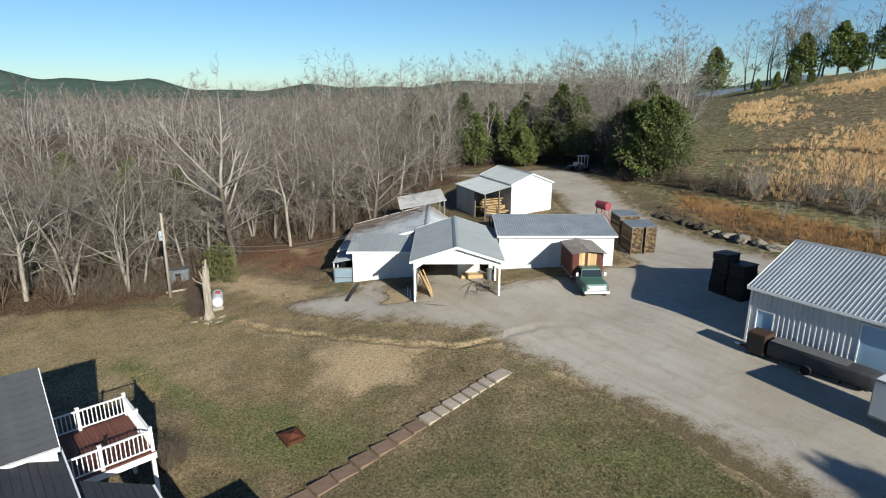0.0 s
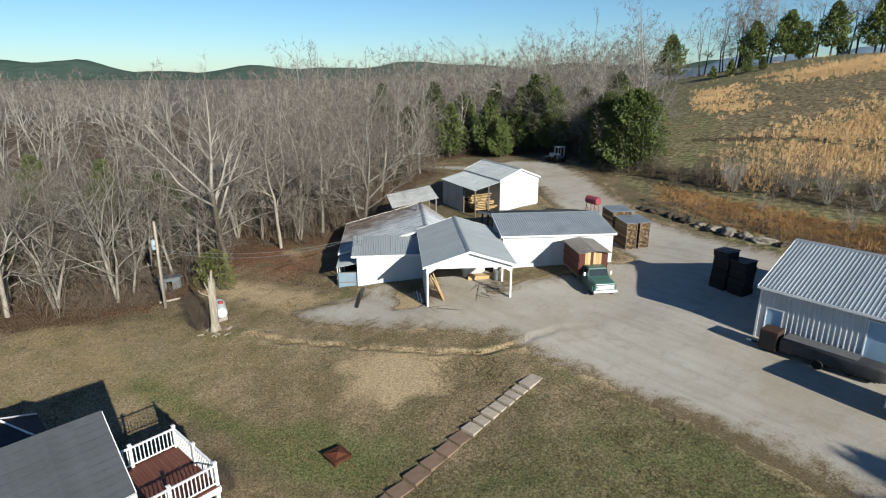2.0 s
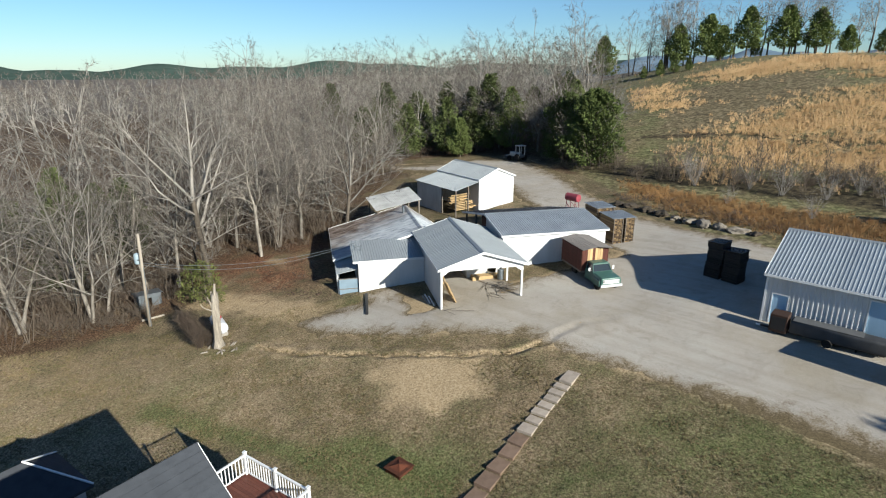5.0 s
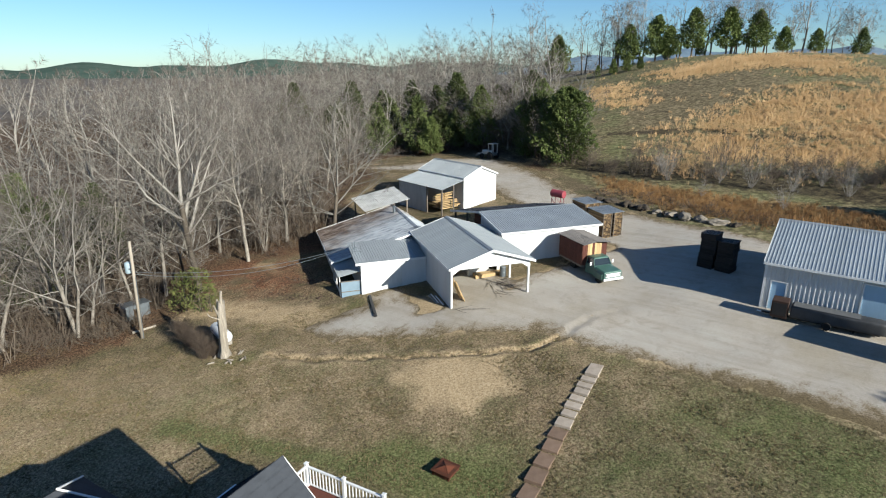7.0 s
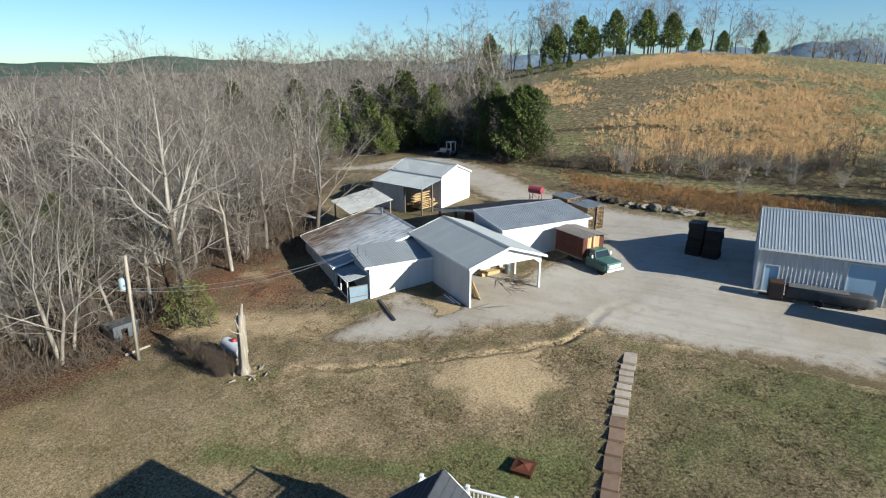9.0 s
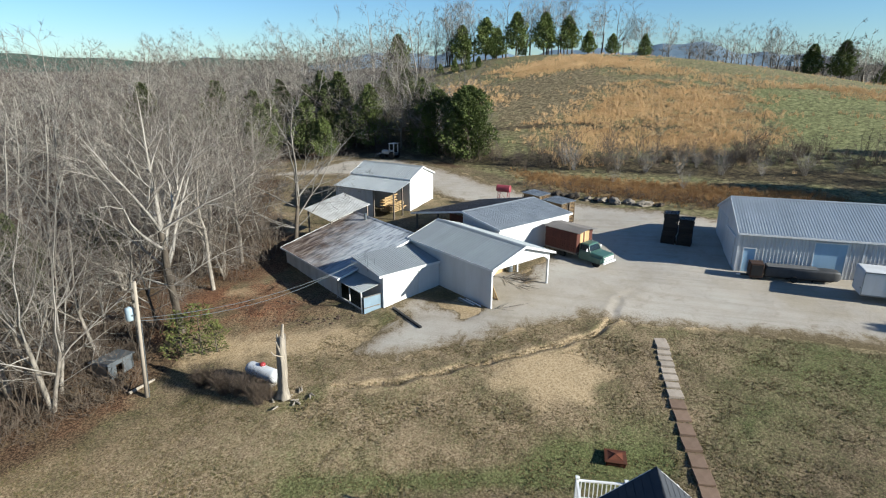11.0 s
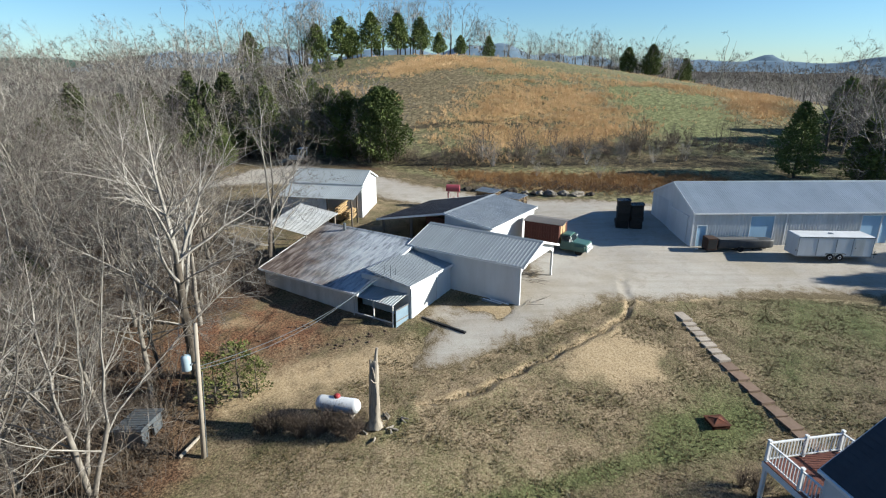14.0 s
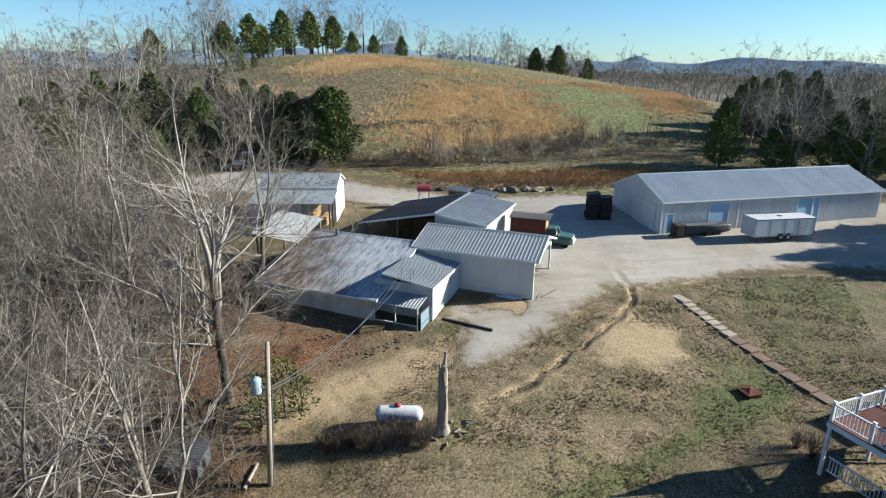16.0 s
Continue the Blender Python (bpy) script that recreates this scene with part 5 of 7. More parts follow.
def slabwood():
    n = Nodes("slab_wood")
    v = n.node("ShaderNodeNewGeometry").outputs["Random Per Island"]
    c = n.ramp(v, ((0.0, rgb("271f19")), (0.35, rgb("544534")), (0.7, rgb("8b7556")), (1.0, rgb("342b24"))))
    co = n.coords()
    c = n.mix(n.math("MULTIPLY", n.noise(co, 12, 4, 0.7), 0.4), c, rgb("35281b"))
    return n.done(c, 0.9)


SLABWOOD = slabwood()
wood_bundle(17.75, 51.8, 1.15, 2.5, 2.65, 4)
wood_bundle(19.05, 51.8, 1.1, 2.5, 2.6, 2)
wood_bundle(17.5, 54.9, 2.1, 2.3, 2.9, 5)

# dark stacks of crates
bm = bmesh.new()
loft_rings = []
for z, k in ((0.0, 0.94), (0.03, 0.98), (0.1, 0.98), (0.115, 0.95), (0.2, 0.95), (0.215, 0.98), (0.29, 0.98), (0.305, 0.95), (0.37, 0.95), (0.385, 1.0), (0.44, 1.0)):
    h = 0.67 * k
    loft_rings.append([bm.verts.new((x, y, z)) for x, y in ((-h, -h), (h, -h), (h, h), (-h, h))])
for a, b in zip(loft_rings, loft_rings[1:]):
    for i in range(4):
        bm.faces.new((a[i], a[(i + 1) % 4], b[(i + 1) % 4], b[i]))
bm.faces.new(loft_rings[0][::-1])
bm.faces.new(loft_rings[-1])
CRATE = mesh_of("crate", bm, worn("dark_crate_wood", rgb("312d29"), rgb("171514"), 2, 0.7, 0.9, stretch=(1, 1, 5), bump=0.3, vary=0.3))
r3 = np.random.RandomState(3)
for x, y, n in ((21.2, 40.7, 7), (21.83, 39.35, 6)):
    st = thing("crate_stack", pose(x, y, lz(x, y), 0, 0, 24), "tall dark stack of weathered wooden crates", "crates", "crate stacks")
    for i in range(n):
        ob = new("crate", CRATE)
        ob.parent = st
        ob.matrix_local = pose(r3.uniform(-0.07, 0.07), r3.uniform(-0.07, 0.07), 0.443 * i, 0, 0, r3.uniform(-4, 4))
    sheets(st, "cover_sheet", (-0.7, -0.74, 0.443 * n + 0.08), (1, 0, 0), (0, 1.46, -0.1), 1.4, 1.46, GLOSS_ROOF, pitch=0.2)

# long black cooker trailer by the barn wall
smoker = thing("cooker_trailer", pose(18.7, 31.7, 1.0, 0, 0, -55.2), "long sooty grey metal cooker on a trailer with rusty firebox", "cooker")
bm = bmesh.new()
box(bm, 0.0, 1.05, -0.55, 0.55, 0.15, 1.42)
fb = part("firebox", bm, worn("burnt_rust", rgb("3d2b23"), rgb("221c19"), 3, 0.7, 0.8, bump=0.2), smoker, "rusty square firebox", bevel=0.03)
bm = bmesh.new()
box(bm, 0.1, 0.95, -0.575, -0.555, 0.35, 1.25)
part("firebox_door", bm, BLACK, fb)
bm = bmesh.new()
rings = []
for x, k in ((1.2, 0.86), (1.28, 1.0), (6.3, 1.0), (6.7, 0.9), (6.9, 0.6)):
    rings.append([(x, 0.58 * k * c, 0.78 + 0.46 * k * s) for c, s in [(math.copysign(abs(math.cos(t)) ** 0.35, math.cos(t)), math.copysign(abs(math.sin(t)) ** 0.35, math.sin(t))) for t in [i * math.pi / 12 + 0.13 for i in range(24)]]])
loft(bm, rings)
part("barrel", bm, worn("sooty_steel", rgb("47484a"), rgb("272829"), 1.5, 0.7, 0.6, 0.2), smoker, smooth=True)
bm = bmesh.new()
box(bm, 1.32, 5.2, -0.5, 0.5, 1.238, 1.262)
# lighter than the barrel: sky light on the flat top, put into the colour
part("lid_plate", bm, worn("sky_lit_grey", rgb("5d5e5f"), rgb("3a3c3d"), 1.5, 0.6, 0.7), smoker, "grey lid plate, coloured lighter for the light from the sky")
bm = bmesh.new()
box(bm, -0.6, 6.4, -0.07, 0.07, 0.14, 0.24)
part("frame_rail", bm, BLACK, smoker)
bm = bmesh.new()
tube(bm, (-0.6, 0, 0.19), (-0.9, 0, 0.19), 0.06, n=8)
part("hitch", bm, TRIM, smoker)
for s in (-1, 1):
    bm = bmesh.new()
    lathe(bm, ((0.12, -0.08), (0.27, -0.09), (0.29, 0.0), (0.27, 0.09), (0.12, 0.08)), pose(3.4, s * 0.62, 0.28, 90, 0, 0), 16)
    part("wheel", bm, RUBBER, smoker)
bm = bmesh.new()
box(bm, 0.2, 0.32, -0.2, -0.1, -0.1, 0.2)
part("stand", bm, BLACK, smoker)
bm = bmesh.new()
box(bm, 4.9, 5.0, -0.2, -0.1, -0.1, 0.35)
part("stand", bm, BLACK, smoker)

# enclosed cargo trailer
trailer = thing("cargo_trailer", pose(21.05, 24.35, 1.05, 0, 0, -59.8), "enclosed white tandem-axle cargo trailer", "trailer")
TL, TW, TH = 7.0, 2.2, 2.05
bm = bmesh.new()
loft(bm, [[(0, -TW / 2, 0.35), (TL, -TW / 2, 0.35), (TL, TW / 2, 0.35), (0, TW / 2, 0.35)], [(0, -TW / 2, 0.3 + TH - 0.08), (TL, -TW / 2, 0.3 + TH - 0.08), (TL, TW / 2, 0.3 + TH - 0.08), (0, TW / 2, 0.3 + TH - 0.08)],
          [(0.05, -TW / 2 + 0.08, 0.3 + TH), (TL - 0.05, -TW / 2 + 0.08, 0.3 + TH), (TL - 0.05, TW / 2 - 0.08, 0.3 + TH), (0.05, TW / 2 - 0.08, 0.3 + TH)]])
part("body", bm, WHITE, trailer, bevel=0.02)
for z in (0.36, 0.3 + TH - 0.14):
    for y in (-TW / 2 - 0.012, TW / 2 + 0.001):
        bm = bmesh.new()
        box(bm, 0.02, TL - 0.02, y, y + 0.011, z, z + 0.1)
        part("edge_trim", bm, GREY_STEEL, trailer)
for x in (0.0, 1.75, 3.5, 5.0, 6.9):
    bm = bmesh.new()
    box(bm, x, x + 0.05, -TW / 2 - 0.012, -TW / 2 - 0.001, 0.47, 0.3 + TH - 0.15)
    part("seam", bm, GREY_STEEL, trailer)
bm = bmesh.new()
box(bm, 5.2, 6.1, -TW / 2 - 0.025, -TW / 2 - 0.002, 0.5, 2.1)
sd = part("side_door", bm, WHITE_OLD, trailer, bevel=0.008)
bm = bmesh.new()
box(bm, 5.28, 5.36, -TW / 2 - 0.05, -TW / 2 - 0.027, 1.2, 1.3)
part("latch", bm, BLACK, sd)
bm = bmesh.new()
box(bm, -0.03, -0.002, -TW / 2 + 0.1, TW / 2 - 0.1, 0.42, 2.2)
rd = part("ramp_door", bm, WHITE, trailer, bevel=0.008)
for y in (-0.95, 0.95):
    bm = bmesh.new()
    box(bm, -0.06, -0.032, y - 0.05, y + 0.05, 0.9, 1.0)
    part("hinge", bm, BLACK, rd)
for x in (3.1, 4.0):
    for s in (-1, 1):
        bm = bmesh.new()
        lathe(bm, ((0.16, -0.1), (0.32, -0.11), (0.35, 0.0), (0.32, 0.11), (0.16, 0.1)), pose(x, s * (TW / 2 - 0.02), 0.33, 90, 0, 0), 20)
        wh = part("wheel", bm, RUBBER, trailer)
        bm = bmesh.new()
        lathe(bm, ((0.05, -0.08), (0.16, -0.1), (0.16, 0.1), (0.05, 0.08)), pose(x, s * (TW / 2 - 0.01), 0.33, 90, 0, 0), 14)
        part("rim", bm, TRIM, wh)
bm = bmesh.new()
prism(bm, ((2.6, -TW / 2 - 0.16, 0.62), (2.72, -TW / 2 - 0.16, 0.76), (4.38, -TW / 2 - 0.16, 0.76), (4.5, -TW / 2 - 0.16, 0.62), (4.42, -TW / 2 - 0.16, 0.62), (4.34, -TW / 2 - 0.16, 0.71), (2.76, -TW / 2 - 0.16, 0.71), (2.68, -TW / 2 - 0.16, 0.62)), (0, 0.155, 0))
part("fender", bm, GREY_STEEL, trailer)
bm = bmesh.new()
box(bm, TL, TL + 1.2, -0.06, 0.06, 0.3, 0.4)
part("drawbar", bm, BLACK, trailer)
bm = bmesh.new()
tube(bm, (TL + 1.0, 0, -0.05), (TL + 1.0, 0, 0.7), 0.035, n=8)
part("jack", bm, GREY_STEEL, trailer)
bm = bmesh.new()
box(bm, 3.3, 3.65, -0.18, 0.18, 0.3 + TH - 0.01, 0.3 + TH + 0.07)
part("roof_vent", bm, GREY_STEEL, trailer, bevel=0.01)

# red tank on a tall stand
rt = thing("fuel_tank", pose(17.35, 60.45, lz(17.35, 60.45), 0, 0, 116), "faded red fuel tank on a tall pipe stand", "fuel tank")
bm = bmesh.new()
lathe(bm, ((0.1, -0.86), (0.4, -0.84), (0.44, -0.8), (0.44, 0.8), (0.4, 0.84), (0.1, 0.86)), pose(0, 0, 2.45, 0, 90, 0), 20)
part("drum", bm, PINK_TANK, rt, smooth=False)
for x in (-0.65, 0.65):
    for s in (-1, 1):
        bm = bmesh.new()
        tube(bm, (x, s * 0.55, -0.1), (x * 0.9, s * 0.3, 2.2), 0.035, n=6)
        part("leg", bm, PINK_TANK, rt)
    bm = bmesh.new()
    tube(bm, (x, -0.5, 0.7), (x, 0.4, 1.9), 0.02, n=5)
    part("brace", bm, PINK_TANK, rt)
for s in (-1, 1):
    bm = bmesh.new()
    tube(bm, (-0.65, s * 0.5, 0.6), (0.62, s * 0.38, 1.9), 0.02, n=5)
    part("brace", bm, PINK_TANK, rt)

# pale machine parked by the wood
mach = thing("loader", pose(22.2, 92.0, lz(22.2, 92.0), 0, 0, 200), "small pale grey loader tractor parked in the shade", "tractor")
bm = bmesh.new()
box(bm, -0.45, 0.45, -1.5, 0.2, 0.7, 1.35)
part("engine_hood", bm, WHITE_OLD, mach, bevel=0.06)
bm = bmesh.new()
box(bm, -0.6, 0.6, 0.2, 1.2, 0.6, 1.0)
part("platform", bm, GREY_STEEL, mach, bevel=0.03)
for x in (-0.58, 0.58):
    for y in (0.25, 1.15):
        bm = bmesh.new()
        box(bm, x - 0.05, x + 0.05, y - 0.05, y + 0.05, 1.0, 2.5)
        part("roll_bar", bm, WHITE_OLD, mach)
    bm = bmesh.new()
    tube(bm, (x, 0.2, 1.3), (x * 1.1, -2.2, 0.6), 0.07, n=6)
    part("loader_arm", bm, WHITE_OLD, mach)
    for y, r in ((0.8, 0.62), (-1.15, 0.4)):
        bm = bmesh.new()
        lathe(bm, ((0.2, -0.15), (r * 0.9, -0.16), (r, 0.0), (r * 0.9, 0.16), (0.2, 0.15)), pose(x * 1.35, y, r, 0, 90, 0), 18)
        part("wheel", bm, RUBBER, mach)
bm = bmesh.new()
box(bm, -0.75, 0.75, 0.1, 1.3, 2.5, 2.58)
part("canopy", bm, WHITE_OLD, mach, bevel=0.02)
bm = bmesh.new()
prism(bm, ((-0.9, -2.2, 0.25), (-0.9, -2.7, 0.2), (-0.9, -2.65, 0.3), (-0.9, -2.25, 0.8)), (1.8, 0, 0))
part("bucket", bm, GREY_STEEL, mach)


EARTH_ROCK = worn("earthy_rock", rgb("473f35"), rgb("28231d"), 2.0, 0.8, 0.9, bump=0.6, vary=0.12)
# boulders along the wet ground
def boulder(seed, sx, sy, sz):
    bm = bmesh.new()
    bmesh.ops.create_icosphere(bm, subdivisions=3 if seed < 45 else 2, radius=1.0)
    for v in bm.verts:
        n = noise.noise(v.co * 1.3 + Vector((seed, 0, 0))) * 0.5 + noise.noise(v.co * 3.1 + Vector((0, seed, 0))) * 0.18
        v.co = Vector((v.co.x * sx, v.co.y * sy, v.co.z * sz)) * (1 + n)
    return bm


for i, (x, y, a, b, c) in enumerate(((27.9, 53.4, 0.9, 0.55, 0.5), (28.5, 52.2, 1.1, 0.7, 0.6), (29.2, 50.6, 0.8, 0.6, 0.55), (30.0, 49.0, 1.1, 0.6, 0.5), (27.2, 55.2, 0.6, 0.5, 0.4), (26.6, 57.0, 0.9, 0.7, 0.55), (25.9, 59.2, 0.7, 0.7, 0.5), (25.2, 61.0, 0.8, 0.6, 0.5),
                                     (30.9, 47.6, 0.7, 0.5, 0.35), (26.2, 58.2, 0.5, 0.5, 0.35), (27.7, 54.2, 0.5, 0.4, 0.4), (24.4, 62.4, 0.7, 0.6, 0.45))):
    bk = part("boulder", boulder(i * 3.7, a, b, c * 0.75), ROCK if i < 5 else EARTH_ROCK)
    bk.matrix_world = pose(x, y, lz(x, y) + c * 0.25, 0, 0, i * 50)
    tagged(bk, "pale weathered boulder beside the gravel lane", "rock", "boulders by the lane")

# lumber in the carport, the lean-to and the canopy
r4 = np.random.RandomState(9)
for i in range(11):
    bm = bmesh.new()
    w = 0.08 + 0.05 * r4.rand()
    box(bm, -0.02, 0.02, -w, w, 0, 1.7 + 0.6 * r4.rand())
    b = part("lumber_board", bm, LUMBER)
    y = 42.75 + 0.13 * i
    b.matrix_world = pose(-0.75 - 0.2 * r4.rand(), y, lz(-1.5, y) + 0.05, 0, -22 - 14 * r4.rand(), 16 * (r4.rand() - 0.5))
    tagged(b, "rough sawn board leaning inside the carport wall", "board", "boards leaning in the carport")
for i in range(44):
    bm = bmesh.new()
    p = Vector((0, 0, 0))
    turn = r4.normal(-0.9, 0.7)
    dd = Vector((math.cos(turn), math.sin(turn), 0.0)).normalized()
    for k in range(4):
        q = p + dd * (0.26 + 0.2 * r4.rand())
        tube(bm, p, q, 0.026 - 0.005 * k, 0.021 - 0.005 * k, n=5, caps=False)
        dd = (dd + Vector((r4.normal(0, 0.12), r4.normal(0, 0.12), r4.normal(0, 0.006)))).normalized()
        p = q
    b = part("cut_branch", bm, GREY_WOOD)
    x, y = (1.8 + 2.2 * r4.rand(), 43.0 + 2.6 * r4.rand()) if i < 40 else (-3.0 + 2.4 * r4.rand(), 40.9 + 0.9 * r4.rand())
    b.location = (x, y, lz(x, y) + 0.06 + 0.004 * i)
    tagged(b, "grey cut branch lying by the carport", "branch", "cut branches by the carport")
bm = bmesh.new()
lathe(bm, ((0.2, 0), (0.28, 0.02), (0.28, 0.4), (0.29, 0.42), (0.28, 0.44), (0.28, 0.85), (0.26, 0.88), (0.1, 0.88)), at(4.0, 46.2, lz(4, 46.2) + 0.02, 0), 18)
tagged(part("metal_drum", bm, GREY_STEEL, smooth=False), "grey steel drum standing in the carport", "drum")
bm = bmesh.new()
box(bm, 1.6, 4.2, 46.6, 47.3, 0.55, 0.95)
tagged(part("work_bench", bm, LUMBER), "low timber bench against the carport room", "bench")
for i in range(5):
    bm = bmesh.new()
    tube(bm, (0, 0, 0), (1.6 + 0.4 * r4.rand(), 0, 0), 0.05, n=7)
    b = part("pipe", bm, TRIM if i % 2 else GREY_STEEL)
    b.matrix_world = pose(-3.0 + 0.12 * i, 42.6 + 0.9 * r4.rand(), lz(-3, 43) + 0.1 + 0.05 * (i % 2), 0, -4, 92 + 8 * r4.rand())
    tagged(b, "white pipe lying along the carport wall", "pipe", "pipes by the carport")
bm = bmesh.new()
box(bm, -0.12, 0.12, -2.1, 2.1, -0.05, 0.14)
tie = part("timber_tie", bm, BLACK, bevel=0.02)
tie.matrix_world = pose(-7.75, 45.9, lz(-7.75, 45.9), 1, 0, -5)
tagged(tie, "dark railway tie laid along the gravel edge", "timber")

for i in range(15):
    u, v, lay = -3.1 + 2.6 * r4.rand(), 0.6 + 0.25 * r4.rand(), i % 9
    bm = bmesh.new()
    box(bm, 0, 1.5 + 1.4 * r4.rand(), 0, 0.25, 0, 0.1)
    b = part("lumber_board", bm, LUMBER)
    b.matrix_world = lumber_shed.matrix_world @ pose(-3.1 + 0.3 * r4.rand(), 0.5 + 0.3 * (i // 9) + 0.05 * r4.rand(), 2.02 + 0.2 * (lay % 5), 0, 0, 4 * (r4.rand() - 0.5))
    tagged(b, "pale sawn board stacked in the lean-to", "board", "lumber in the lean-to")
for i in range(24):
    bm = bmesh.new()
    box(bm, 0, 4.2 + 0.7 * r4.rand(), 0, 0.28, 0, 0.11)
    b = part("lumber_board", bm, LUMBER)
    b.matrix_world = pose(-4.9 + 0.3 * r4.rand(), 63.9 + 0.34 * (i % 4) + 0.03 * r4.rand(), lz(-3, 65) + 0.1 + 0.15 * (i // 4), 0, 0, 8 + 3 * (r4.rand() - 0.5))
    tagged(b, "pale sawn board stacked under the canopy", "board", "lumber under the canopy")
for i in range(16):
    bm = bmesh.new()
    box(bm, 0, 2.4 + 0.5 * r4.rand(), 0, 0.22, 0, 0.07)
    b = part("lumber_board", bm, LUMBER)
    b.matrix_world = lumber_shed.matrix_world @ pose(-3.2 + 0.25 * r4.rand(), 1.5 + 0.3 * (i % 3), 2.0 + 0.32 * (i // 3) + 0.02 * (i % 3), 0, 0, 5 * (r4.rand() - 0.5))
    tagged(b, "pale sawn board stacked in the lean-to", "board", "lumber in the lean-to")

# old sheet-metal hut at the edge of the wood
hut = thing("metal_hut", pose(-27.4, 53.6, lz(-27.4, 53.6), 0, 0, 25), "small tumbledown grey sheet-metal hut in the brush", "hut")
wall(hut, "wall_front", (0, 0, 0), (1, 0, 0), 2.0, -0.3, 1.3, GREY_STEEL, ((0.7, 1.2, -0.3, 1.0),))
wall(hut, "wall_left", (0, 1.6, 0), (0, -1, 0), 1.6, -0.3, 1.15, GREY_STEEL)
wall(hut, "wall_right", (2.0, 0, 0), (0, 1, 0), 1.6, -0.3, 1.15, GREY_STEEL)
sheets(hut, "roof_sheet", (-0.15, -0.15, 1.36), (1, 0, 0), (0, 1.9, -0.2), 2.3, 1.9, GREY_STEEL)
bm = bmesh.new()
tube(bm, (0, 0, 0.12), (1.7, 0.5, 0.3), 0.11, 0.09, n=8)
lg = part("fallen_log", bm, DEAD_WOOD)
lg.location = (-26.6, 51.4, lz(-26.6, 51.4))
tagged(lg, "pale fallen log beside the utility pole", "log")


# ---- trees ----
def prisms(segs, sides=3):
    """Tapered stems from rows (x0 y0 z0 x1 y1 z1 r0 r1): corners and four-sided faces."""
    s = np.asarray(segs, float)
    a, b, r0, r1 = s[:, 0:3], s[:, 3:6], s[:, 6], s[:, 7]
    d = b - a
    d /= np.linalg.norm(d, axis=1, keepdims=True) + 1e-9
    ref = np.where(np.abs(d[:, 2:3]) > 0.9, [[1.0, 0, 0]], [[0, 0, 1.0]])
    u = np.cross(d, ref)
    u /= np.linalg.norm(u, axis=1, keepdims=True)
    w = np.cross(d, u)
    rings = []
    for p, r in ((a, r0), (b, r1)):
        for k in range(sides):
            t = 2 * math.pi * k / sides
            rings.append(p + (u * math.cos(t) + w * math.sin(t)) * r[:, None])
    v = np.stack(rings, 1)
    base = np.arange(len(s))[:, None] * 2 * sides
    faces = []
    for k in range(sides):
        j = (k + 1) % sides
        faces.append(np.concatenate([base + k, base + j, base + sides + j, base + sides + k], 1))
    return v.reshape(-1, 3), np.stack(faces, 1).reshape(-1, 4)


def crown(rest, fine, flat=False):
    """Branches and, at their ends, twigs that run to a point; the finest twigs are single blades."""
    v, f = prisms(rest, 3)
    if flat:
        s = np.asarray(fine, float)
        w = np.cross(s[:, 3:6] - s[:, 0:3], np.random.RandomState(5).normal(0, 1, (len(s), 3)))
        w *= (s[:, 6] / (np.linalg.norm(w, axis=1) + 1e-9))[:, None]
        t = np.arange(3 * len(s)).reshape(-1, 3) + len(v)
        return np.concatenate([v, np.stack([s[:, 0:3] - w, s[:, 0:3] + w, s[:, 3:6]], 1).reshape(-1, 3)]), f, t
    s = np.asarray(fine, float).reshape(-1, 8)
    w, _ = prisms(s, 3) if len(s) else (np.zeros((0, 3)), None)
    w = w.reshape(-1, 6, 3)[:, [0, 1, 2, 3]] if len(s) else np.zeros((0, 4, 3))
    w[:, 3] = s[:, 3:6]
    b = np.arange(len(s))[:, None] * 4 + len(v)
    t = np.concatenate([np.concatenate([b + i, b + (i + 1) % 3, b + 3], 1) for i in range(3)]) if len(s) else None
    return np.concatenate([v, w.reshape(-1, 3)]), f, t


def stem(rng, p, d, length, r0, r1, n, wander, lift, out):
    """A bent stem of n pieces. Returns its joints: place, direction, radius."""
    joints = []
    for i in range(n):
        q = p + d * (length / n)
        ra, rb = r0 + (r1 - r0) * i / n, r0 + (r1 - r0) * (i + 1) / n
        out.append((*p, *q, ra, rb))
        d = d + rng.normal(0, wander, 3) + np.array((0, 0, lift))
        d /= np.linalg.norm(d)
        p = q
        joints.append((p.copy(), d.copy(), rb))
    return joints


def turned(rng, d, angle):
    """A direction at an angle to d, to any side."""
    v = rng.normal(0, 1, 3)
    v -= d * v.dot(d)
    v /= np.linalg.norm(v) + 1e-9
    return d * math.cos(angle) + v * math.sin(angle)


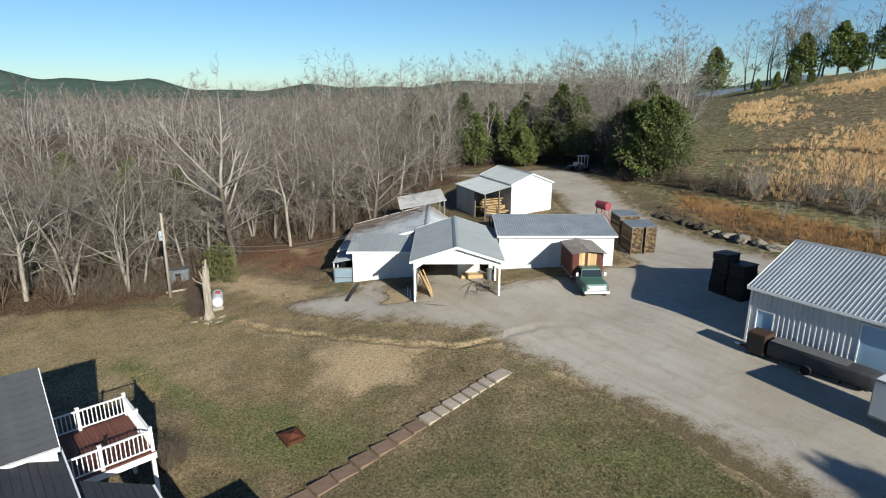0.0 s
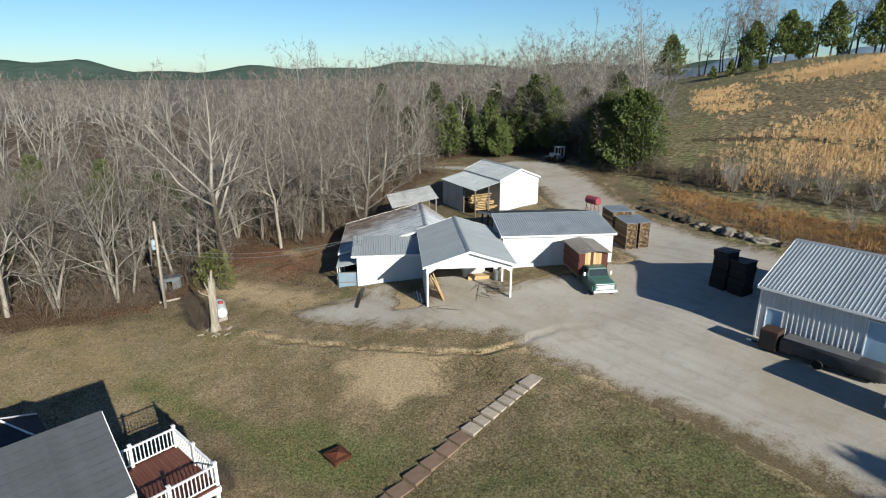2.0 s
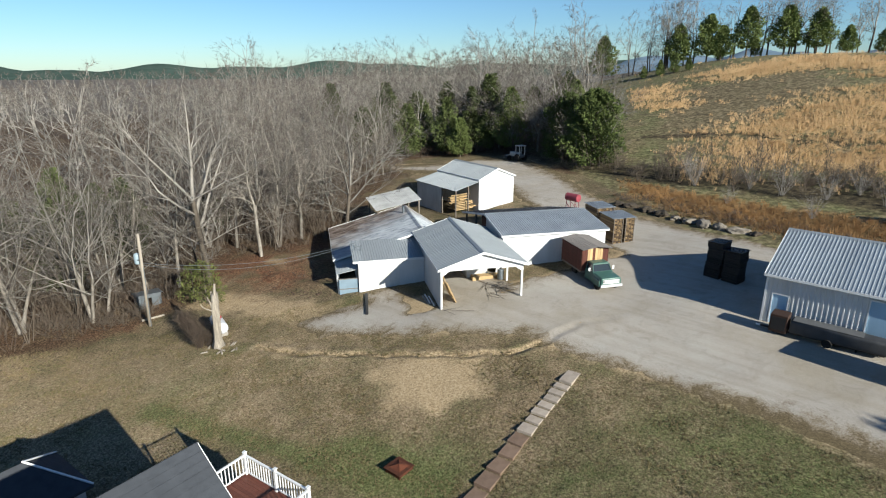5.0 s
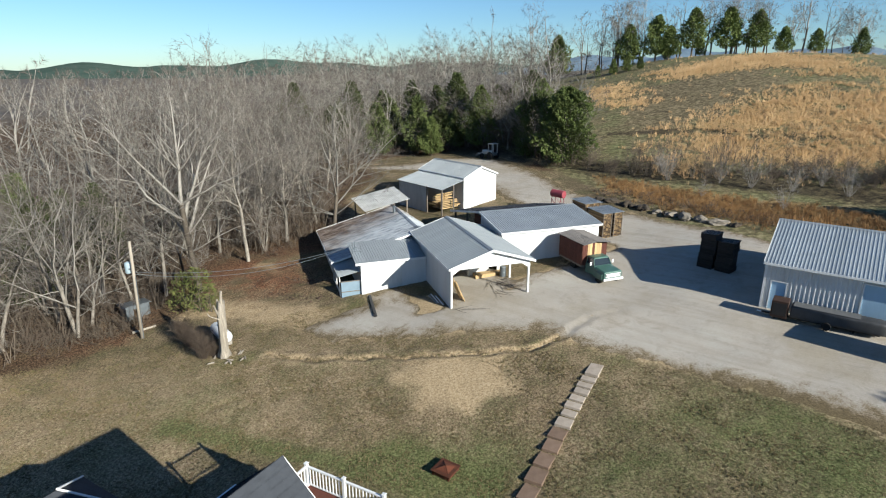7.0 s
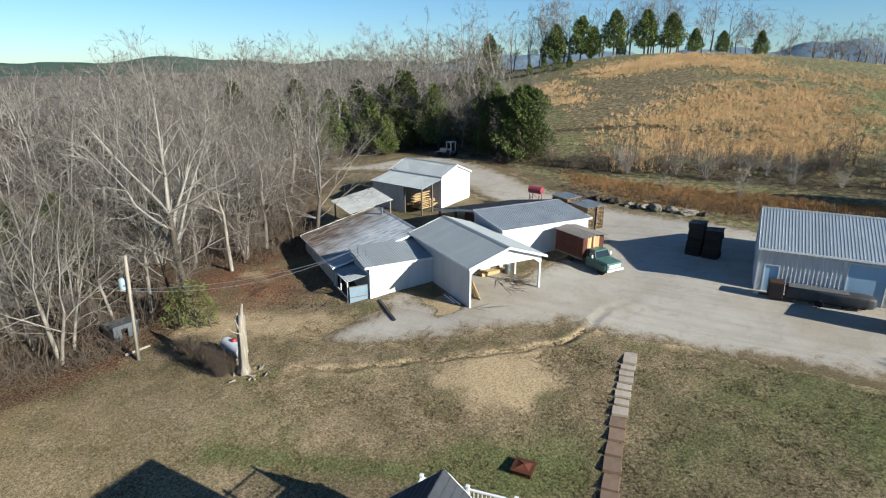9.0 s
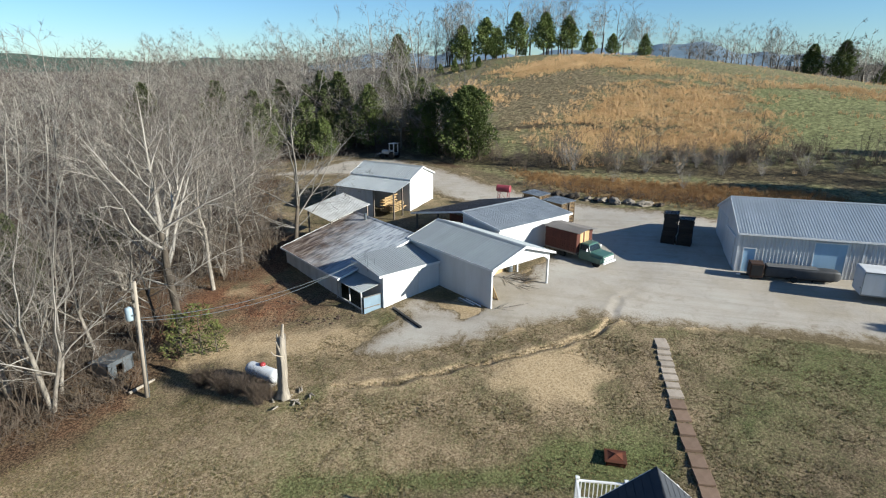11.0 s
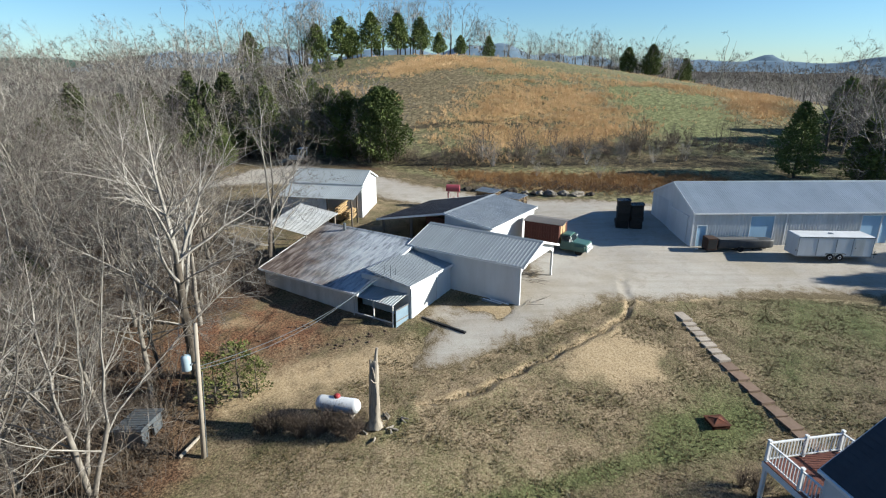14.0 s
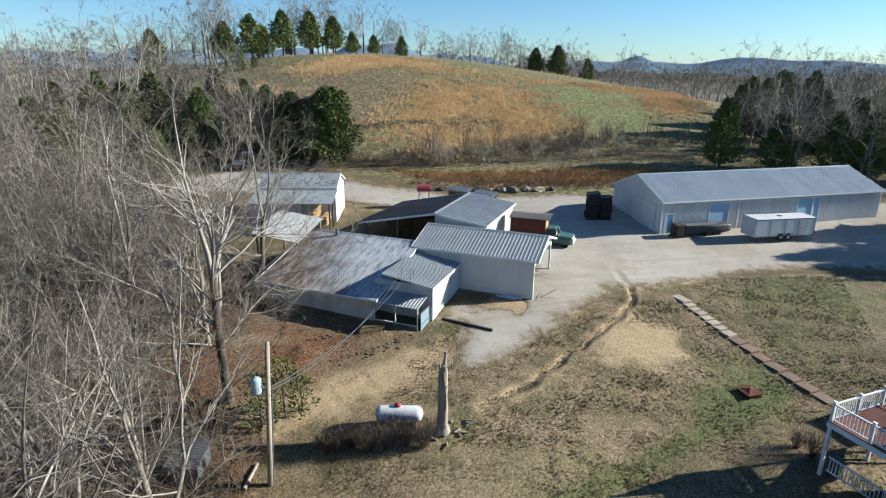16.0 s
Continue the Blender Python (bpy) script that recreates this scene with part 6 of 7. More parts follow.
def bare_tree(seed, h, r, leaders, subs, side, twigs, fork=0.4, wide=1.0, thin=0.0085, trunks=1, low=3):
    """A leafless hardwood: a trunk that forks into rising leaders, each with branches, side shoots and twigs."""
    rng = np.random.RandomState(seed)
    wood, branch, fine = [], [], []

    def bough(p, d, length, r0):
        lj = stem(rng, p, d, length, r0, thin * 1.4, 7, 0.1, 0.03, branch)
        for m in range(subs):
            k = rng.randint(1, 7)
            a = lj[k]
            sl = length * rng.uniform(0.28, 0.5) * (1.15 - 0.09 * k)
            sj = stem(rng, a[0], turned(rng, a[1], radians(rng.uniform(28, 58))), sl, max(thin * 1.3, a[2] * 0.62), thin, 4, 0.11, 0.04, branch)
            for q in range(side):
                b = sj[rng.randint(0, 4)]
                tj = stem(rng, b[0], turned(rng, b[1], radians(rng.uniform(25, 60))), sl * rng.uniform(0.3, 0.6), max(thin, b[2] * 0.7), thin * 0.8, 2, 0.12, 0.04, branch)
                for w in range(twigs):
                    c = tj[rng.randint(0, 2)]
                    dd = turned(rng, c[1], radians(rng.uniform(20, 65))) * rng.uniform(0.5, 1.4)
                    fine.append((*c[0], *(c[0] + dd), thin * 0.7, thin * 0.3))

    for k in range(trunks):
        lean = rng.normal(0, 0.06 if trunks == 1 else 0.2, 2)
        d = np.array((lean[0], lean[1], 1.0))
        d /= np.linalg.norm(d)
        hh, rr = h * (1 - 0.1 * k), r * (1 - 0.15 * k)
        foot = np.array((0.0, 0.0, -0.5)) + np.append(rng.normal(0, 0.3 * (trunks > 1), 2), 0)
        tj = stem(rng, foot, d, hh * fork + 0.5, rr, rr * 0.7, 6, 0.035, 0.0, wood)
        top = tj[-1]
        for i in range(leaders):
            f = i / max(1, leaders - 1)
            start = tj[-1 - (i % 3)]
            bough(start[0], turned(rng, d, radians(12 + 36 * f * wide)), hh * (1 - fork) * rng.uniform(0.8, 1.05) * (1.0 - 0.15 * f), rr * (0.6 - 0.22 * f))
        for i in range(low):
            start = tj[rng.randint(2, 6)]
            bough(start[0], turned(rng, d, radians(rng.uniform(50, 80))), hh * rng.uniform(0.16, 0.34) * wide, rr * 0.26)
    return wood, branch, fine


def tree_meshes(name, seed, bark, **kw):
    wood, rest, fine = bare_tree(seed, **kw)
    v, f = prisms(wood, 7)
    a = np_mesh(name + "_trunk", v, f, bark)
    a.shade_smooth()
    v, f, t = crown(rest, fine, seed != 191)
    return a, np_mesh(name + "_crown", v, f, TWIG if seed % 3 else BARK, t, TWIG_BROWN)


def place_tree(kind, meshes, x, y, scale, turn, label, group, lean=0.0):
    ob = thing(kind, pose(x, y, lz(x, y), lean, 0, turn), label, "tree", group)
    ob.scale = (scale, scale, scale)
    for nm, me in zip(("trunk", "crown"), meshes):
        c = new(nm, me)
        c.parent = ob
    return ob


def evergreen(seed, h, w, n, shape, size=0.3, base=0.04):
    """Crown of a cedar or pine: n sprays of foliage, each a small bent tuft of three blades, denser towards the outside."""
    rng = np.random.RandomState(seed)
    z = rng.rand(n) ** (0.8 if shape == "cone" else 0.9)
    if shape == "cone":
        rad = w * (1 - z) ** 0.75 + 0.1
    elif shape == "oval":
        rad = w * np.sin(np.pi * np.clip(z, 0.01, 0.985) ** 0.48) ** 0.75 + 0.08
    else:
        rad = w * np.sqrt(np.clip(1 - (1.5 * z - 0.5) ** 2, 0.03, 1))
    a = rng.rand(n) * 6.283
    lobes = 0.76 + 0.24 * np.sin(a * 3 + seed + 9 * z) + 0.2 * np.sin(a * 5 + 23 * z) + 0.12 * np.sin(a * 9 + 47 * z)
    rr = rad * lobes * (0.35 + 0.65 * np.sqrt(rng.rand(n)))
    base = max(base, 0.04 if shape != "oval" else 0.07)
    c = np.stack([rr * np.cos(a), rr * np.sin(a), h * (base + (1 - base) * z)], -1)
    out = np.stack([np.cos(a), np.sin(a), 0.35 + 0.5 * rng.rand(n)], -1)
    out /= np.linalg.norm(out, axis=1, keepdims=True)
    vs, ts = [], []
    for k in range(3):
        d = out + rng.normal(0, 0.55, (n, 3))
        d /= np.linalg.norm(d, axis=1, keepdims=True)
        s = np.cross(d, rng.normal(0, 1, (n, 3)))
        s /= np.linalg.norm(s, axis=1, keepdims=True)
        L = size * rng.uniform(0.7, 1.5, (n, 1))
        p = c + rng.normal(0, size * 0.4, (n, 3))
        vs += [p - s * L * 0.3, p + s * L * 0.3, p + d * L]
        i = np.arange(n) + 3 * n * k
        ts.append(np.stack([i, i + n, i + 2 * n], -1))
    return np.concatenate(vs), np.concatenate(ts)


def evergreen_meshes(name, seed, h, w, n, shape, leaf, size=0.3, base=0.04):
    v, t = evergreen(seed, h, w, n, shape, size, base)
    crown = np_mesh(name + "_crown", v, np.zeros((0, 4), int), leaf, t)
    rng = np.random.RandomState(seed)
    rows = []
    j = stem(rng, np.array((0, 0, -0.4)), np.array((0, 0, 1.0)), h * 0.95, 0.03 * h * 0.6 + 0.05, 0.02, 6, 0.03, 0, rows)
    for i in range(14):
        b = j[rng.randint(0, 6)]
        stem(rng, b[0], turned(rng, b[1], 1.3), w * 0.6, 0.04, 0.012, 2, 0.1, 0.02, rows)
    vv, ff = prisms(rows, 5)
    return np_mesh(name + "_trunk", vv, ff, BARK_DARK), crown


NEAR = [tree_meshes("hardwood", 100 + i, BARK if i % 3 else BARK_DARK, h=hh, r=0.24, leaders=5, subs=7, side=4, twigs=17, fork=fk, wide=1.6, low=3)
        for i, (hh, fk) in enumerate(((17.5, 0.34), (16, 0.28), (18.5, 0.4), (15, 0.24), (17, 0.32), (16.5, 0.42)))]
MULTI = [tree_meshes("clump", 140 + i, BARK, h=16 - i, r=0.19, leaders=3, subs=5, side=3, twigs=15, fork=0.33, wide=1.35, trunks=3, low=1) for i in range(2)]
MID = [tree_meshes("hardwood_far", 160 + i, BARK_DARK if i % 2 else BARK, h=17, r=0.24, leaders=4, subs=5, side=3, twigs=14, fork=0.28 + 0.04 * i, wide=1.5, thin=0.018, low=2) for i in range(5)]
TOPS = [tree_meshes("hilltop_tree", 181 + i, BARK_DARK, h=18.0, r=0.24, leaders=4, subs=6, side=3, twigs=11, fork=0.36, wide=0.9, thin=0.024, low=1) for i in range(2)]
HERO = tree_meshes("great_hardwood", 191, BARK_DARK, h=21.5, r=0.34, leaders=7, subs=9, side=5, twigs=8, fork=0.42, wide=1.5, thin=0.011, low=6)
CEDARS = [evergreen_meshes("cedar", 200 + i, 8 + i, 2.6 + 0.3 * i, 3400, "oval", CEDAR, 0.27) for i in range(3)]
DEEP_CEDAR = worn("deep_cedar_green", rgb("4b562a"), rgb("273018"), 0.9, 0.8, 0.85, bump=0.0, vary=0.2)
FAR_CEDARS = [evergreen_meshes("far_cedar", 230 + i, 8 + i, 2.6 + 0.3 * i, 1300, "oval", CEDAR, 0.44) for i in range(3)]
HILL_CEDARS = [evergreen_meshes("hill_cedar", 240 + i, 8.4 + 0.8 * i, 3.0 + 0.25 * i, 1700, "oval", CEDAR, 0.4, 0.13 + 0.03 * i) for i in range(3)]
ROUNDED = [evergreen_meshes("round_cedar", 210 + i, 8.0 + i, 3.3, 5200, "round", DEEP_CEDAR, 0.25) for i in range(2)]
PINES = [evergreen_meshes("young_pine", 220 + i, 7 + 1.5 * i, 3.0, 1900, "oval", PINE, 0.32) for i in range(3)]

rng = np.random.RandomState(7)


def inside(poly, x, y):
    return float(poly_dist(np.array([x]), np.array([y]), poly)[0])


HARD = "leafless grey-barked hardwood tree standing in brown leaf litter"
EVER = "dense dark green cedar standing among bare trees"
PINEL = "young yellow-green pine among bare trees"
# the front rows of the wood, one by one
spots = []
def free(x, y, gap):
    for a, b in spots:
        if (a - x) ** 2 + (b - y) ** 2 < gap * gap:
            return False
    spots.append((x, y))
    return True


place_tree("bare_tree", HERO, -21.6, 56.6, 0.93, 20, "great leafless tree with wide pale limbs at the clearing", "edge of the wood")
place_tree("bare_tree", NEAR[0], -8.2, 64.6, 1.0, 200, HARD, "edge of the wood")
place_tree("bare_tree", MULTI[0], -31.0, 52.6, 0.95, 70, HARD, "edge of the wood")
place_tree("bare_tree", MULTI[1], -36.0, 51.5, 1.0, 160, HARD, "edge of the wood")
spots += [(-21.6, 56.6), (-8.2, 64.6), (-31, 52.6), (-36, 51.5)]
for k, (x, y, s) in enumerate(((-22.9, 58.6, 0.55), (-24.6, 57.2, 0.72), (-27.4, 57.4, 0.6), (-29.9, 58.2, 0.78), (-32.8, 55.6, 0.95), (-30.1, 54.2, 0.62), (-31.8, 59.4, 0.7), (-26.4, 60.2, 0.5), (-33.4, 61.5, 0.8), (-29.2, 62.6, 0.66), (-20.2, 66.2, 0.75), (-23.6, 67.8, 0.8), (-27.6, 69.5, 0.8), (-31.0, 66.3, 0.7), (-34.2, 57.8, 0.75))):
    place_tree("bare_tree", (NEAR + MULTI)[(k * 5) % 8], x, y, s, k * 77, HARD, "edge of the wood")
    spots.append((x, y))
n_near = n_mid = 0
deep, tall = [], []
for i in range(9000):
    x, y = rng.uniform(-75, 60), rng.uniform(42, 150)
    d = inside(WOODS, x, y)
    if d < 0.8 or (-35 < x < -19 and y < 69) or math.hypot(x + 33, y - 69) < 4:
        continue
    near = d < 14 and y < 112 and x < 32
    if near and n_near < 114 and free(x, y, 2.5):
        n_near += 1
        k = rng.randint(0, 10)
        meshes = MULTI[k % 2] if k < 3 else NEAR[rng.randint(0, 6)]
        big = 0.62 + 0.42 * rng.rand() if x < 0 else 0.55 + 0.35 * rng.rand()
        place_tree("bare_tree", meshes, x, y, big, rng.rand() * 360, HARD, "edge of the wood")
    elif not near and n_mid < 100 and d < 40 and free(x, y, 3.6):
        n_mid += 1
        deep.append((x, y))
# tall trees behind the lane and up to the hilltop
for i in range(60):
    x, y = rng.uniform(-30, 74), rng.uniform(104, 178)
    if inside(WOODS, x, y) > 0.5 and free(x, y, 3.0):
        tall.append((x, y))
# evergreens in and before the wood
for x, y, s, k in ((-36, 60, 0.8, 0), (-44, 58, 0.7, 1), (-31, 66, 0.9, 2), (-24, 74, 0.8, 0), (-50, 66, 0.9, 1), (6, 106, 1.1, 1), (13, 104, 1.0, 2), (18, 106, 1.1, 0), (10, 112, 1.1, 1), (22, 108, 1.3, 2),
                   (-58, 56, 0.8, 2), (-40, 72, 0.9, 0), (25, 118, 1.3, 1), (36, 120, 1.2, 0), (30, 130, 1.2, 2), (44, 126, 1.1, 1), (40, 112, 1.1, 2)):
    place_tree("young_pine", PINES[k], x, y, s, rng.rand() * 360, PINEL, "pines in the wood")
for x, y, s, k in ((-38.7, 70, 1.0, 2), (-35.4, 71.5, 0.9, 1), (-42.4, 68.5, 1.0, 0), (-46.3, 70, 1.1, 2), (-33, 74, 0.9, 0)):
    place_tree("young_pine", PINES[k], x, y, s, x * 31, PINEL, "pines in the wood")
for i in range(12):
    x, y = -14 + 44 * rng.rand(), 100 + 32 * rng.rand()
    if inside(WOODS, x, y) > 1:
        place_tree("young_pine", PINES[i % 3], x, y, 0.95 + 0.4 * rng.rand(), rng.rand() * 360, PINEL, "pines in the wood")
for x, y, s, k in ((30.6, 82.0, 1.4, 0), (29.2, 88, 1.15, 1), (34.2, 87.5, 1.1, 0), (31, 94, 1.1, 1)):
    place_tree("cedar", ROUNDED[k], x, y, s, rng.rand() * 360, "broad dark green cedar at the foot of the pasture", "cedar clump")
for x, y, s, k in ((24, 101, 1.1, 2), (35, 97, 1.1, 1), (38, 104, 1.0, 2), (20.5, 104, 0.9, 0), (14.5, 100.5, 0.75, 1)):
    place_tree("cedar", CEDARS[k], x, y, s, rng.rand() * 360, EVER, "cedars by the lane")
# the row on the hilltop
for x, y, s, k, kind in ((96, 159, 1.15, 0, "r"), (103, 155, 1.25, 1, "c"), (112, 150, 1.2, 2, "c"), (121, 146, 1.25, 1, "c"), (127, 141, 1.15, 0, "r"), (134, 138, 0.8, 0, "c"), (76, 166, 1.2, 2, "c"), (142, 134, 0.7, 1, "c"),
                         (176, 84, 1.0, 0, "r"), (178, 76, 1.1, 1, "r"), (106, 153, 1.0, 0, "c")):
    place_tree("cedar", HILL_CEDARS[(k + (kind == "r")) % 3], x, y, s * 1.1, rng.rand() * 360, "dark green cedar on the grassy hilltop", "cedars on the hilltop")
for i in range(34):
    t = rng.rand()
    x, y = 84 + 66 * t + rng.normal(0, 2), 168 - 38 * t + rng.normal(0, 3) + 5
    place_tree("bare_tree", TOPS[i % 2], x, y, 0.75 + 0.4 * rng.rand(), rng.rand() * 360, "tall leafless tree on the grassy hilltop", "bare trees on the hilltop")
for i, (x, y) in enumerate(((80, 150), (83, 147), (86, 145), (89, 143), (108, 156), (116, 151))):
    place_tree("cedar", FAR_CEDARS[i % 3], x, y, 0.4 + 0.05 * (i % 3), i * 60, "low dark green cedar on the grassy hilltop", "cedars on the hilltop")
for x, y, s, k in ((186, 66, 1.1, 1), (152, 128, 0.8, 2)):
    place_tree("cedar", FAR_CEDARS[k], x, y, s, x * 7, "dark green cedar behind the crest of the pasture", "cedars on the hilltop")
for i in range(46):
    t = rng.rand()
    x, y = 146 + 44 * t + rng.normal(0, 4), 136 - 66 * t + rng.normal(0, 4)
    place_tree("bare_tree", TOPS[i % 2], x, y, 0.4 + 0.4 * rng.rand(), rng.rand() * 360, "tall leafless tree behind the crest of the pasture", "bare trees on the hilltop")
# dark wood beyond the barn
for i in range(110):
    x, y = 57 + rng.rand() ** 1.5 * 60, -34 + rng.rand() * 56
    if i % 4 == 0:
        place_tree("cedar", FAR_CEDARS[i % 3], x, y, 0.8 + 0.5 * rng.rand(), rng.rand() * 360, EVER, "wood beyond the barn")
    else:
        place_tree("bare_tree", MID[i % 5], x, y, 0.62 + 0.4 * rng.rand(), rng.rand() * 360, HARD, "wood beyond the barn")
place_tree("cedar", CEDARS[2], 54.7, 25.6, 1.05, 40, "dark green cedar at the edge of the pasture", "wood beyond the barn")
# unseen trees south-east of the yard, placed to throw shadows over the gravel
for i, (x, y, s) in enumerate(((26.0, -5.0, 1.15), (29, -6, 1.2), (33, -8, 1.3), (36.5, -3, 1.2), (31, -12, 1.4), (39, -9, 1.3), (26, -9, 1.1))):
    place_tree("cedar", FAR_CEDARS[i % 3], x, y, s, i * 70, EVER, "trees by the lane")
for x, y, s in ((37, -8, 0.7), (42, -4, 0.6), (33, -14, 0.75), (27, -5, 0.6), (24, -12, 0.7)):
    place_tree("bare_tree", NEAR[int(x) % 6], x, y, s, x * 40, HARD, "trees by the lane")

# the wood beyond, uncountable
FARS = []
for i in range(4):
    wood, rest, fine = bare_tree(300 + i, 16.5, 0.24, 4, 3, 2, 24, 0.3, 1.35, 0.028, 1, 0)
    FARS.append(crown(wood + rest, fine, True))


def far_wood(name, label, spots_xy, smin, smax, material, kinds=None):
    vs, fs, ts, n = [], [], [], 0
    for x, y in spots_xy:
        v, f, tri = (kinds or FARS)[rng.randint(0, len(kinds or FARS))]
        a, s = rng.rand() * 6.283, rng.uniform(smin, smax)
        w = np.empty_like(v)
        w[:, 0] = (v[:, 0] * math.cos(a) - v[:, 1] * math.sin(a)) * s + x
        w[:, 1] = (v[:, 0] * math.sin(a) + v[:, 1] * math.cos(a)) * s + y
        w[:, 2] = v[:, 2] * s + lz(x, y)
        vs.append(w)
        fs.append(f + n)
        ts.append(tri + n)
        n += len(v)
    me = np_mesh(name, np.concatenate(vs), np.concatenate(fs), material, np.concatenate(ts), TWIG_BROWN)
    return tagged(new(name, me), label, "wood", kind="stuff")


MIDS = []
for i in range(3):
    wood, rest, fine = bare_tree(320 + i, 17, 0.24, 4, 5, 3, 13, 0.3 + 0.04 * i, 1.4, 0.018, 1, 2)
    MIDS.append(crown(wood + rest, fine, True))
far_wood("deep_wood", "grey leafless hardwoods standing behind the front rows of the wood", deep, 0.75, 1.15, TWIG, MIDS)
far_wood("deep_wood", "tall grey leafless hardwoods behind the lane", tall, 1.1, 1.45, TWIG, MIDS)
pts = []
while len(pts) < 310:
    x, y = rng.uniform(-200, 110), rng.uniform(30, 300)
    d = inside(WOODS, x, y)
    if d > 12 and math.hypot(x + 10, y - 50) > 40 and free(x, y, 4.2):
        pts.append((x, y))
far_wood("distant_wood", "dense grey-brown leafless woodland receding to the ridges", pts, 0.95, 1.22, TWIG)
pts = []
for i in range(330):
    x, y = rng.uniform(120, 330), rng.uniform(-70, 150)
    if inside(FIELD, x, y) < -2 or (x - 125) * 0.7 + (y - 140) * -0.2 > 45:
        pts.append((x, y))
far_wood("distant_wood", "grey leafless woodland behind the pasture", pts, 0.75, 1.1, TWIG)
pts = []
wood, rest, fine = bare_tree(330, 16, 0.3, 4, 3, 2, 18, 0.3, 1.4, 0.045, 1, 0)
SPARSE = [crown(wood + rest, fine, True)]
for i in range(270):
    a, r = rng.uniform(0, 1), rng.uniform(230, 800)
    th = radians(-62 + 190 * a)
    pts.append((20 + r * math.sin(th), 40 + r * math.cos(th)))
far_wood("distant_wood", "hazy leafless woodland far off", pts, 0.9, 1.25, TWIG, SPARSE)


# ---- brush, sedge and weeds ----
def brush_mesh(seed, n, h, w, r, material, droop=0.0):
    """A leafless bush: n stems from one root, each with a few shoots."""
    rs = np.random.RandomState(seed)
    rows, shoots = [], []
    for i in range(n):
        a = rs.rand() * 6.283
        d = np.array((math.cos(a) * w * rs.rand(), math.sin(a) * w * rs.rand(), 1.0))
        d /= np.linalg.norm(d)
        p0 = np.array((rs.normal(0, 0.15 * w), rs.normal(0, 0.15 * w), -0.1))
        j = stem(rs, p0, d, h * rs.uniform(0.6, 1.1), r, r * 0.5, 4, 0.12, -droop, rows)
        for k in range(6):
            b = j[rs.randint(1, 4)]
            e = b[0] + turned(rs, b[1], radians(rs.uniform(20, 60))) * h * rs.uniform(0.15, 0.4)
            shoots.append((*b[0], *e, r * 0.7, r * 0.2))
    v, f, t = crown(rows, shoots, True)
    return np_mesh("bush", v, f, material, t)


GREY_BRUSH = worn("grey_brush", rgb("61574c"), rgb("38312a"), 0.5, 0.8, 0.9, bump=0.0, vary=0.15)
TAWNY = worn("tawny_brush", rgb("5d5146"), rgb("362d27"), 0.5, 0.8, 0.9, bump=0.0, vary=0.15)
BUSHES = [brush_mesh(400 + i, 36, 2.0, 0.9, 0.012, GREY_BRUSH) for i in range(2)]
TAWNY_BUSHES = [brush_mesh(410 + i, 90, 1.9, 0.75, 0.011, TAWNY) for i in range(2)]
SAPLING = [brush_mesh(420 + i, 9, 3.2, 0.8, 0.022, GREY_BRUSH) for i in range(3)]


def bush(me, x, y, s, label, group, category="bush"):
    ob = new("bush", me)
    ob.matrix_world = pose(x, y, lz(x, y), 0, 0, (x * 71 + y * 37) % 360) @ Matrix.Diagonal((s, s, s, 1))
    return tagged(ob, label, category, group)


for i in range(13):
    f = i / 12
    bush(TAWNY_BUSHES[i % 2], -20.0 - 2.7 * f ** 0.8 + 0.25 * math.sin(i * 5), 43.7 + 5.6 * f + 0.25 * math.cos(i * 3), 0.75 + 0.2 * math.sin(i * 2), "tawny leafless bush in a hedge by the gas tank", "hedge by the gas tank")
YOUNG_PINE = worn("young_pine_green", rgb("5f6434"), rgb("373c1f"), 0.9, 0.8, 0.85, bump=0.0, vary=0.2)
PB = evergreen_meshes("pine_bush", 440, 4.6, 1.9, 340, "round", YOUNG_PINE, 0.19)
for x, y, s in ((-21.4, 52.6, 0.85), (-22.6, 53.4, 0.75), (-20.5, 52.0, 0.55)):
    place_tree("pine_bush", PB, x, y, s, x * 50, "bushy yellow-green young pine by the clearing", "pine bushes")
# a dead brown shrub by the deck post
bush(TAWNY_BUSHES[0], -13.6, 23.9, 0.85, "dead brown shrub beside the deck post", "shrubs by the deck")
bush(TAWNY_BUSHES[1], -13.1, 24.6, 0.6, "dead brown shrub beside the deck post", "shrubs by the deck")
# pale scrub trees along the ditch
PALE = worn("pale_scrub_twigs", rgb("8d8882"), rgb("57534d"), 0.5, 0.8, 0.9, bump=0.0, vary=0.15)
SCRUB = [brush_mesh(430 + i, 30, 4.0, 0.75, 0.013, PALE) for i in range(2)]
for i, (x, y, s) in enumerate(((36.4, 64.9, 1.1), (41.9, 56.5, 1.0), (38.8, 49.0, 0.75), (37.4, 67.4, 0.8), (44.5, 53.0, 0.9), (47.6, 48.4, 0.95), (50.8, 44.4, 0.8), (40.6, 60.2, 0.8), (54.5, 40.5, 0.9), (35.0, 57.0, 0.6), (48.5, 52.5, 0.7), (58.5, 37.5, 0.85))):
    bush(SCRUB[i % 2], x, y, s, "pale grey leafless scrub tree along the ditch", "scrub trees by the ditch", "sapling")
# scrub at the foot of the pasture
for i in range(105):
    f = rng.rand()
    x, y = 34 + 34 * f + rng.normal(0, 2.6), 72 - 40 * f + rng.normal(0, 2.6) + 3
    if i % 3 == 0:
        bush(SAPLING[i % 3], x, y, 0.9 + 0.9 * rng.rand(), "grey leafless sapling at the foot of the pasture", "scrub by the pasture", "sapling")
    else:
        bush(BUSHES[i % 2], x, y, 0.6 + 0.7 * rng.rand(), "grey leafless bush at the foot of the pasture", "scrub by the pasture")


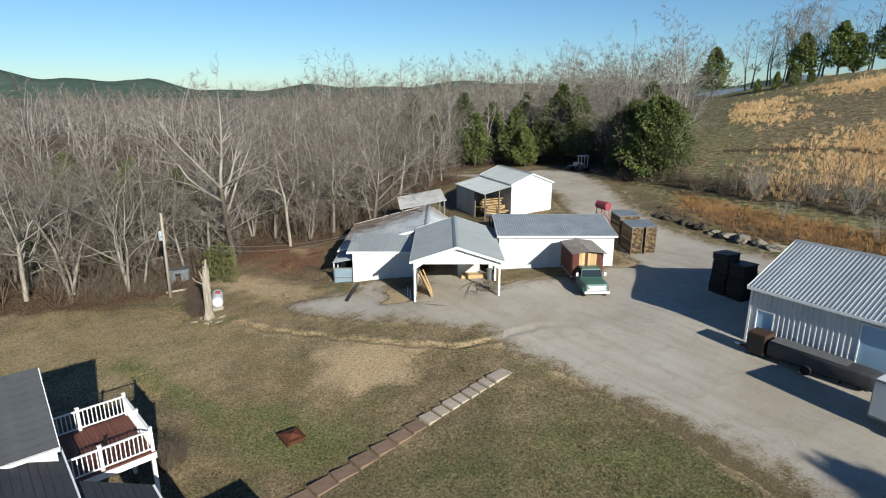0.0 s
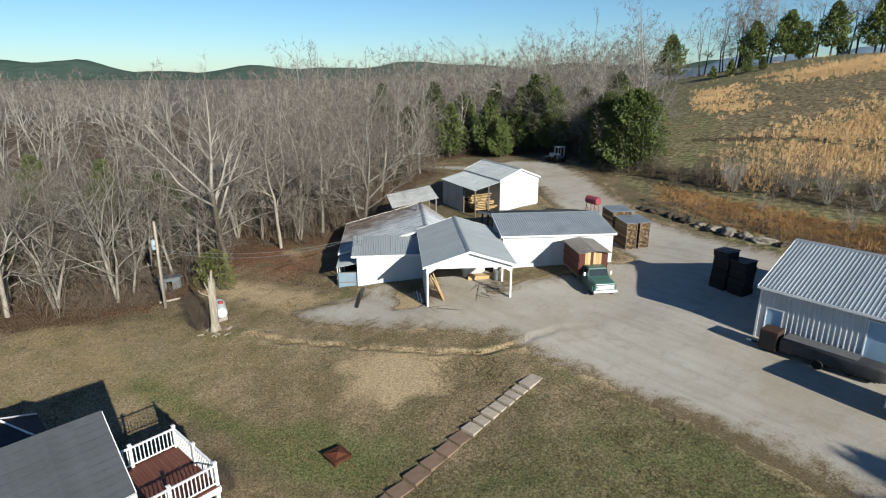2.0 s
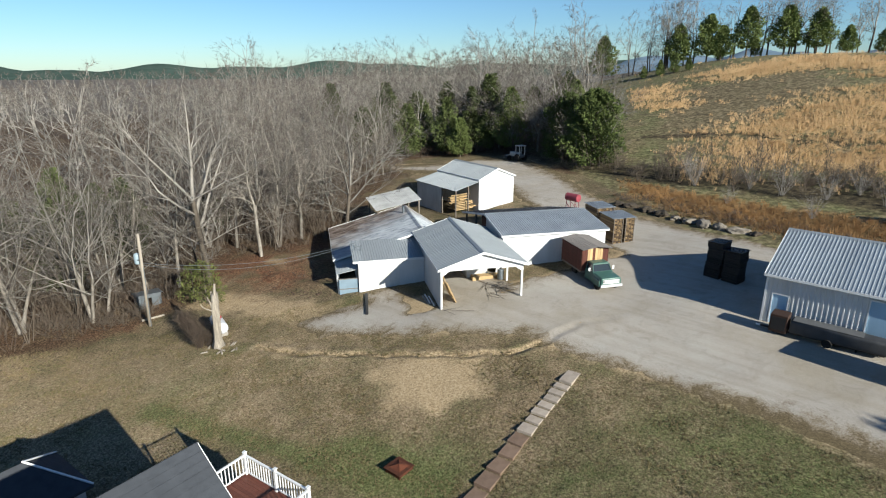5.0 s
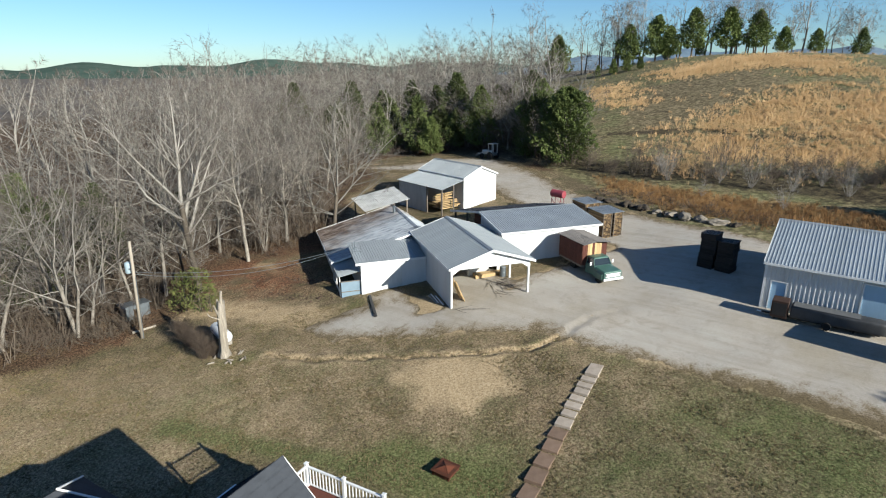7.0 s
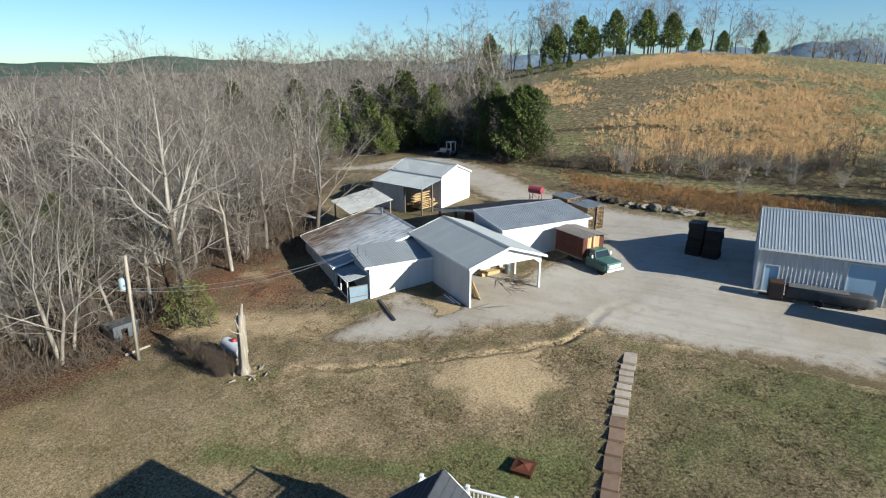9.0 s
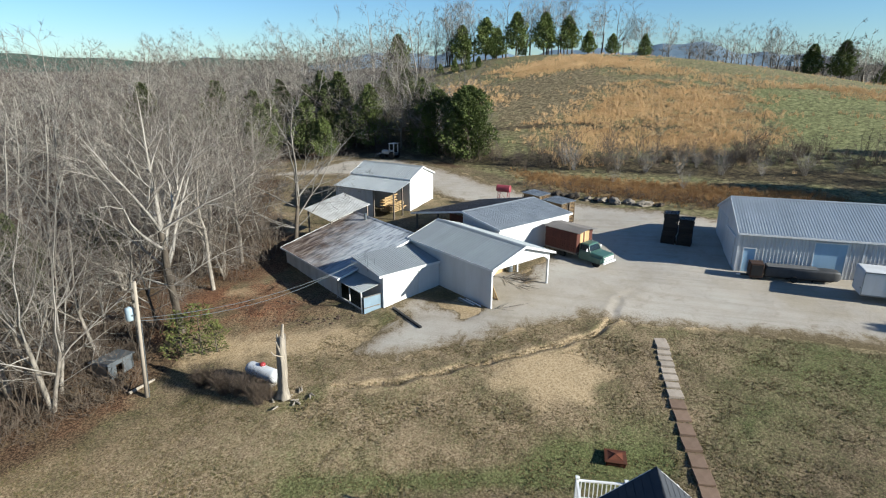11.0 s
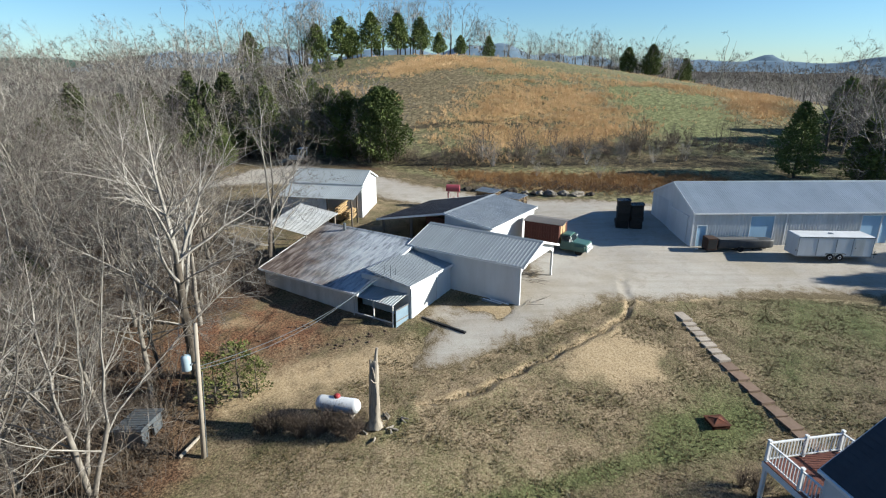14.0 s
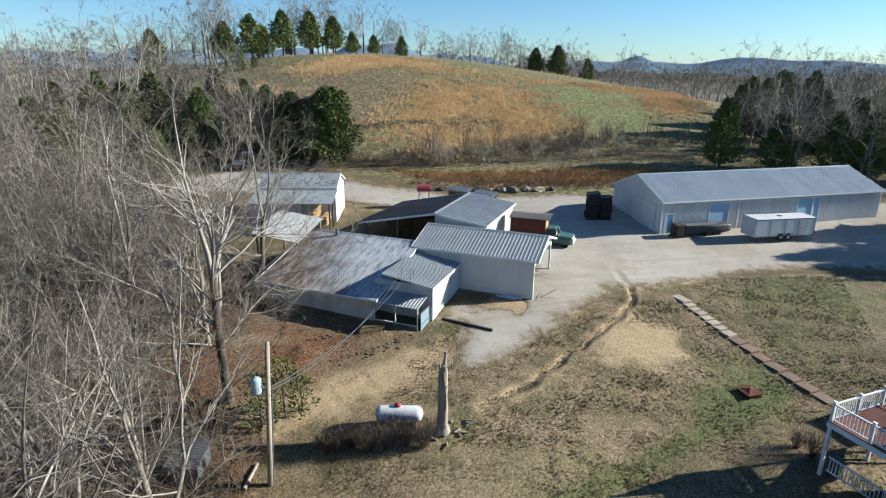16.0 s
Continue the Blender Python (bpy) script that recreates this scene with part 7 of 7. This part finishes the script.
def scatter(name, label, meshes, places, smin, smax, category):
    """Many copies of a few small meshes joined into one."""
    data = []
    for me in meshes:
        v = np.empty(len(me.vertices) * 3, np.float32)
        me.vertices.foreach_get("co", v)
        q = np.empty(len(me.loops), np.int32)
        me.loops.foreach_get("vertex_index", q)
        size = np.empty(len(me.polygons), np.int32)
        me.polygons.foreach_get("loop_total", size)
        nq = int((size == 4).sum())
        data.append((v.reshape(-1, 3), q[:4 * nq].reshape(-1, 4), q[4 * nq:].reshape(-1, 3)))
    vs, fs, ts, n = [], [], [], 0
    z = land(places[:, 0], places[:, 1])
    for (x, y), zz in zip(places, z):
        v, f, t = data[rng.randint(0, len(data))]
        a, s = rng.rand() * 6.283, rng.uniform(smin, smax)
        c, d = math.cos(a) * s, math.sin(a) * s
        vs.append(np.stack([v[:, 0] * c - v[:, 1] * d + x, v[:, 0] * d + v[:, 1] * c + y, v[:, 2] * s + zz], -1))
        fs.append(f + n)
        ts.append(t + n)
        n += len(v)
    me = np_mesh(name, np.concatenate(vs), np.concatenate(fs), meshes[0].materials[0], np.concatenate(ts))
    return tagged(new(name, me), label, category, kind="stuff")


def tuft_mesh(seed, n, h, w, material, lean=0.35):
    """A tuft of n tapering blades."""
    rs = np.random.RandomState(seed)
    vs, ts = [], []
    for i in range(n):
        a, b = rs.rand() * 6.283, rs.rand() * 6.283
        p = np.array((rs.normal(0, h * 0.16), rs.normal(0, h * 0.16), -0.05))
        t = p + np.array((math.cos(a) * lean * rs.rand(), math.sin(a) * lean * rs.rand(), 1.0)) * h * rs.uniform(0.6, 1.1)
        s = np.array((math.cos(b), math.sin(b), 0)) * w
        vs += [p - s, p + s, t]
        ts.append((3 * i, 3 * i + 1, 3 * i + 2))
    return np_mesh("tuft", np.array(vs), np.zeros((0, 4), int), material, np.array(ts))


SEDGE_TUFTS = [tuft_mesh(500 + i, 12, 0.8, 0.022, SEDGE) for i in range(4)]
xy = np.stack([rng.uniform(30, 150, 150000), rng.uniform(15, 165, 150000)], -1)
keep_s = sedge_cover(xy[:, 0], xy[:, 1]) + rng.uniform(-0.36, 0.36, len(xy)) > 0.58
scatter("broom_sedge", "tall tan broom sedge in drifts over the pasture", SEDGE_TUFTS, xy[keep_s][:30000], 0.5, 1.15, "grass")
WET_TUFTS = [tuft_mesh(510 + i, 12, 0.65, 0.022, worn("russet_sedge", rgb("95734b"), rgb("5f4830"), 0.2, 0.8, 0.9, bump=0.0, vary=0.0, grain=3.0)) for i in range(1)]
xy = np.stack([rng.uniform(24, 54, 26000), rng.uniform(28, 74, 26000)], -1)
wd = poly_dist(xy[:, 0], xy[:, 1], SEDGE_WET) + smooth_noise(xy[:, 0], xy[:, 1], 6, 31)
scatter("russet_sedge", "russet sedge along the wet ground below the pasture", WET_TUFTS, xy[wd + rng.normal(0, 0.8, len(wd)) > 1.1][:2600], 0.5, 1.0, "grass")
STRAW_TUFTS = [tuft_mesh(520 + i, 5, 0.16, 0.018, STRAW, 0.9) for i in range(3)]
xy = np.stack([rng.uniform(-36, 14, 210000), rng.uniform(17, 48, 210000)], -1)
ok = (poly_dist(xy[:, 0], xy[:, 1], YARD) < 0.2) & (poly_dist(xy[:, 0], xy[:, 1], BARE_LAWN) + rng.normal(0, 0.8, len(xy)) < 0) & (smooth_noise(xy[:, 0], xy[:, 1], 2.2, 41) + rng.normal(0, 1.2, len(xy)) > 0.2)
scatter("lawn_tufts", "dormant straw-coloured tufts of grass on the lawn", STRAW_TUFTS, xy[ok][:58000], 0.4, 0.95, "grass")
OLIVE = worn("olive_grass", rgb("63603c"), rgb("464227"), 0.3, 0.8, 0.9, bump=0.0, vary=0.0, grain=3.0)
OLIVE_TUFTS = [tuft_mesh(530 + i, 6, 0.16, 0.022, OLIVE, 0.9) for i in range(3)]
ok2 = (poly_dist(xy[:, 0], xy[:, 1], YARD) < -0.1) & (poly_dist(xy[:, 0], xy[:, 1], BARE_LAWN) + rng.normal(0, 0.6, len(xy)) < 0) & (smooth_noise(xy[:, 0], xy[:, 1], 3.0, 42) + rng.normal(0, 1.4, len(xy)) > 0.5)
scatter("lawn_tufts", "olive tufts of winter grass on the lawn", OLIVE_TUFTS, xy[ok2][:22000], 0.3, 0.8, "grass")
# clods and rubbish on the bank beside the workshop
t = rng.rand(460) * 2
k = np.minimum(t.astype(int), 1)
brow = np.array(BROW)
CLOD = worn("earth_clod", rgb("55463a"), rgb("2e251d"), 2.0, 0.8, 0.95, bump=0.3, vary=0.0)
scatter("earth_clods", "clods of dark earth, roots and leaves on a low bank", [mesh_of("clod", boulder(50 + i, 1.0, 0.8, 0.55), CLOD) for i in range(2)], brow[k] + (brow[k + 1] - brow[k]) * (t - k)[:, None] + rng.normal(0, 0.85, (460, 2)), 0.04, 0.15, "rubble")
# undergrowth along the edge of the wood
xy = np.stack([rng.uniform(-60, 34, 9000), rng.uniform(46, 108, 9000)], -1)
wd = poly_dist(xy[:, 0], xy[:, 1], WOODS)
off = (line_dist(xy[:, 0], xy[:, 1], TRACK) > 2.2) & ((xy[:, 0] < -34) | (xy[:, 0] > -19) | (xy[:, 1] > 68) | (rng.rand(len(xy)) < 0.8))
scatter("undergrowth", "tangled leafless undergrowth along the edge of the wood", [brush_mesh(450 + i, 7, 1.8, 1.4, 0.018, GREY_BRUSH if i else TAWNY, 0.02) for i in range(3)], xy[(wd > -0.6) & (wd < 15) & off][:760], 0.5, 1.7, "brush")
scatter("undergrowth", "thicket of thin grey saplings along the edge of the wood", [brush_mesh(480 + i, 4, 4.2, 0.55, 0.028, GREY_BRUSH) for i in range(3)], xy[(wd > 0.3) & (wd < 18) & off][760:1300], 0.7, 1.5, "brush")
xy = np.stack([rng.uniform(-36, -23.5, 900), rng.uniform(51, 62, 900)], -1)
scatter("undergrowth", "low dark brush and fallen branches under the front trees", [brush_mesh(475 + i, 9, 0.9, 1.8, 0.016, TAWNY if i else GREY_BRUSH, 0.03) for i in range(3)], xy[(poly_dist(xy[:, 0], xy[:, 1], WOODS) > 0) & (line_dist(xy[:, 0], xy[:, 1], TRACK) > 2.0)][:330], 0.5, 1.3, "brush")
scatter("undergrowth", "brown brush along the bank beside the lane", [brush_mesh(460 + i, 8, 1.0, 1.2, 0.014, TAWNY, 0.02) for i in range(2)],
        np.stack([24.6 + 14 * (t := rng.rand(420)) + rng.normal(0, 1.2, 420) + 1.5, 66 - 34 * t + rng.normal(0, 1.2, 420)], -1), 0.3, 0.9, "brush")
xy = np.stack([rng.uniform(52, 96, 400), rng.uniform(-24, 26, 400)], -1)
scatter("undergrowth", "dark leafless brush under the trees beyond the barn", [brush_mesh(470 + i, 9, 1.6, 1.2, 0.02, GREY_BRUSH, 0.02) for i in range(2)], xy[:150], 0.6, 1.6, "brush")
# brush along the ditch at the foot of the pasture, and along a furrow on its slope to draw its shadow line
for line, count, wide, top in ((((37.6, 74.6), (46.6, 59.5), (54.2, 49.1), (64.0, 38.8), (69.8, 28.8)), 330, 1.3, 0.9), (((50.5, 87.5), (55.8, 84.4), (61.2, 74.0), (65.5, 67.4)), 110, 0.35, 0.5)):
    t = rng.rand(count) * (len(line) - 1)
    k = np.minimum(t.astype(int), len(line) - 2)
    p = np.array(line)
    scatter("undergrowth", "dark brown brush along a ditch in the pasture", [brush_mesh(490 + i, 7, 1.0, 1.5, 0.02, TAWNY, 0.02) for i in range(2)],
            p[k] + (p[k + 1] - p[k]) * (t - k)[:, None] + rng.normal(0, wide, (count, 2)), 0.4, top, "brush")
